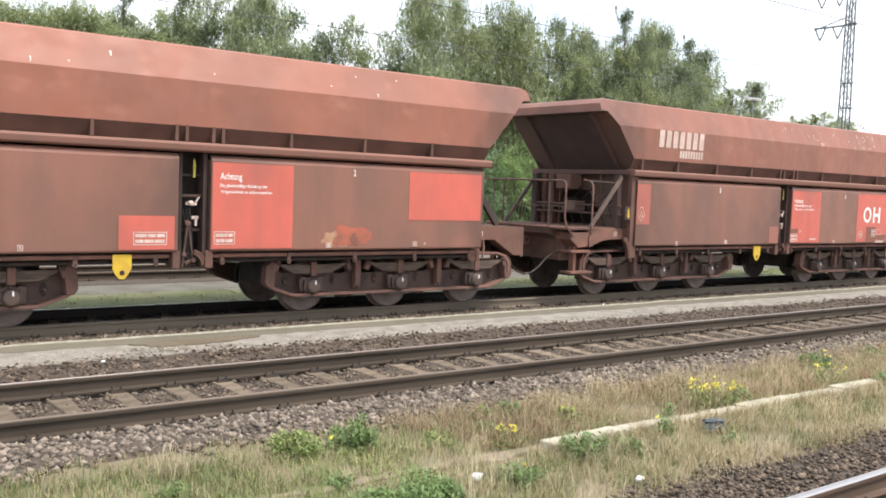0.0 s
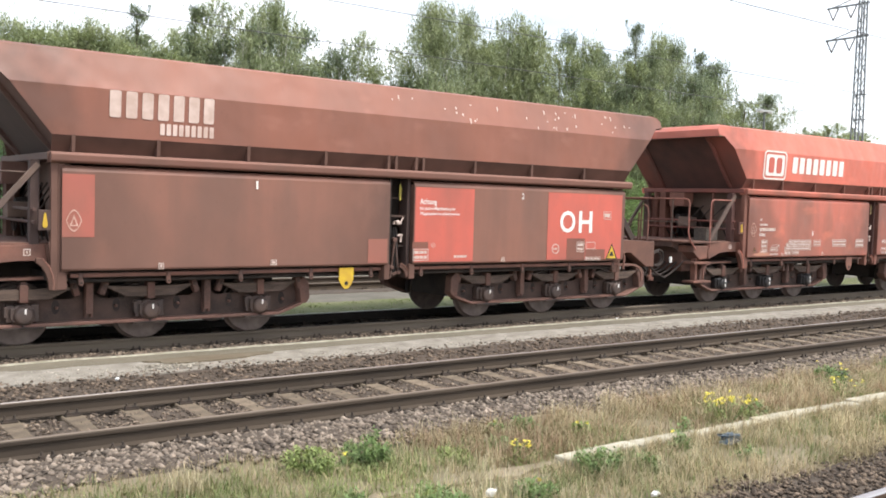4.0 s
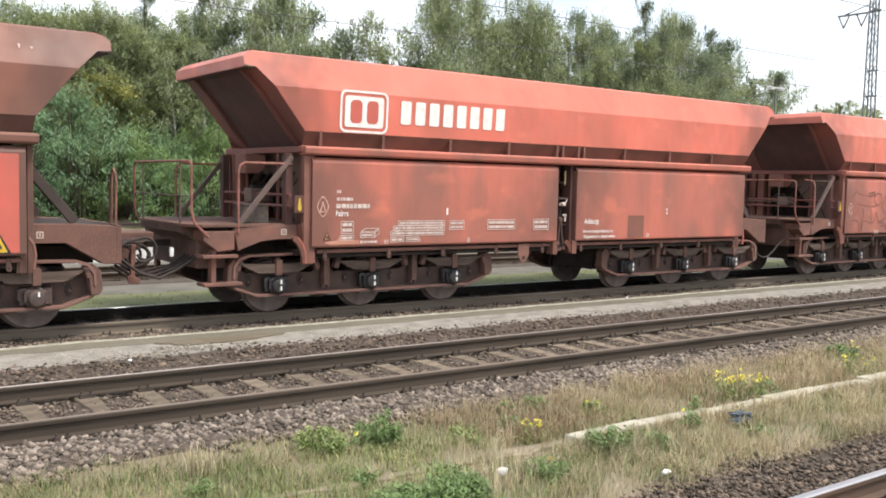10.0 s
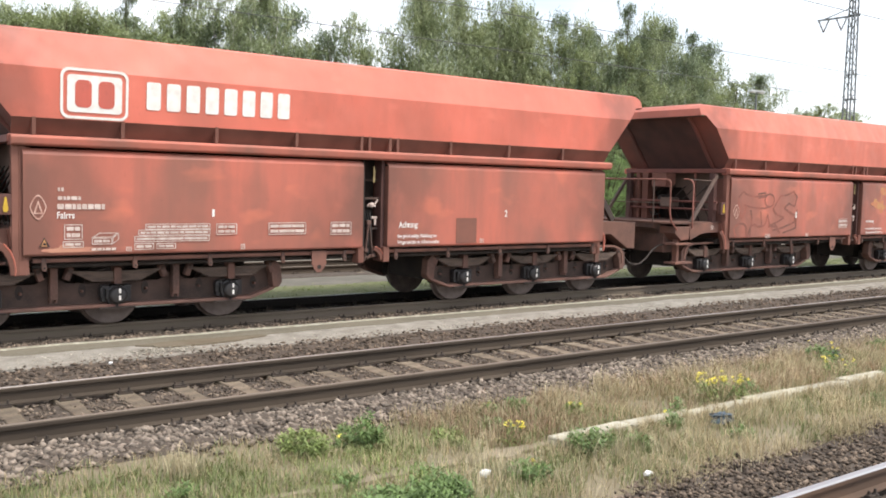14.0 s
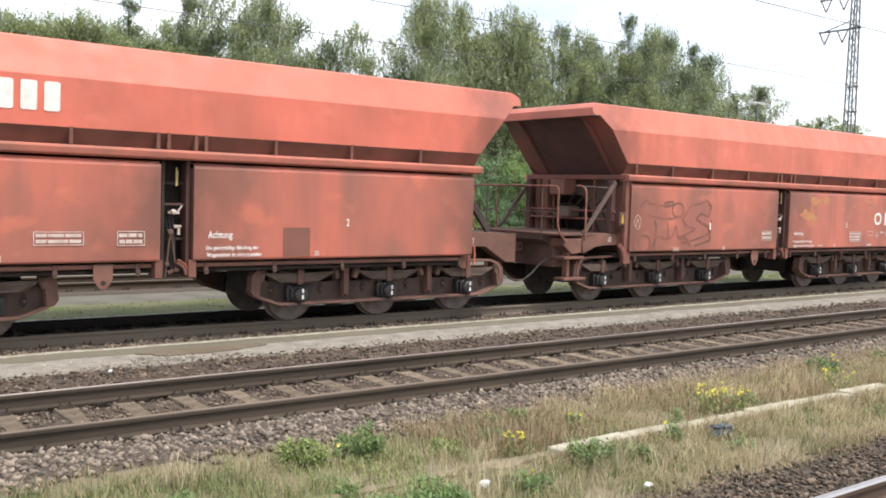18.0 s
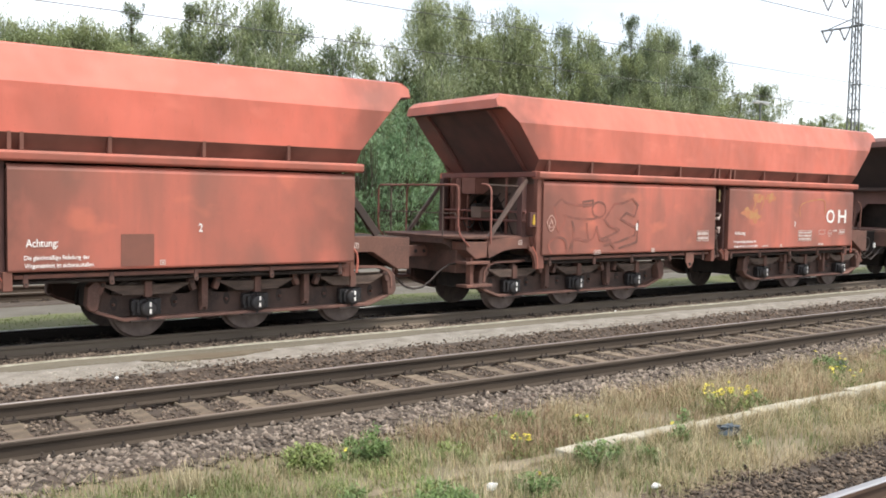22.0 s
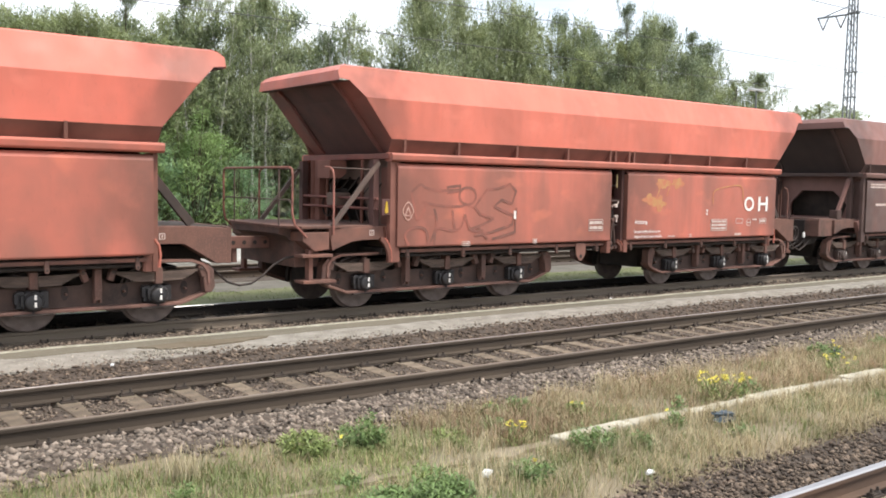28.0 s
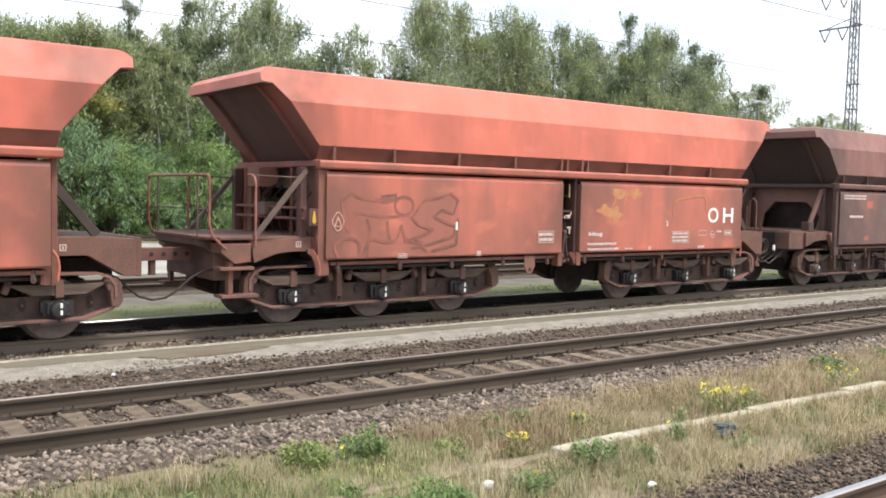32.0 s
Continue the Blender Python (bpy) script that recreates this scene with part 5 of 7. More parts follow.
def stroke(wagon, pts, w=0.046, mat="spray", soft=True):
    """A sprayed line: one mitred ribbon."""
    strokes.append(pts)
    if soft:
        # round the corners off with a smooth curve through the points
        q = [Vector(a) for a in pts]
        loop = pts[0] == pts[-1]
        m, pts = len(q), []
        for i in range(m - 1):
            a, b, c, d = (q[i - 1] if i else (q[-2] if loop else q[0])), q[i], q[i + 1], (q[i + 2] if i + 2 < m else (q[1] if loop else q[-1]))
            for k in range(4):
                t = k / 4
                pts.append(tuple(0.5 * (2 * b + (c - a) * t + (2 * a - 5 * b + 4 * c - d) * t * t + (3 * b - a - 3 * c + d) * t ** 3)))
        pts.append(tuple(q[-1]) if not loop else pts[0])
    lift = 0.0022 + 0.00025 * len(strokes)
    closed = pts[0] == pts[-1]
    p = [Vector(q) for q in (pts[:-1] if closed else pts)]
    n = len(p)
    left, right = [], []
    for i in range(n):
        a = p[i] - p[i - 1] if closed or i > 0 else p[1] - p[0]
        b = p[(i + 1) % n] - p[i] if closed or i < n - 1 else p[-1] - p[-2]
        a.normalize(), b.normalize()
        na, nb = Vector((-a.y, a.x)), Vector((-b.y, b.x))
        m = na + nb
        m = m.normalized() if m.length > 0.2 else na
        k = w / 2 / max(0.55, m.dot(na))
        left.append(p[i] + m * k)
        right.append(p[i] - m * k)
    verts = [(q.x, face_y(q.y) - lift, q.y) for q in left + right]
    faces = [(i, (i + 1) % n, n + (i + 1) % n, n + i) for i in range(n if closed else n - 1)]
    part("spray_stroke", Geo().add(verts, faces), M[mat], wagon, "grey-brown sprayed line" if mat == "spray" else "faded yellow sprayed shape")


specks(wagon_b, 5.2, 11.2, 34, 3)
specks(wagon_a, 2.0, 9.5, 9, 4)
emblem(wagon_c, 0.225, 0.436, 1.734, 2.027)
bars(wagon_c, 0.573, 0.66, 2.067, 2.147, 1, 2)
bars(wagon_c, 0.574, 0.88, 1.953, 2.034, 1, 5)
bars(wagon_c, 0.567, 1.193, 1.823, 1.94, 1, 8)
word(wagon_c, 0.563, 0.785, 1.723, 1.812, "Falrrs")
frame_mark(wagon_c, 0.652, 0.886, 1.444, 1.645, 2)
frame_mark(wagon_c, 0.634, 0.9, 1.337, 1.422, 1)
frame_mark(wagon_c, 1.008, 1.277, 1.372, 1.462, 1)
loop_band("marking_frame", [(1.008, 1.466), (1.277, 1.466), (1.366, 1.53), (1.105, 1.53)], [(1.045, 1.477), (1.272, 1.477), (1.33, 1.52), (1.11, 1.52)], M["grey_mark"], wagon_c, MARK_LIFT)
loop_band("marking_frame", [(1.281, 1.372), (1.366, 1.436), (1.366, 1.526), (1.281, 1.462)], [(1.291, 1.392), (1.356, 1.441), (1.356, 1.508), (1.291, 1.456)], M["grey_mark"], wagon_c, MARK_LIFT)
bars(wagon_c, 1.009, 1.341, 1.278, 1.337, 1, 5)
warning(wagon_c, 0.334, 0.471, 1.351, 1.473, "sign_faded")
frame_mark(wagon_c, 1.731, 2.68, 1.565, 1.647, 1, 9)
frame_mark(wagon_c, 1.635, 2.68, 1.482, 1.565, 1, 10)
frame_mark(wagon_c, 1.579, 2.67, 1.395, 1.478, 1, 3)
frame_mark(wagon_c, 1.579, 1.851, 1.289, 1.379, 1)
frame_mark(wagon_c, 1.889, 2.168, 1.292, 1.374, 1)
frame_mark(wagon_c, 1.465, 1.541, 1.272, 1.331)
frame_mark(wagon_c, 2.773, 3.096, 1.482, 1.645, 2, 3)
word(wagon_c, 2.707, 2.744, 1.743, 1.851, "1")
frame_mark(wagon_c, 3.608, 4.244, 1.471, 1.654, 2, 3)
frame_mark(wagon_c, 4.683, 5.062, 1.457, 1.66, 2, 3)
frame_mark(wagon_c, 3.158, 3.224, 1.261, 1.341)
word(wagon_c, 5.983, 6.378, 1.523, 1.661, "Achtung:")
word(wagon_c, 5.962, 6.782, 1.369, 1.446, "Die gleichm\u00e4\u00dfige Beladung der")
word(wagon_c, 5.965, 6.833, 1.266, 1.343, "Wageneinheit ist sicherzustellen")
word(wagon_c, 8.303, 8.362, 1.738, 1.857, "2")
patch(wagon_c, 7.199, 7.657, 1.248, 1.714, M["patch_brown"])
frame_mark(wagon_c, 7.739, 7.815, 1.276, 1.347)
emblem_plate(wagon_c, 0.61, 1.494, 3.044, 3.705)
name_bars(wagon_c, 1.704, 3.979, 3.221, 3.6, 8)
patch(wagon_a, 4.441, 5.232, 1.247, 1.744, M["patch_red"])
frame_mark(wagon_a, 4.644, 5.122, 1.334, 1.52, 2, 3)
frame_mark(wagon_a, 3.153, 3.224, 1.27, 1.347)
patch(wagon_a, 5.79, 7.101, 1.269, 2.56, M["patch_red"])
word(wagon_a, 5.902, 6.248, 2.26, 2.388, "Achtung")
word(wagon_a, 5.898, 6.659, 2.162, 2.226, "Die gleichm\u00e4\u00dfige Beladung der")
word(wagon_a, 5.908, 6.738, 2.075, 2.135, "Wageneinheit ist sicherzustellen")
frame_mark(wagon_a, 5.822, 6.149, 1.334, 1.526, 2, 3)
patch(wagon_a, 9.284, 10.848, 1.722, 2.554, M["patch_red"])
blob(wagon_a, 7.90, 1.41, 0.25, 0.14, M["patch_sand"], 3, "scraped sandy patch of bare paint")
blob(wagon_a, 8.17, 1.46, 0.33, 0.17, M["patch_rust"], 4, "scraped rusty red patch", 0.0016)
blob(wagon_a, 8.22, 1.40, 0.06, 0.11, M["patch_brown"], 5, "brown touched-up spot", 0.0032)
word(wagon_a, 8.175, 8.221, 2.419, 2.524, "2")
frame_mark(wagon_a, 7.699, 7.788, 1.269, 1.348)
frame_mark(wagon_a, 9.386, 9.471, 1.277, 1.36)
bars(wagon_a, 9.625, 9.66, 1.284, 1.369, 1, 1)
patch(wagon_b, 0.151, 0.565, 1.684, 2.521, M["patch_faded"])
patch(wagon_b, 4.88, 5.25, 1.27, 1.66, M["patch_rub"])
emblem(wagon_b, 0.198, 0.402, 1.78, 2.046)
frame_mark(wagon_b, 1.442, 1.519, 1.235, 1.324)
word(wagon_b, 2.895, 2.93, 2.405, 2.527, "1")
frame_mark(wagon_b, 3.153, 3.256, 1.264, 1.348)
name_bars(wagon_b, 0.713, 2.252, 3.308, 3.667, 7, "letter_faded")
name_bars(wagon_b, 1.429, 2.236, 3.108, 3.266, 9, "letter_faded")
patch(wagon_b, 8.813, 10.816, 1.224, 2.558, M["patch_red"])
patch_over(wagon_b, 9.318, 9.809, 1.24, 1.673, M["patch_brown"])
patch_over(wagon_b, 9.825, 10.36, 1.235, 1.461, M["patch_brown"])
word(wagon_b, 9.123, 9.525, 1.781, 2.199, "O")
word(wagon_b, 9.62, 9.982, 1.781, 2.199, "H")
frame_mark(wagon_b, 10.289, 10.505, 2.047, 2.203, 1, 2)
ring(wagon_b, 8.934, 9.123, 1.381, 1.571)
frame_mark(wagon_b, 9.582, 9.776, 1.411, 1.607, 2, 2)
frame_mark(wagon_b, 9.832, 10.089, 1.463, 1.604)
frame_mark(wagon_b, 9.821, 10.236, 1.245, 1.312, 1, 5)
warning(wagon_b, 10.383, 10.72, 1.259, 1.575)
word(wagon_b, 8.149, 8.203, 2.391, 2.5, "2")
bars(wagon_b, 6.627, 6.917, 1.324, 1.389, 1, 4)
frame_mark(wagon_b, 7.699, 7.779, 1.255, 1.327)
patch(wagon_b, 5.79, 7.046, 1.228, 2.55, M["patch_red"])
word(wagon_b, 5.882, 6.226, 2.218, 2.345, "Achtung")
word(wagon_b, 5.882, 6.632, 2.141, 2.205, "Die gleichm\u00e4\u00dfige Beladung der")
word(wagon_b, 5.881, 6.726, 2.054, 2.117, "Wageneinheit ist sicherzustellen")
frame_mark(wagon_b, 5.762, 6.08, 1.296, 1.493, 2, 3)
patch_over(wagon_b, 5.747, 6.072, 1.501, 1.611, M["patch_brown"])
ring(wagon_b, 6.136, 6.218, 1.511, 1.599)
word(wagon_d, 9.678, 10.05, 1.815, 2.149, "O")
word(wagon_d, 10.21, 10.582, 1.815, 2.149, "H")
frame_mark(wagon_d, 4.661, 5.062, 1.44, 1.666, 2, 3)
word(wagon_d, 5.984, 6.373, 1.536, 1.644, "Achtung")
word(wagon_d, 5.973, 6.803, 1.364, 1.431, "Die gleichm\u00e4\u00dfige Beladung der")
word(wagon_d, 5.977, 6.869, 1.26, 1.329, "Wageneinheit ist sicherzustellen")
frame_mark(wagon_d, 8.483, 9.056, 1.384, 1.641, 3, 3)
frame_mark(wagon_d, 9.38, 9.643, 1.538, 1.651)
ring(wagon_d, 9.742, 9.986, 1.474, 1.641)
bars(wagon_d, 10.006, 10.191, 1.594, 1.655, 1, 2)
frame_mark(wagon_d, 10.281, 10.546, 1.53, 1.653, 1, 2)
word(wagon_d, 8.299, 8.366, 1.744, 1.86, "2")
blob(wagon_c, 0.74, 1.29, 0.30, 0.075, M["patch_worn"], 21, "pale worn patch at the flap's foot")
bars(wagon_d, 9.363, 9.602, 1.254, 1.337, 1, 2)
bars(wagon_d, 7.043, 7.282, 1.268, 1.316, 1, 3)
frame_mark(wagon_d, 7.758, 7.834, 1.256, 1.327)
emblem(wagon_d, 0.239, 0.474, 1.706, 1.993)
word(wagon_d, 2.712, 2.76, 1.692, 1.837, "1")
frame_mark(wagon_d, 1.509, 1.694, 1.227, 1.306, 1, 2)
frame_mark(wagon_d, 3.194, 3.294, 1.232, 1.316)
bars(wagon_e, 0.31, 1.39, 2.40, 2.54, 2, 4)
patch(wagon_e, 1.44, 1.74, 2.19, 2.38, M["patch_faded"])
bars(wagon_e, 0.604, 1.275, 1.922, 2.02, 1, 4)
patch(wagon_e, 1.332, 1.59, 1.349, 1.457, M["patch_faded"])
# the tag on the first flap: a barred letter, a ring, a snaking letter, and legs under them
stroke(wagon_d, [(0.42, 2.15), (0.6, 2.29), (0.73, 2.23), (1.06, 2.19), (1.45, 2.21)])
stroke(wagon_d, [(0.63, 1.99), (1.06, 1.93), (1.46, 1.92), (1.6, 1.97)])
stroke(wagon_d, [(0.42, 2.15), (0.48, 1.92), (0.55, 1.69), (0.69, 1.85), (0.71, 2.01)])
stroke(wagon_d, [(1.18, 2.25), (1.45, 2.28), (1.46, 2.19), (1.19, 2.16), (1.18, 2.25)], soft=False)
stroke(wagon_d, [(1.81, 2.1), (1.76, 2.0), (1.63, 1.95), (1.5, 1.99), (1.44, 2.1), (1.49, 2.21), (1.62, 2.25), (1.76, 2.21), (1.81, 2.1)])
stroke(wagon_d, [(0.9, 1.88), (0.96, 1.62), (0.8, 1.25)])
stroke(wagon_d, [(1.29, 1.85), (1.35, 1.52)], soft=False)
stroke(wagon_d, [(0.38, 1.26), (0.3, 1.43), (0.43, 1.55), (0.64, 1.56), (0.76, 1.46), (0.76, 1.25)])
stroke(wagon_d, [(0.91, 1.25), (0.94, 1.51), (1.1, 1.54), (1.24, 1.5), (1.47, 1.54), (1.57, 1.78)])
stroke(wagon_d, [(1.57, 1.78), (1.7, 1.52), (1.99, 1.49)])
stroke(wagon_d, [(1.9, 2.04), (2.06, 2.22), (2.31, 2.24), (2.6, 2.33), (2.75, 2.2), (2.66, 1.97)], soft=False)
stroke(wagon_d, [(2.66, 1.97), (2.41, 2.04), (2.23, 1.92)], soft=False)
stroke(wagon_d, [(2.23, 1.92), (2.71, 1.75), (2.67, 1.59), (2.19, 1.46), (1.78, 1.4)], soft=False)
stroke(wagon_d, [(1.64, 1.5), (2.0, 1.61), (2.23, 1.7)])
stroke(wagon_d, [(2.23, 1.7), (1.91, 1.79), (1.79, 1.91), (1.9, 2.04)], soft=False)
stroke(wagon_d, [(2.77, 1.9), (2.74, 1.45), (2.2, 1.33)], soft=False)
stroke(wagon_d, [(1.85, 1.57), (2.1, 1.33)], soft=False)
# faint yellow sprayed patches on the second flap
blob(wagon_d, 6.85, 2.40, 0.22, 0.10, M["patch_yellow"], 11, "faded yellow sprayed shape")
blob(wagon_d, 7.32, 2.41, 0.20, 0.10, M["patch_yellow"], 12, "faded yellow sprayed shape", 0.0016)
blob(wagon_d, 6.42, 2.06, 0.17, 0.10, M["patch_yellow"], 13, "faded yellow sprayed shape")
blob(wagon_d, 6.72, 1.99, 0.22, 0.13, M["patch_yellow"], 14, "faded yellow sprayed shape", 0.0016)
stroke(wagon_d, [(6.74, 2.34), (6.70, 2.2), (6.62, 2.08)], 0.035, "patch_yellow")
stroke(wagon_d, [(7.05, 2.34), (7.0, 2.22), (6.96, 2.14)], 0.03, "patch_yellow")
stroke(wagon_d, [(8.54, 1.97), (8.56, 2.25), (9.0, 2.36), (9.54, 2.38), (9.62, 2.07)], 0.035, "patch_yellow")


# ---- trees and shrubs ----
M["bark_birch"] = material("birch_bark", (0.50, 0.48, 0.44), (0.13, 0.12, 0.10), scale=3, rough=0.9, bump=0.3, stretch=(1, 1, 4), low=0.5, high=0.7)
M["bark"] = material("brown_bark", (0.11, 0.085, 0.06), (0.07, 0.055, 0.04), scale=5, rough=0.95, bump=0.4)
M["leaf_birch"] = leaf_material("birch_leaves", (0.315, 0.35, 0.185), (0.19, 0.23, 0.115))
M["leaf_dark"] = leaf_material("dark_leaves", (0.23, 0.275, 0.16), (0.145, 0.185, 0.108))
M["leaf_bright"] = leaf_material("bright_shrub_leaves", (0.26, 0.36, 0.14), (0.18, 0.275, 0.098))
M["leaf_blue"] = leaf_material("blue_green_shrub_leaves", (0.235, 0.345, 0.19), (0.17, 0.27, 0.145))
M["leaf_yellow"] = leaf_material("yellowing_leaves", (0.42, 0.385, 0.11), (0.29, 0.30, 0.095))


def leaf_cloud(rng, clusters, per, size, droop, spread, slim=0.36):
    """Small pointed leaf sprays thrown round each cluster's centre; droop hangs them down."""
    verts, faces = [], []
    for c, r in clusters:
        for _ in range(int(per * (0.6 + 0.8 * rng.random()))):
            d = Vector((rng.gauss(0, 1), rng.gauss(0, 1), rng.gauss(0, 1)))
            d = d.normalized() * r * (rng.random() ** 0.5)
            p = Vector(c) + Vector((d.x * spread, d.y * spread, d.z - droop * r * rng.random()))
            a = rng.random() * 6.283
            u = Vector((math.cos(a), math.sin(a), -1.5 * droop - 0.3 * rng.random())).normalized() * size * (0.5 + rng.random())
            w = Vector((-math.sin(a), math.cos(a), rng.gauss(0, 0.4))).normalized() * size * slim * 0.5
            k = len(verts)
            verts += [p - u * 0.5 + w * 0.7, p - u * 0.3 - w, p + u * 0.5]
            faces.append((k, k + 1, k + 2))
    return verts, faces


def hanging_sprays(rng, clusters, strands, size, reach, slim):
    """Thin twigs that hang from each cluster, leaves strung along them: the weeping habit of a birch."""
    verts, faces = [], []
    for c, r in clusters:
        for _ in range(max(1, int(strands * (0.5 + rng.random())))):
            p = Vector(c) + Vector((rng.gauss(0, 0.5), rng.gauss(0, 0.5), rng.gauss(0, 0.45))) * r * 1.5
            long = reach * (0.35 + 1.1 * rng.random() ** 1.5)
            sway = Vector((rng.gauss(0, 0.22), rng.gauss(0, 0.22), 0))
            steps = max(3, int(long / 0.12))
            for k in range(steps):
                q = k / steps
                at = p + sway * long * q * (1 - 0.5 * q) + Vector((rng.gauss(0, 0.05), rng.gauss(0, 0.05), -long * q))
                a = rng.random() * 6.283
                u = Vector((0.5 * math.cos(a), 0.5 * math.sin(a), -0.4 - 0.7 * rng.random())).normalized() * size * (0.6 + 0.9 * rng.random()) * (1 - 0.3 * q)
                w = Vector((-math.sin(a), math.cos(a), rng.gauss(0, 0.5))).normalized() * size * slim
                j = len(verts)
                verts += [at - u * 0.5 + w * 0.5, at - u * 0.2 - w, at + u * 0.5]
                faces.append((j, j + 1, j + 2))
    return verts, faces


def make_tree(seed, h, width, leaf, bark, base, name="birch_tree", size=0.22, per=26, n=230, droop=0.8, label="birch tree with a drooping green crown", taper=2.6, slim=0.34, strands=0, reach=0.9, tuft=1.0):
    """A leaning tapered trunk, limbs, and a ragged crown of leaf sprays; taper: how blunt the top is."""
    rng = random.Random(seed)
    tree = new(name)
    g = Geo()
    lean = (rng.gauss(0, 0.03) * h, rng.gauss(0, 0.03) * h)

    def trunk(q):
        return Vector((lean[0] * q * q + 0.10 * math.sin(q * 7 + seed), lean[1] * q * q + 0.10 * math.cos(q * 6 + seed), h * q))
    r0 = (0.007 if base > 0.3 else 0.010) * h
    g.tube([trunk(k / 9) for k in range(10)], [r0 * (1 - 0.9 * k / 9) for k in range(10)], 7)
    # a few leading boughs give the crown its lobes
    lobes = [(rng.random() * 6.283, 0.35 + 0.55 * rng.random(), 0.6 + 0.5 * rng.random()) for _ in range(7)]
    clusters = []
    for i in range(max(26, n // 6)):
        # each bough carries its own clump of foliage, with gaps between the clumps
        q = base + (1.0 - base) * (rng.random() ** 0.85)
        full = min(1.0, (1.02 - q) * taper) ** 0.75 * min(1.0, 0.45 + (q - base) * 3.5)
        a = rng.random() * 6.283
        reach_out = width * full * (0.15 + 0.80 * math.sqrt(rng.random()))
        for la, lq, lr in lobes:
            near = math.cos(a - la) * 0.5 + 0.5
            reach_out *= 1 + 0.28 * lr * max(0, near - 0.6) * math.exp(-((q - lq) / 0.12) ** 2) * 2.5
        p0 = trunk(max(0.05, q - 0.10))
        p1 = trunk(q) + Vector((math.cos(a) * reach_out, math.sin(a) * reach_out, 0.25 * reach_out - 0.22 * droop * reach_out + rng.gauss(0, 0.15)))
        mid = (p0 + p1) / 2 + Vector((0, 0, 0.12 * reach_out))
        g.tube([p0, mid, p1], [r0 * 0.28 * (1.1 - q), r0 * 0.18 * (1.1 - q), 0.008], 4)
        wide = (0.30 + 0.22 * rng.random()) * (0.55 + 0.45 * full) * width / 2.6 * tuft
        for j in range(8):
            c = p1 + Vector((rng.gauss(0, wide), rng.gauss(0, wide), rng.gauss(0, 0.75 * wide)))
            clusters.append((c, 0.22 + 0.26 * rng.random()))
    for k in range(6):
        # thin leading shoots above the crown
        a = rng.random() * 6.283
        foot = trunk(0.86 + 0.1 * rng.random()) + Vector((math.cos(a), math.sin(a), 0)) * 0.35 * width * rng.random()
        tip = foot + Vector((rng.gauss(0, 0.22), rng.gauss(0, 0.22), 0.35 + 0.6 * rng.random()))
        g.tube([foot, (foot + tip) / 2 + Vector((0.05, 0, 0)), tip], [0.02, 0.014, 0.006], 4)
        clusters += [(foot + (tip - foot) * q, 0.10 + 0.12 * (1 - q)) for q in (0.3, 0.6, 0.85, 1.0)]
    part("trunk", g, bark, tree, smooth=True)
    v, f = leaf_cloud(rng, clusters, per, size, droop, 1.0, slim)
    if strands:
        v2, f2 = hanging_sprays(rng, clusters, strands, size * 1.3, reach, 0.17)
        k = len(v)
        v, f = v + v2, f + [(a + k, b + k, c + k) for a, b, c in f2]
    part("crown", raw_mesh("crown", v, f, leaf), None, tree)
    return tagged(tree, label, "tree")


def make_shrub(seed, h, width, leaf, name, label, size=0.25, per=40, n=70):
    rng = random.Random(seed)
    sh = new(name)
    g = Geo()
    clusters = []
    for i in range(n):
        a, q = rng.random() * 6.283, rng.random()
        t = math.asin(min(1, q ** 0.8))
        k = 0.78 + 0.30 * rng.random() + 0.16 * math.sin(3 * a + seed) + 0.12 * math.sin(5 * t + 2 * a)
        r, z = width * math.cos(t) * k, h * (0.08 + 0.92 * math.sin(t) * k)
        p = Vector((math.cos(a) * r, math.sin(a) * r, z))
        clusters.append((p, 0.28 + 0.35 * rng.random()))
        if i % 4 == 0:
            g.tube([(0.3 * p.x, 0.3 * p.y, 0), (0.6 * p.x, 0.6 * p.y, 0.5 * z), p], [0.035, 0.022, 0.008], 5)
    part("stem", g, M["bark"], sh)
    v, f = leaf_cloud(rng, clusters, per, size, 0.30, 1.0, 0.24)
    part("crown", raw_mesh("crown", v, f, leaf), None, sh)
    return tagged(sh, label, "shrub")


def plant(proto, x, y, turn, scale):
    m = Matrix.Translation((x, y, ground_height(x, y) - 0.1)) @ Matrix.Rotation(radians(turn), 4, "Z")
    ob = copy_thing(proto, m)
    ob.scale = (scale[0], scale[0], scale[1])
    return ob


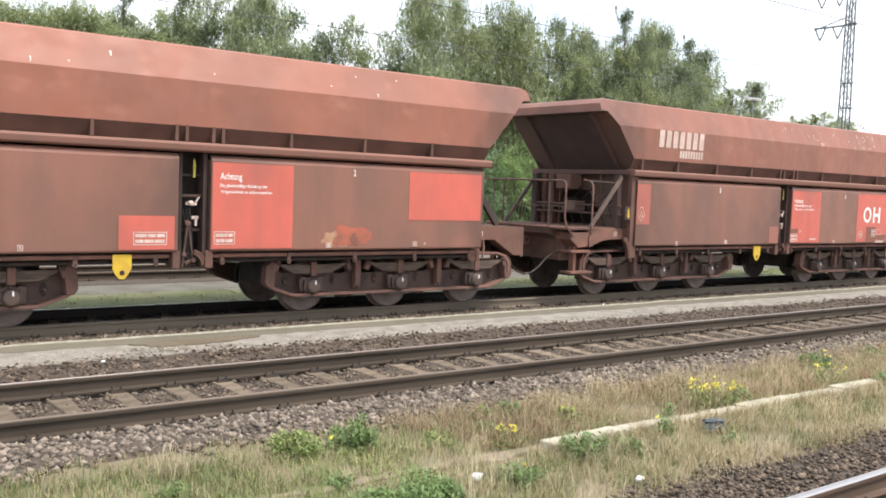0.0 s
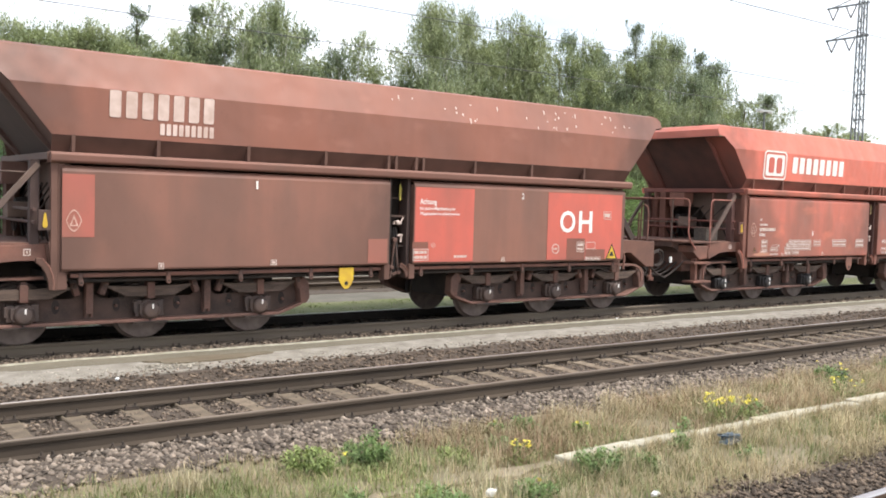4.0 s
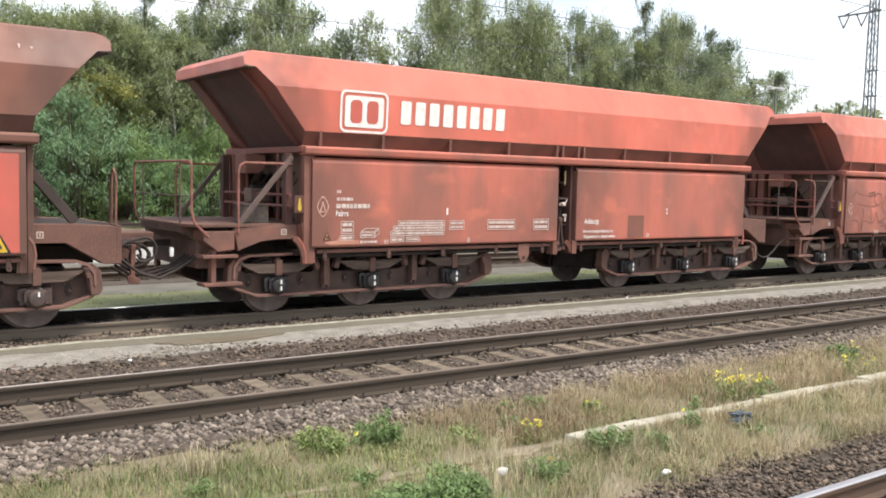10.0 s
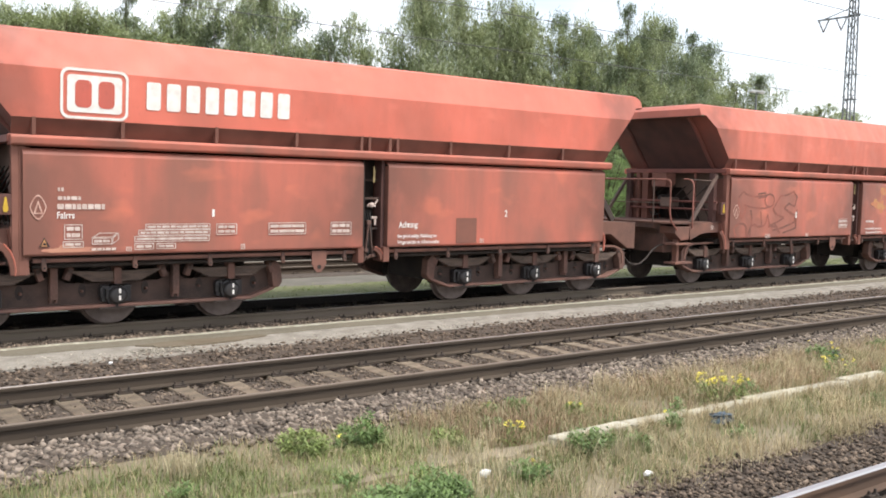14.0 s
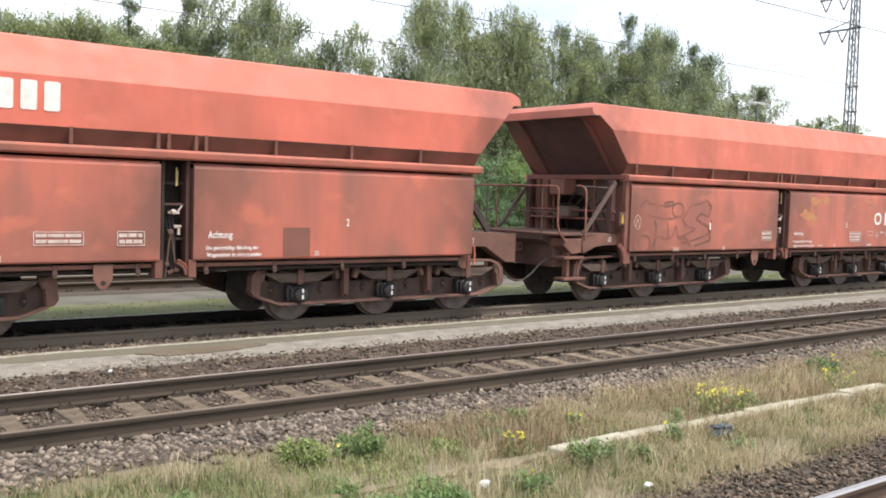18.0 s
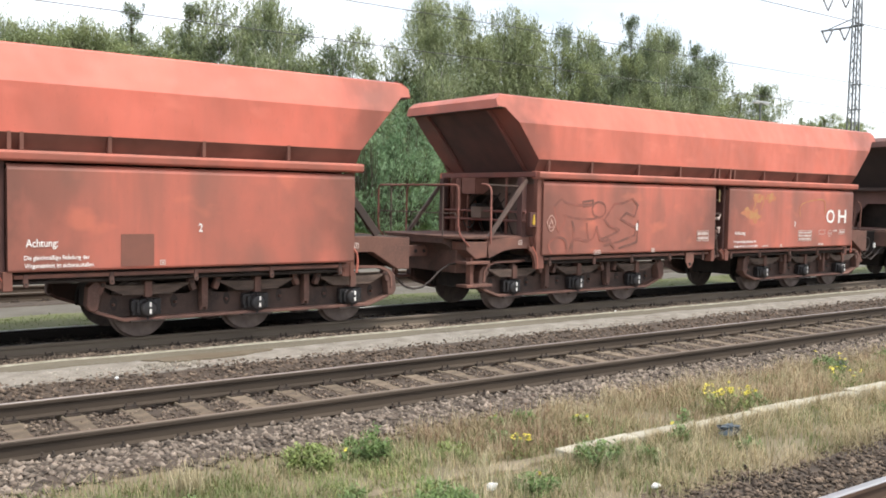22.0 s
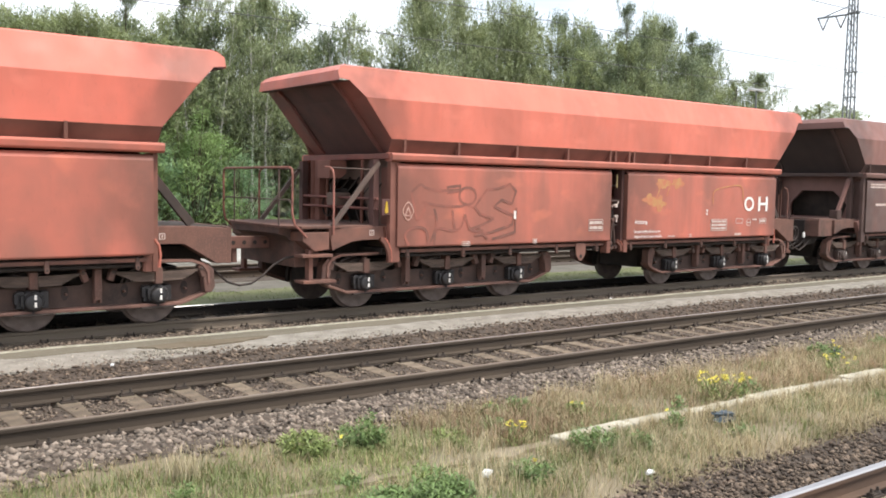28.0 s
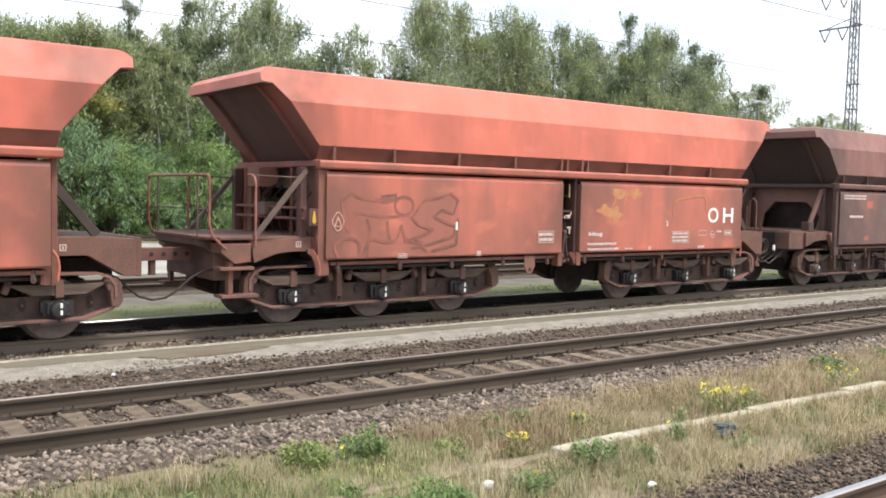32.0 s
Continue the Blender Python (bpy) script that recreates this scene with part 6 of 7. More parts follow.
def build_woods():
    rng = random.Random(5)
    protos = {
        "a": make_tree(11, 14, 2.9, M["leaf_birch"], M["bark_birch"], 0.10, n=330, per=9, size=0.19, strands=4, reach=1.0),
        "b": make_tree(12, 14, 3.3, M["leaf_birch"], M["bark_birch"], 0.16, n=340, per=8, size=0.19, droop=1.1, strands=5, reach=1.25),
        "c": make_tree(13, 14, 2.6, M["leaf_dark"], M["bark_birch"], 0.08, n=320, per=9, size=0.18, label="slender birch tree with dark green leaves", taper=2.0, strands=4, reach=1.1),
        "d": make_tree(14, 14, 3.2, M["leaf_mid"], M["bark"], 0.10, n=420, per=24, droop=0.55, size=0.18, slim=0.42, name="broadleaf_tree", label="broadleaf tree with a dense green crown", taper=3.4, strands=1, reach=0.6),
        "e": make_tree(15, 14, 1.9, M["leaf_dark"], M["bark"], 0.05, n=520, per=14, droop=0.5, size=0.18, name="conifer", label="narrow dark conifer with a pointed top", taper=1.05, tuft=0.55),
        "y": make_tree(16, 8, 1.9, M["leaf_yellow"], M["bark"], 0.15, n=200, per=16, droop=0.5, name="broadleaf_tree", label="small tree with yellowing leaves"),
    }
    protos["t"] = make_tree(17, 12, 1.5, M["leaf_birch"], M["bark_birch"], 0.42, n=150, per=11, droop=1.0, label="young birch with a bare white trunk")
    used = set()

    def put(kind, x, y, h, wide):
        p = protos[kind]
        base = {"y": 8.0, "t": 12.0}.get(kind, 14.0)
        h *= {"d": 0.93, "e": 1.0}.get(kind, 0.97)
        if kind in used:
            return plant(p, x, y, rng.random() * 360, (wide, h / base))
        used.add(kind)
        p.location = (x, y, ground_height(x, y) - 0.1)
        p.scale = (wide, wide, h / base)
        return p

    # the front of the wood: place along the line, height
    front = [("d", 7.6, 10.2), ("d", 9.5, 10.3), ("a", 11.2, 10.3), ("d", 12.1, 10.7), ("a", 13.1, 10.6), ("d", 13.9, 10.2), ("e", 15.2, 11.7), ("d", 16.2, 10.1), ("c", 17.0, 10.0), ("d", 17.7, 10.0), ("e", 18.7, 12.3),
             ("a", 20.3, 12.9), ("b", 22.9, 13.2), ("c", 24.4, 12.5), ("d", 26.1, 11.1), ("c", 26.9, 11.1), ("a", 27.9, 12.0), ("d", 29.2, 11.1), ("c", 30.8, 9.8), ("b", 32.4, 14.4), ("a", 34.2, 14.6), ("b", 36.6, 14.8),
             ("a", 39.0, 14.6), ("b", 41.8, 14.3), ("d", 43.6, 14.8), ("c", 45.4, 14.8), ("d", 46.2, 13.0), ("a", 47.4, 14.0), ("c", 49.0, 14.0), ("d", 50.4, 14.1), ("e", 51.6, 15.7), ("c", 53.2, 14.1), ("a", 54.6, 15.4),
             ("c", 56.1, 15.2), ("a", 57.2, 15.6), ("c", 58.5, 12.9), ("e", 59.7, 14.6), ("d", 61.0, 12.6), ("a", 62.5, 12.4), ("d", 64.0, 12.1), ("c", 67.2, 11.0), ("e", 68.1, 12.0), ("a", 70.1, 12.5), ("d", 74.9, 10.4),
             ("d", 76.7, 10.9), ("d", 80.5, 10.3), ("d", 84.0, 11.0)]
    for kind, x, h in front:
        slim = 1.15 if x > 60 else (0.92 if x > 44 else 1.0)
        put(kind, x, 47 + rng.gauss(0, 0.6), h, slim * rng.uniform(0.9, 1.15))
    # between the tallest, and behind
    for (k0, x0, h0), (k1, x1, h1) in zip(front, front[1:]):
        if x1 < 64 and x1 - x0 > 1.5:
            put(rng.choice("abcd"), (x0 + x1) / 2, 47.2 + rng.gauss(0, 0.5), min(h0, h1) * 0.9, rng.uniform(1.0, 1.25))
    for kind, x, h in front[::2]:
        if x < 64 and not 26 < x < 31:
            put(rng.choice("abcd"), x * 1.13 + rng.gauss(0, 1.0), 52 + rng.gauss(0, 1), h * 0.98, rng.uniform(1.3, 1.6))
            put(rng.choice("acd"), x * 1.04 + rng.gauss(0, 1.2), 49.5 + rng.gauss(0, 1), h * 0.75, rng.uniform(1.2, 1.5))
            put(rng.choice("acd"), x * 1.0 + rng.gauss(0, 1.5), 46.6 + rng.gauss(0, 0.4), h * rng.uniform(0.45, 0.62), rng.uniform(0.85, 1.1))
    put("y", 12.6, 43.9, 7.0, 1.0)
    for x, h in ((15.9, 8.5), (19.1, 11.0), (20.9, 12.0), (17.4, 9.0), (21.5, 11.5)):
        put("t", x, 44.3, h, 1.0)
    for k in range(11):
        put("dad"[k % 3], 8.4 + 1.15 * k, 49.8 + rng.gauss(0, 0.4), 10.6 + 0.3 * rng.random(), 1.0)
    put("d", 3.0, 47, 10.5, 1.2)
    put("d", 0.0, 48, 10.5, 1.2)
    shrubs = {
        "p": make_shrub(31, 4.6, 2.5, M["leaf_bright"], "shrub", "bright green leafy shrub at the wood's edge", n=200, per=42),
        "q": make_shrub(32, 4.6, 2.6, M["leaf_blue"], "shrub", "blue-green feathery shrub at the wood's edge", n=200, per=42),
        "r": make_shrub(33, 1.0, 1.3, M["leaf_bright"], "low_shrub", "low green bramble by the far siding", n=40, per=40),
    }
    seen = set()

    def put_shrub(kind, x, y, s, tall):
        p = shrubs[kind]
        if kind in seen:
            return plant(p, x, y, rng.random() * 360, (s, tall))
        seen.add(kind)
        p.location = (x, y, ground_height(x, y) - 0.1)
        p.scale = (s, s, tall)
    for kind, x, s, tall in (("q", 8.2, 1.1, 1.2), ("q", 10.8, 1.1, 1.25), ("p", 13.2, 1.0, 0.85), ("q", 14.6, 1.0, 0.9), ("p", 17.0, 1.1, 1.05), ("q", 18.8, 0.8, 0.7), ("q", 24.4, 0.8, 0.6), ("q", 26.5, 1.1, 1.35),
                             ("q", 29.0, 1.1, 1.45), ("p", 31.8, 1.0, 1.0), ("q", 34.5, 1.0, 0.9), ("p", 38.0, 1.0, 1.0), ("q", 41.5, 1.0, 1.0), ("p", 45.0, 1.0, 1.0), ("q", 5.2, 1.1, 1.1), ("p", 50, 1.0, 0.8)):
        put_shrub(kind, x, 42.4 + rng.gauss(0, 0.3), s, tall)
    for k in range(46):
        put_shrub("r", 2 + 1.05 * k + rng.gauss(0, 0.3), 41.3 + rng.gauss(0, 0.25), rng.uniform(0.6, 1.0), rng.uniform(0.3, 0.75))


M["leaf_mid"] = leaf_material("mid_green_leaves", (0.30, 0.335, 0.16), (0.185, 0.225, 0.10))
build_woods()


# ---- loose stones, the path, grass ----
def fast_mesh(name, verts, faces, mat):
    """A mesh from numpy arrays: verts n x 3, faces m x k."""
    me = bpy.data.meshes.new(name)
    n, k = len(faces), faces.shape[1]
    me.vertices.add(len(verts))
    me.vertices.foreach_set("co", verts.astype(np.float32).ravel())
    me.loops.add(n * k)
    me.loops.foreach_set("vertex_index", faces.astype(np.int32).ravel())
    me.polygons.add(n)
    me.polygons.foreach_set("loop_start", np.arange(0, n * k, k, dtype=np.int32))
    me.update(calc_edges=True)
    me.materials.append(mat)
    return me


GOLD = (1 + 5 ** 0.5) / 2
ICO_V = np.array([(-1, GOLD, 0), (1, GOLD, 0), (-1, -GOLD, 0), (1, -GOLD, 0), (0, -1, GOLD), (0, 1, GOLD), (0, -1, -GOLD), (0, 1, -GOLD), (GOLD, 0, -1), (GOLD, 0, 1), (-GOLD, 0, -1), (-GOLD, 0, 1)]) / 1.9
ICO_F = np.array([(0, 11, 5), (0, 5, 1), (0, 1, 7), (0, 7, 10), (0, 10, 11), (1, 5, 9), (5, 11, 4), (11, 10, 2), (10, 7, 6), (7, 1, 8), (3, 9, 4), (3, 4, 2), (3, 2, 6), (3, 6, 8), (3, 8, 9), (4, 9, 5), (2, 4, 11), (6, 2, 10), (8, 6, 7), (9, 8, 1)])


OCT_V = np.array([(1, 0, 0.1), (-1, 0, -0.1), (0.1, 1, 0), (-0.1, -1, 0), (0.25, 0.2, 0.95), (-0.2, -0.1, -0.95)])
OCT_F = np.array([(0, 2, 4), (2, 1, 4), (1, 3, 4), (3, 0, 4), (2, 0, 5), (1, 2, 5), (3, 1, 5), (0, 3, 5)])


def stones(name, label, mat, rng, x0, x1, y0, y1, count, size, z, skew=1.0, keep=None):
    """Angular stones strewn over a strip; skew > 1 gathers them towards x0, near the camera."""
    x = x0 + (x1 - x0) * rng.random(count) ** skew
    y = y0 + (y1 - y0) * rng.random(count)
    if keep is not None:
        ok = keep(x, y, rng)
        x, y = x[ok], y[ok]
    n = len(x)
    s = size[0] + (size[1] - size[0]) * rng.random(n) ** 1.6
    v = OCT_V[None] * (0.6 + 0.8 * rng.random((n, 6, 1)))
    v = v * (s[:, None, None] / 2) * np.stack([0.8 + 0.6 * rng.random(n), 0.8 + 0.6 * rng.random(n), 0.55 + 0.4 * rng.random(n)], 1)[:, None]
    a = rng.random(n) * 6.283
    c, sn = np.cos(a)[:, None], np.sin(a)[:, None]
    v = np.stack([v[..., 0] * c - v[..., 1] * sn, v[..., 0] * sn + v[..., 1] * c, v[..., 2]], 2)
    zz = z(x, y) if callable(z) else z
    v += np.stack([x, y, zz + s * (0.05 + 0.25 * rng.random(n))], 1)[:, None]
    f = (OCT_F[None] + 6 * np.arange(n)[:, None, None]).reshape(-1, 3)
    return tagged(new(name, fast_mesh(name, v.reshape(-1, 3), f, mat)), label, "stones", kind="stuff")


def sparse(edge_lo, edge_hi):
    """Thins the stones out towards a ragged edge between two lines."""
    def keep(x, y, rng):
        wob = 0.18 * np.sin(x * 1.7) + 0.12 * np.sin(x * 4.3 + 1) + 0.1 * np.sin(x * 9.1)
        q = np.clip((y + wob - edge_lo) / (edge_hi - edge_lo), 0, 1)
        return rng.random(len(x)) < q
    return keep


def off_sleepers(x, y, rng):
    """Leaves the sleepers of the middle track mostly bare; their edges stay ragged."""
    d = np.abs((x - 1.9394 + 0.2979) % 0.5958 - 0.2979)
    return (d > 0.075 + 0.05 * rng.random(len(x))) | (rng.random(len(x)) < 0.08)


def build_stones():
    rng = np.random.default_rng(7)
    stones("grey_ballast", "pale grey angular ballast stones on the shoulder", M["stone_light"], rng, -2, 55, 7.10, 8.24, 30000, (0.028, 0.085), -0.01, 1.8, sparse(7.10, 7.65))
    stones("brown_ballast", "brown ballast stones between the rails", M["stone_mid"], rng, -2, 60, 8.44, 9.74, 24000, (0.018, 0.055), -0.026, 1.8, off_sleepers)
    stones("sleeper_grit", "small brown grit lying on the sleepers", M["stone_mid"], rng, -2, 40, 8.50, 9.70, 1500, (0.010, 0.028), -0.006, 1.7)
    stones("far_ballast", "dark ballast stones beyond the rail", M["stone_dark"], rng, -2, 70, 9.93, 11.75, 24000, (0.026, 0.075), -0.004, 1.6, lambda x, y, r: r.random(len(x)) < np.clip((11.72 + 0.12 * np.sin(1.3 * x) + 0.08 * np.sin(4.1 * x) - y) / 0.45, 0.0, 1))
    stones("train_ballast", "brown ballast stones beside the train's rail", M["stone_mid"], rng, -2, 80, 12.84, 13.38, 16000, (0.020, 0.070), -0.004, 1.6)
    stones("bed_ballast", "ballast stones under the train, darkened for its shade", M["stone_shaded"], rng, -2, 60, 13.6, 16.1, 14000, (0.03, 0.085), -0.02, 1.5)
    stones("near_ballast", "dark brown ballast stones by the near rail", M["stone_dark"], rng, 2.5, 40, 3.72, 4.85, 25000, (0.020, 0.06), 0.006, 1.8, lambda x, y, r: r.random(len(x)) < np.clip((4.72 + 0.08 * np.sin(2.3 * x) + 0.05 * np.sin(5 * x) - y) / 0.40, 0, 1))
    stones("path_gravel", "small pale stones along the path", M["stone_light"], rng, -2, 60, 11.30, 12.0, 9000, (0.015, 0.05), -0.004, 1.6, lambda x, y, r: r.random(len(x)) < np.clip(1 - np.abs(y - 11.6 - 0.1 * np.sin(1.7 * x)) / 0.3, 0.05, 1))
    stones("gravel_pile", "spilled pale gravel beside the worn patch", M["stone_sand"], rng, 3.9, 4.75, 11.66, 12.05, 420, (0.010, 0.032), 0.012, 1.0)
    stones("path_grit", "fine pale grit trodden into the path", M["stone_sand"], rng, -2, 45, 11.55, 12.40, 9000, (0.008, 0.026), 0.004, 1.7)
    stones("yard_gravel", "pale gravel stones behind the siding", M["stone_white"], rng, -5, 14.2, 24.3, 36, 1600, (0.03, 0.12), -0.06, 1.2)


M["stone_mid"] = material("dusty_brown_ballast_stone", (0.20, 0.155, 0.115), (0.085, 0.064, 0.05), scale=5, rough=0.95, bump=0.3, per_piece=0.65)
M["stone_sand"] = material("pale_sandy_grit", (0.42, 0.385, 0.32), (0.25, 0.225, 0.18), scale=6, rough=0.95, bump=0.2, per_piece=0.4)
M["stone_white"] = material("white_gravel", (0.46, 0.445, 0.41), (0.30, 0.29, 0.26), scale=6, rough=0.95, bump=0.2, per_piece=0.3)
M["gravel_pale"] = material("trodden_pale_gravel", (0.315, 0.29, 0.25), (0.20, 0.18, 0.15), scale=3.5, rough=0.95, bump=1.0, fine=55, c3=(0.20, 0.18, 0.155))
M["path_slab"] = material("mossy_brown_concrete", (0.165, 0.143, 0.105), (0.12, 0.105, 0.076), scale=1.1, rough=0.95, bump=0.3, fine=30, c3=(0.21, 0.19, 0.15), stretch=(0.4, 1, 1))
M["path_brown"] = material("brown_stained_concrete", (0.125, 0.096, 0.062), (0.155, 0.128, 0.09), scale=3, rough=0.95, bump=0.3)
M["yard"] = material("white_yard_gravel", (0.36, 0.345, 0.31), (0.24, 0.23, 0.20), scale=0.9, rough=0.95, bump=0.6, fine=14, c3=(0.28, 0.27, 0.24))
M["turf"] = material("short_turf", (0.115, 0.13, 0.05), (0.155, 0.15, 0.08), scale=1.2, rough=0.95, bump=0.8, fine=30, c3=(0.09, 0.12, 0.04))
M["grey_dirt"] = material("grey_cinder_dirt", (0.145, 0.132, 0.108), (0.105, 0.095, 0.076), scale=1.5, rough=0.95, bump=0.7, fine=25)


def strip(name, y0, y1, z0, z1, x0, x1, mat, label, wobble=0.05, cat="path", seed=0.0):
    """A thin raised sheet along the tracks with uneven edges and real thickness."""
    n = 240
    verts = []
    for i in range(n + 1):
        x = x0 + (x1 - x0) * i / n
        a = y0 + wobble * noise.noise(Vector((x * 0.9, 3 + seed, 0))) + 0.5 * wobble * noise.noise(Vector((x * 4, 5 + seed, 0)))
        b = y1 + wobble * noise.noise(Vector((x * 0.8, 9 + seed, 0)))
        d = 0.012 * noise.noise(Vector((x * 1.1, seed, 7)))
        verts += [(x, a, z0 - 0.08), (x, a + 0.02, z0 + d), (x, (a + b) / 2, (z0 + z1) / 2 + d), (x, b - 0.02, z1 + d), (x, b, z1 - 0.08)]
    faces = [(5 * i + k, 5 * i + 5 + k, 5 * i + 6 + k, 5 * i + 1 + k) for i in range(n) for k in range(4)]
    faces += [(0, 1, 2, 3, 4), tuple(5 * n + k for k in (4, 3, 2, 1, 0))]
    return tagged(new(name, raw_mesh(name, verts, faces, mat)), label, cat, kind="structure")


def build_path():
    strip("path_gravel_edge", 11.50, 12.42, 0.0, 0.012, -10, 100, M["gravel_pale"], "pale trodden gravel edge of the service path", 0.10)
    strip("pavement", 12.36, 12.80, 0.022, 0.02, -10, 100, M["path_slab"], "brownish concrete service path beside the rails", 0.09, seed=4)
    strip("path_kerb", 12.765, 12.835, 0.040, 0.040, -10, 100, M["kerb"], "pale concrete rim of the service path", 0.012, "edging", seed=4)
    # dark strips paint the shade under and behind the train
    strip("oily_bed", 13.56, 14.90, -0.012, -0.012, -20, 110, M["ballast_shaded"], "ballast between the train's rails, darkened for the shade there", 0.01, "ballast", 12)
    strip("oily_shoulder", 15.06, 16.0, 0.012, 0.012, -20, 110, M["ballast_shaded"], "ballast behind the train's far rail, train's shade put into its colour", 0.08, "ballast", 13)
    wear = Geo()
    rng = random.Random(14)
    rim = []
    for k in range(40):
        a = 2 * math.pi * k / 40
        r = 1 + 0.10 * math.sin(3 * a + 1) + 0.08 * math.sin(5 * a) + 0.05 * rng.gauss(0, 1)
        rim.append((5.0 + 0.85 * r * math.cos(a), 12.20 + 0.20 * r * math.sin(a)))
    wear.prism(rim, "z", -0.04, 0.028)
    tagged(part("path_patch", wear, M["path_brown"]), "worn brown patch of old concrete", "path", kind="structure")
    strip("turf_strip", 16.25, 18.1, -0.02, -0.02, -20, 120, M["turf"], "short green grass strip behind the train", 0.25, "grass", 2)
    strip("cinder_strip", 18.0, 19.7, -0.025, -0.02, -20, 120, M["grey_dirt"], "grey cinder strip behind the train", 0.2, "ground", 5)
    strip("cinder_yard", 23.2, 37.3, 0.0, 0.09, -40, 160, M["grey_dirt"], "grey cinder ground between the sidings", 0.5, "ground", 9)
    strip("yard_gravel_sheet", 24.2, 36.5, 0.04, 0.13, -30, 14.2, M["yard"], "bright white gravel yard between the sidings", 0.5, "ground", 6)
    strip("forest_floor", 42.2, 75, 0.36, 0.40, -60, 200, M["turf"], "grassy ground under the trees", 0.6, "ground", 7)
    # weathered concrete edging in the grass
    kerb = new("edging")
    tagged(kerb, "weathered pale concrete edging half sunk in the grass", "edging")
    x = 5.70
    rng = random.Random(3)
    for k in range(6):
        ln = 0.96 + 0.03 * rng.random()
        g = Geo().box(0, ln - 0.012, -0.090, 0.092, -0.1, 0.058 + 0.012 * rng.random())
        p = part("edging_block", g, M["kerb"], kerb, bevel=0.018)
        p.location = (x, 5.855 + 0.009 * (x - 5.7) + 0.008 * rng.gauss(0, 1), -0.012 + 0.006 * rng.gauss(0, 1))
        p.rotation_euler = (0.05 * rng.gauss(0, 1), 0.010 * rng.gauss(0, 1), 0.009 + 0.010 * rng.gauss(0, 1))
        x += ln
    strip("dirt_trace", 5.84, 5.98, 0.004, 0.004, 2.2, 5.65, M["bare"], "bare sandy trace in the grass", 0.12, "ground", 3)


M["kerb"] = material("weathered_kerb_concrete", (0.46, 0.43, 0.345), (0.30, 0.275, 0.21), scale=5, rough=0.95, bump=0.4, fine=40, c3=(0.30, 0.28, 0.20), per_piece=-0.1)
M["bare"] = material("bare_sand", (0.235, 0.192, 0.132), (0.165, 0.138, 0.09), scale=3, rough=0.95, bump=0.5)


def blades(name, label, mat, rng, x, y, h, wide, lean=0.5, z=-0.02):
    """Bent grass blades, three faces each."""
    n = len(x)
    a = rng.random(n) * 6.283
    d = np.stack([np.cos(a), np.sin(a)], 1)
    s = np.stack([-d[:, 1], d[:, 0]], 1) * (wide * (0.6 + 0.8 * rng.random(n)))[:, None]
    l = (lean * rng.random(n) * h)[:, None]
    base = np.stack([x, y], 1)
    zz = np.full(n, z)
    rows = []
    for q, w in ((0.0, 1.0), (0.5, 0.8), (0.85, 0.45)):
        c = base + d * l * q * q
        hz = zz + h * q
        rows += [np.column_stack([c - s * w, hz]), np.column_stack([c + s * w, hz])]
    rows.append(np.column_stack([base + d * l, zz + h * (1 - 0.15 * lean)]))
    v = np.stack(rows, 1).reshape(-1, 3)
    f = np.array([(0, 1, 3), (0, 3, 2), (2, 3, 5), (2, 5, 4), (4, 5, 6)])
    faces = (f[None] + 7 * np.arange(n)[:, None, None]).reshape(-1, 3)
    return tagged(new(name, fast_mesh(name, v, faces, mat)), label, "grass", kind="stuff")


def clumpy(rng, n, x0, x1, y0, y1, clumps, spread, skew=1.5):
    cx = x0 + (x1 - x0) * rng.random(clumps) ** skew
    cy = y0 + (y1 - y0) * rng.random(clumps)
    k = rng.integers(0, clumps, n)
    r = spread * (0.4 + rng.random(clumps))[k]
    return cx[k] + rng.normal(0, 1, n) * r, cy[k] + rng.normal(0, 1, n) * r


M["grass_dry"] = leaf_material("dry_grass", (0.44, 0.36, 0.215), (0.30, 0.245, 0.14), 0.7, 0.2)
M["grass_rust"] = leaf_material("reddish_dry_grass", (0.36, 0.25, 0.155), (0.25, 0.165, 0.105), 0.7, 0.2)
M["grass_fresh"] = leaf_material("fresh_green_grass", (0.25, 0.30, 0.10), (0.17, 0.22, 0.07), 0.6, 0.25)
M["grass_green"] = leaf_material("green_grass", (0.20, 0.235, 0.09), (0.145, 0.18, 0.064), 0.6, 0.25)
M["grass_pale"] = leaf_material("bleached_grass", (0.58, 0.51, 0.34), (0.42, 0.36, 0.23), 0.7, 0.2)
M["weed"] = leaf_material("weed_leaves", (0.165, 0.24, 0.08), (0.11, 0.175, 0.056), 0.55, 0.25)
M["weed_bright"] = leaf_material("bright_weed_leaves", (0.25, 0.30, 0.10), (0.17, 0.22, 0.07), 0.55, 0.25)
M["petal"] = leaf_material("yellow_petals", (0.78, 0.68, 0.10), (0.68, 0.56, 0.06), 0.6, 0.2)


def bare(x, y):
    """True where grass may stand: not on the edging, and thin along the trodden trace and on bare spots."""
    edge = (np.abs(y - 5.87) < 0.12) & (x > 5.6) & (x < 11.6)
    trace = (np.abs(y - 5.91 - 0.05 * np.sin(3 * x)) < 0.06) & (x < 5.7)
    spots = np.sin(x * 2.1 + 1.3 * y) + np.sin(y * 4.7 - x * 0.8) + np.sin(x * 5.3 + 2.0)
    return ~edge & ~trace & ((spots > -1.6) | (np.sin(x * 61 + y * 47) > 0.4))


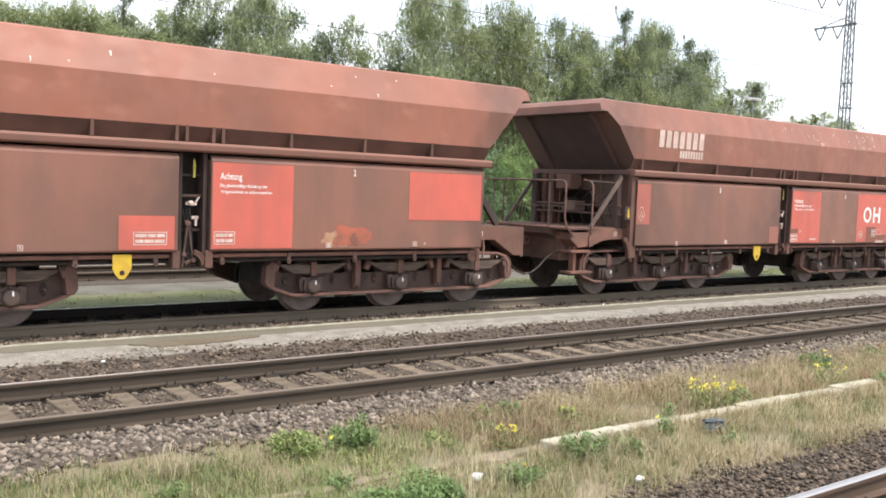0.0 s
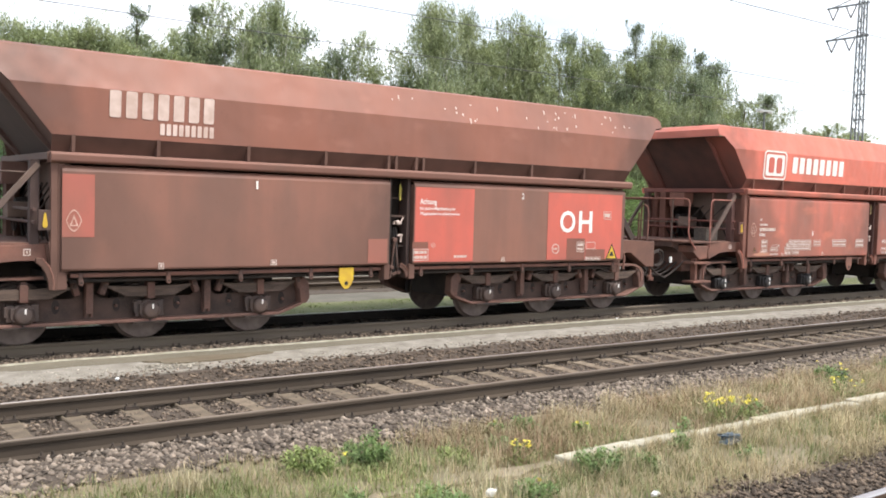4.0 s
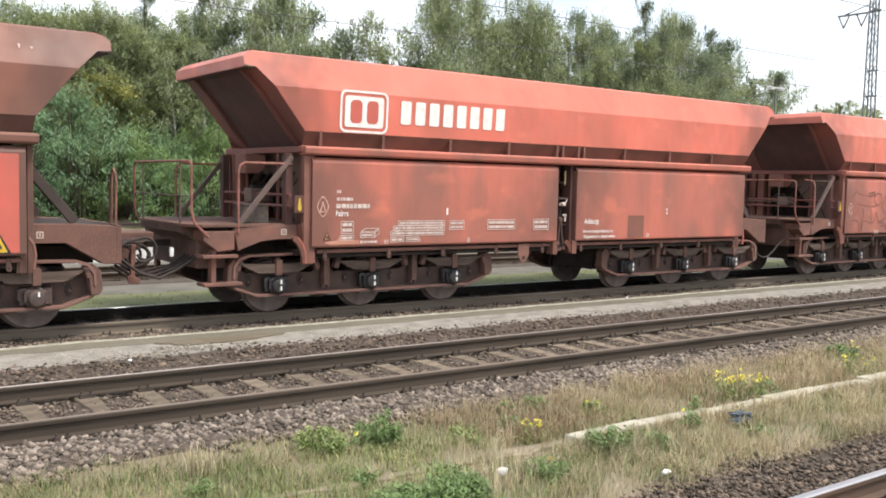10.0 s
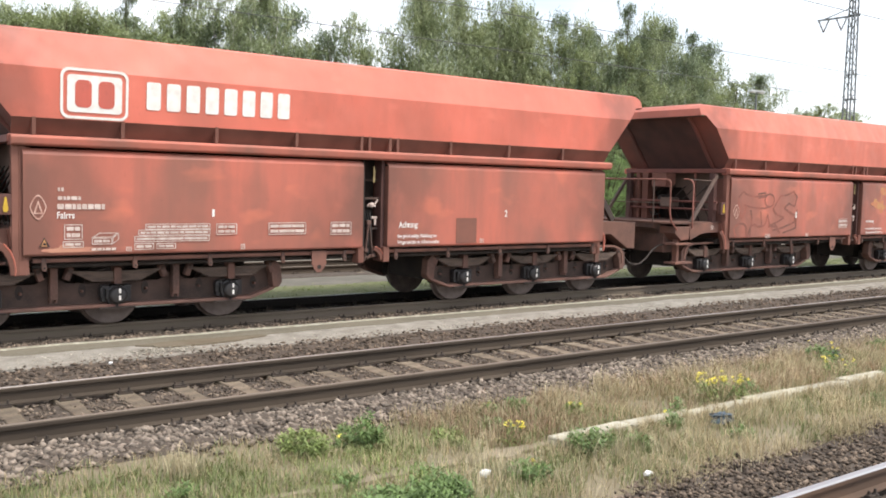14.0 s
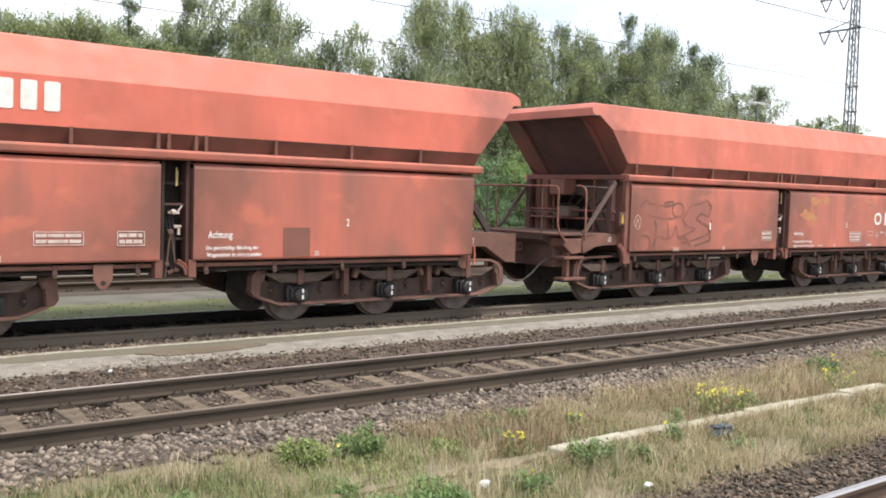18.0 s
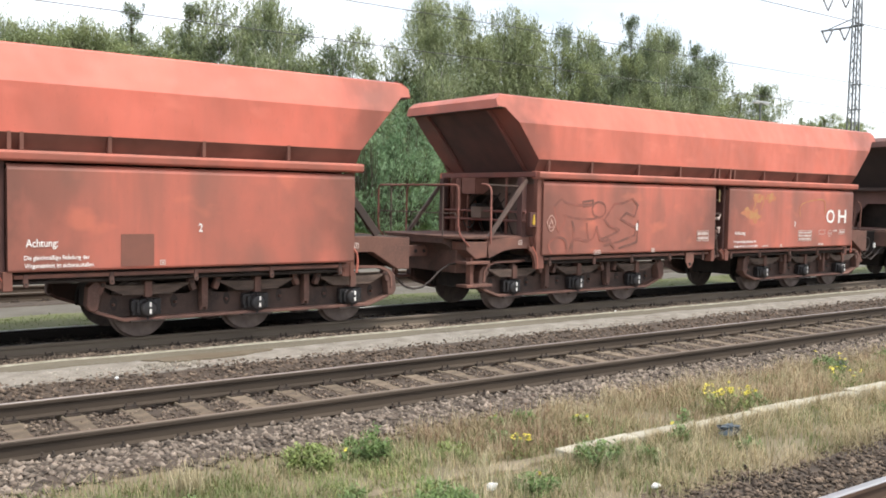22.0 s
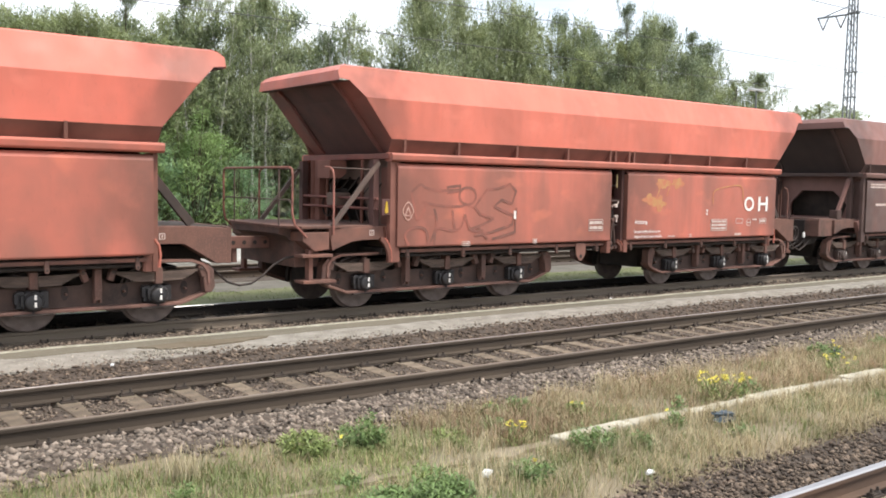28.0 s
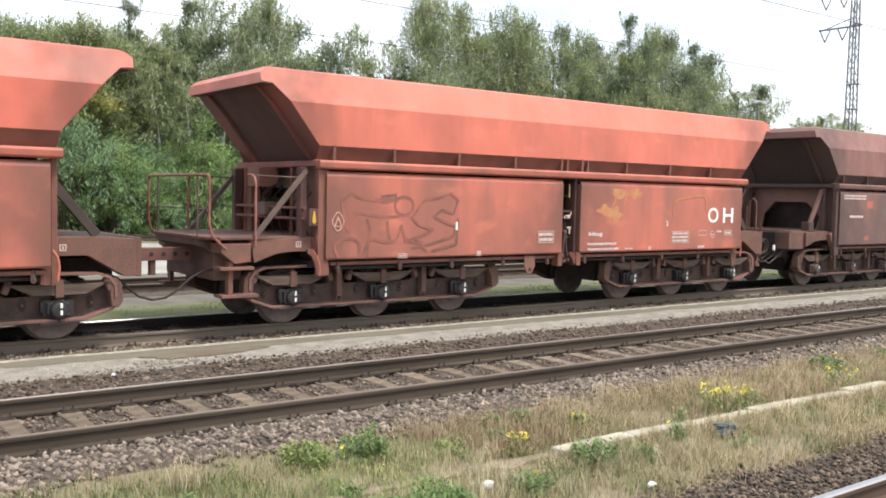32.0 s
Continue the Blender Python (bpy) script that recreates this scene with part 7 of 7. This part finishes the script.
def build_grass():
    rng = np.random.default_rng(21)
    x, y = clumpy(rng, 95000, 1.0, 34, 4.48, 7.35, 3200, 0.10)
    ok = (y > 4.28) & (y < 7.55) & bare(x, y) & (rng.random(len(x)) < np.clip(0.38 + (x - 2.5) / 6, 0.38, 1.0))
    x, y = x[ok], y[ok]
    tall = 0.05 + 0.17 * rng.random(len(x)) * np.clip((x - 2) / 5, 0.45, 1.25)
    blades("dry_grass", "straw-coloured dry grass in tufts", M["grass_dry"], rng, x, y, tall, 0.0021, 1.3)
    x, y = clumpy(rng, 50000, 1.0, 30, 4.7, 7.1, 1000, 0.17, 1.7)
    ok = (y > 4.55) & (y < 7.4) & bare(x, y)
    x, y = x[ok], y[ok]
    blades("green_grass", "short green grass between the dry tufts", M["grass_green"], rng, x, y, 0.03 + 0.10 * rng.random(len(x)), 0.0028, 1.2)
    x, y = clumpy(rng, 14000, 5.0, 20, 5.9, 7.2, 240, 0.16, 1.1)
    ok = bare(x, y) & (y < 7.4)
    x, y = x[ok], y[ok]
    blades("rust_grass", "reddish dry grass heads among the straw", M["grass_rust"], rng, x, y, 0.05 + 0.17 * rng.random(len(x)), 0.0022, 1.0)
    x, y = clumpy(rng, 8000, 1.0, 4.4, 4.9, 6.7, 90, 0.12, 1.0)
    blades("fresh_grass", "fresh green grass in low tufts", M["grass_fresh"], rng, x, y, 0.025 + 0.07 * rng.random(len(x)), 0.0026, 1.1)
    x, y = 2.62 + 0.06 * rng.normal(0, 1, 260), 6.72 + 0.08 * rng.normal(0, 1, 260)
    blades("pale_tuft", "tall bleached tuft of dead grass", M["grass_pale"], rng, x, y, 0.12 + 0.14 * rng.random(260), 0.003, 0.6)
    x, y = clumpy(rng, 1500, 5.8, 11.5, 5.70, 5.76, 40, 0.03, 1.0)
    y = np.minimum(y, 5.77)
    blades("edging_grass", "grass tufts against the edging", M["grass_dry"], rng, x, y, 0.06 + 0.12 * rng.random(1500), 0.0022, 0.8)
    x, y = clumpy(rng, 5000, 4.0, 26, 4.5, 7.2, 160, 0.07)
    ok = bare(x, y)
    blades("pale_grass", "bleached tall grass stalks", M["grass_pale"], rng, x[ok], y[ok], 0.10 + 0.20 * rng.random(int(ok.sum())), 0.0018, 0.7)
    x, y = clumpy(rng, 12000, -4, 60, 16.3, 18.0, 800, 0.2, 1.2)
    blades("strip_grass", "green grass behind the train", M["grass_green"], rng, x, y, 0.010 + 0.022 * rng.random(len(x)), 0.008, 1.1)


def weed(seed, x, y, h, width, mat, name="weed", label="leafy green weed in the dry grass", flowers=0, size=0.05, n=40, per=7):
    rng = random.Random(seed)
    sh = new(name)
    sh.location = (x, y, -0.02)
    g = Geo()
    clusters, petals = [], []
    for i in range(n):
        a, q = rng.random() * 6.283, rng.random()
        r = width * math.sqrt(rng.random())
        z = h * (1 - 0.4 * (r / width) ** 2) * (0.1 + 0.9 * q)
        p = Vector((math.cos(a) * r, math.sin(a) * r, z))
        clusters.append((p, 0.03 + 0.05 * rng.random()))
        if i % 3 == 0:
            g.tube([(0.2 * p.x, 0.2 * p.y, 0), (0.6 * p.x, 0.6 * p.y, 0.55 * z), p], [0.004, 0.003, 0.002], 4)
        if i < flowers:
            t = Vector((p.x * 1.1, p.y * 1.1, h * (0.8 + 0.35 * rng.random())))
            g.tube([(0.3 * p.x, 0.3 * p.y, 0), t], [0.003, 0.002], 4)
            petals.append((t, 0.02))
    tagged(part("stem", g, M["weed"], sh), kind="stuff")
    v, f = leaf_cloud(rng, clusters, per * 2, size, 0.3, 1.0, 0.5)
    part("foliage", raw_mesh("foliage", v, f, mat), None, sh)
    if petals:
        v, f = leaf_cloud(rng, petals, 7, 0.038, 0.0, 1.0, 0.6)
        part("blossom", raw_mesh("blossom", v, f, M["petal"]), None, sh, "small yellow flowers")
    return tagged(sh, label, "weed", group="weeds in the grass strip")


def build_weeds():
    weed(1, 3.68, 6.80, 0.22, 0.22, M["weed_bright"], label="low bright green weed clump in the gravel edge", n=90)
    weed(2, 4.22, 6.62, 0.34, 0.12, M["weed"], label="tall spindly weed at the gravel edge", n=38)
    weed(3, 5.80, 5.50, 0.24, 0.20, M["weed"], label="leafy green weed beside the concrete edging", n=70)
    weed(4, 8.42, 6.10, 0.27, 0.24, M["weed_bright"], label="yellow-flowering weed in dry grass", flowers=34, n=40, per=3)
    weed(5, 5.42, 6.15, 0.18, 0.17, M["weed_bright"], label="small weed with yellow flowers", flowers=9, n=16, per=4)
    weed(6, 11.4, 6.65, 0.34, 0.22, M["weed"], label="tall weed with a few yellow flowers", flowers=4, n=50)
    weed(7, 10.95, 6.15, 0.24, 0.24, M["weed_bright"], label="yellow-flowering weed by the edging", flowers=9, n=20, per=4)
    weed(8, 8.83, 6.05, 0.24, 0.13, M["weed"], label="spindly weed with yellow flowers", flowers=7, n=26, per=4)
    weed(9, 4.95, 6.45, 0.10, 0.18, M["weed_bright"], n=50)
    weed(10, 6.6, 6.5, 0.16, 0.14, M["weed_bright"], n=30, flowers=2)
    weed(11, 7.45, 5.90, 0.24, 0.08, M["weed"], n=20, per=4)
    rng = random.Random(4)
    for k in range(16):
        x = 3.35 + 0.75 * rng.random()
        weed(30 + k, x, 5.18 + 0.40 * rng.random() - 0.25 * (x - 3.35), 0.10 + 0.08 * rng.random(), 0.18, M["weed"], label="low green weed in the grass", n=34)
    for k in range(26):
        weed(60 + k, 2.2 + 13 * rng.random() ** 1.3, 4.9 + 2.2 * rng.random(), 0.08 + 0.12 * rng.random(), 0.12, M["weed"], label="small green weed in dry grass", n=18, flowers=1 if rng.random() < 0.25 else 0)


def build_litter():
    for x, y, s, c, label in ((4.54, 5.42, 1.0, "paper_white", "crumpled white paper in the grass"), (5.64, 4.72, 0.8, "paper_white", "scrap of white paper in the grass")):
        rng = random.Random(int(x * 100))
        g = Geo()
        vs = ICO_V * np.array([0.062, 0.04, 0.035]) * s
        g.add([(p[0] * (0.7 + 0.6 * rng.random()), p[1] * (0.7 + 0.6 * rng.random()), p[2] * (0.7 + 0.6 * rng.random())) for p in vs], [tuple(f) for f in ICO_F])
        ob = part("paper_scrap", g, M[c])
        ob.location = (x, y, 0.045)
        tagged(ob, label, "litter")
    g = Geo()
    rng = random.Random(8)
    for k in range(5):
        g.add([(p[0] * 0.085 + 0.05 * rng.gauss(0, 1), p[1] * 0.06 + 0.04 * rng.gauss(0, 1), p[2] * 0.06 + 0.04) for p in ICO_V], [tuple(f) for f in ICO_F])
    ob = part("plastic_bag", g, M["bag"])
    ob.location = (7.59, 5.43, 0.03)
    tagged(ob, "crumpled blue-grey plastic bag in dry grass", "litter", kind="")
    ob = part("dark_bag", Geo().add([(p[0] * 0.10, p[1] * 0.08, p[2] * 0.08) for p in ICO_V], [tuple(f) for f in ICO_F]), M["hose"], smooth=True)
    ob.location = (11.94, 6.80, 0.07)
    tagged(ob, "black plastic rag among tall weeds", "litter")


M["paper_white"] = material("white_paper", (0.82, 0.82, 0.80), (0.70, 0.70, 0.69), scale=20, rough=0.8, bump=0.3)
M["bag"] = material("blue_grey_plastic", (0.085, 0.115, 0.14), (0.05, 0.07, 0.09), scale=12, rough=0.45, bump=0.3)
def build_trackside():
    """Small things lying on and between the rails."""
    ob = part("marker_stone", Geo().prism([(-0.11, 0.0), (0.12, 0.0), (0.07, 0.10), (0.02, 0.17), (-0.05, 0.15)], "y", -0.07, 0.07), M["sleeper"], bevel=0.015)
    ob.location = (4.08, 15.4, -0.03)
    tagged(ob, "small grey concrete block between the rails", "stone")
    ob = part("plank_piece", Geo().box(-0.13, 0.13, -0.02, 0.02, 0, 0.02), M["kerb"], bevel=0.004)
    ob.location, ob.rotation_euler = (2.67, 8.9, 0.0), (0, 0, 0.25)
    tagged(ob, "pale scrap of wood between the rails", "scrap")
    rng = random.Random(9)
    for x, y, s in ((3.45, 11.25, 1.0), (14.0, 12.9, 1.0)):
        g = Geo().add([(p[0] * 0.03 * s * (0.7 + 0.6 * rng.random()), p[1] * 0.026 * s * (0.7 + 0.6 * rng.random()), p[2] * 0.022 * s) for p in ICO_V], [tuple(f) for f in ICO_F])
        ob = part("white_stone", g, M["paper_white"])
        ob.location = (x, y, 0.03)
        tagged(ob, "small white stone on the ballast", "stone", group="white stones on the ballast")


build_path()
build_trackside()
build_stones()
build_grass()
build_weeds()
build_litter()


# ---- line poles and wires ----
M["galv"] = material("grey_galvanised_steel", (0.24, 0.25, 0.25), (0.17, 0.175, 0.175), scale=3, rough=0.7, metal=0.3, bump=0.1)
M["insulator"] = material("grey_porcelain", (0.24, 0.22, 0.21), (0.18, 0.165, 0.155), scale=5, rough=0.3, bump=0)
M["wire"] = material("dark_wire", (0.09, 0.09, 0.095), (0.07, 0.07, 0.075), scale=2, rough=0.6, bump=0)


def lattice_mast(x, y, h):
    mast = new("lattice_mast")
    mast.location = (x, y, 0.1)
    def half(z):
        return 0.30 - 0.17 * z / h
    for sx in (-1, 1):
        for sy in (-1, 1):
            part("leg", Geo().beam((sx * half(0), sy * half(0), -0.1), (sx * half(h), sy * half(h), h), 0.07, 0.07), M["galv"], mast)
    zs = [0.75 * k for k in range(int(h / 0.75))]
    for i, z in enumerate(zs):
        a, b = half(z), half(z + 0.75)
        f = 1 if i % 2 else -1
        for s in (-1, 1):
            part("brace", Geo().beam((-f * a, s * a, z), (f * b, s * b, z + 0.75), 0.03, 0.03), M["galv"], mast)
            part("brace", Geo().beam((s * a, -f * a, z), (s * b, f * b, z + 0.75), 0.03, 0.03), M["galv"], mast)
    for z, r in ((12.8, 2.3), (14.75, 2.3)):
        part("cross_arm", Geo().beam((0, -0.4, z), (0, r, z), 0.09, 0.10), M["galv"], mast, "steel cross arm")
        part("cross_arm_stay", Geo().beam((0, 0.2, z + 0.5), (0, r - 0.3, z), 0.05, 0.05), M["galv"], mast)
        for yy in (r - 0.4, r - 1.55):
            for e in (-0.35, 0.35):
                g = Geo()
                p0, p1 = Vector((0, yy + e, z)), Vector((0, yy, z - 0.75))
                g.tube([p0 + (p1 - p0) * q for q in [k / 14 for k in range(15)]], [0.028 if k % 2 else 0.06 for k in range(15)], 8)
                part("insulator", g, M["insulator"], mast)
    return tagged(mast, "grey steel lattice mast with insulators", "mast")


mast = lattice_mast(52.75, 30.0, 19.0)



def wire(mast, x0, x1, y, z, r=0.015):
    p = part("overhead_wire", Geo().tube([(x0 + (x1 - x0) * k / 20 - mast.location.x, y - mast.location.y, z - mast.location.z) for k in range(21)], r, 5), M["wire"], mast, "thin dark wire carried past the mast")
    part("wire_clamp", Geo().box(-0.05, 0.05, y - 0.03 - mast.location.y, 0.35, z - 0.04 - mast.location.z, z + 0.04 - mast.location.z), M["galv"], mast)
    return p


M["lamp_shell"] = material("pale_grey_lamp_shell", (0.55, 0.55, 0.53), (0.46, 0.46, 0.45), scale=4, rough=0.5, bump=0.0)


def lamp_post(x, y, h):
    lp = new("yard_lamp")
    lp.location = (x, y, 0.2)
    part("pole", Geo().tube([(0, 0, -0.2), (0, 0, h * 0.5), (0, 0, h)], [0.10, 0.08, 0.06], 10), M["galv"], lp, smooth=True)
    part("head", Geo().prism([(-0.75, 0.0), (0.75, 0.0), (0.70, 0.12), (-0.70, 0.12)], "y", -0.16, 0.16), M["lamp_shell"], lp, "flat grey twin lamp head", bevel=0.02).location = (0, 0, h)
    for a in (-0.68, 0.2):
        part("lens", Geo().box(a, a + 0.48, -0.12, 0.12, -0.04, 0.0), M["white"], lp).location = (0, 0, h)
    return tagged(lp, "tall grey yard lamp with a flat head", "street lamp")


lamp_post(50.7, 35.0, 8.35)
wire(mast, 5, 190, 29.6, 12.96, 0.022)
wire(mast, 5, 190, 29.6, 9.44)
wire(mast, -20, 190, 29.6, 7.95)


# ---- what moves ----
WHEEL_R = 0.42


def rolled(t):
    for (t0, s0), (t1, s1) in zip(TRAIN, TRAIN[1:]):
        if t <= t1:
            return s0 + (s1 - s0) * (t - t0) / (t1 - t0)
    return TRAIN[-1][1]


def motions():
    for wagon, x0 in wagons:
        walk(wagon, [(t, pose(x0 - s, TRACK_Y, 0)) for t, s in TRAIN])
    turns = []
    for (t0, s0), (t1, s1) in zip(TRAIN, TRAIN[1:]):
        n = max(1, math.ceil((s1 - s0) / 0.6))
        turns += [(t0 + (t1 - t0) * k / n, s0 + (s1 - s0) * k / n) for k in range(n)]
    turns = [turns[0]] + [b for a, b in zip(turns, turns[1:]) if frame(b[0]) > frame(a[0])] + [TRAIN[-1]]
    for ws, x in wheelsets:
        walk(ws, [(t, pose(x, 0, 0.17 + WHEEL_R, 0, -math.degrees(s / WHEEL_R), 0)) for t, s in turns])


motions()
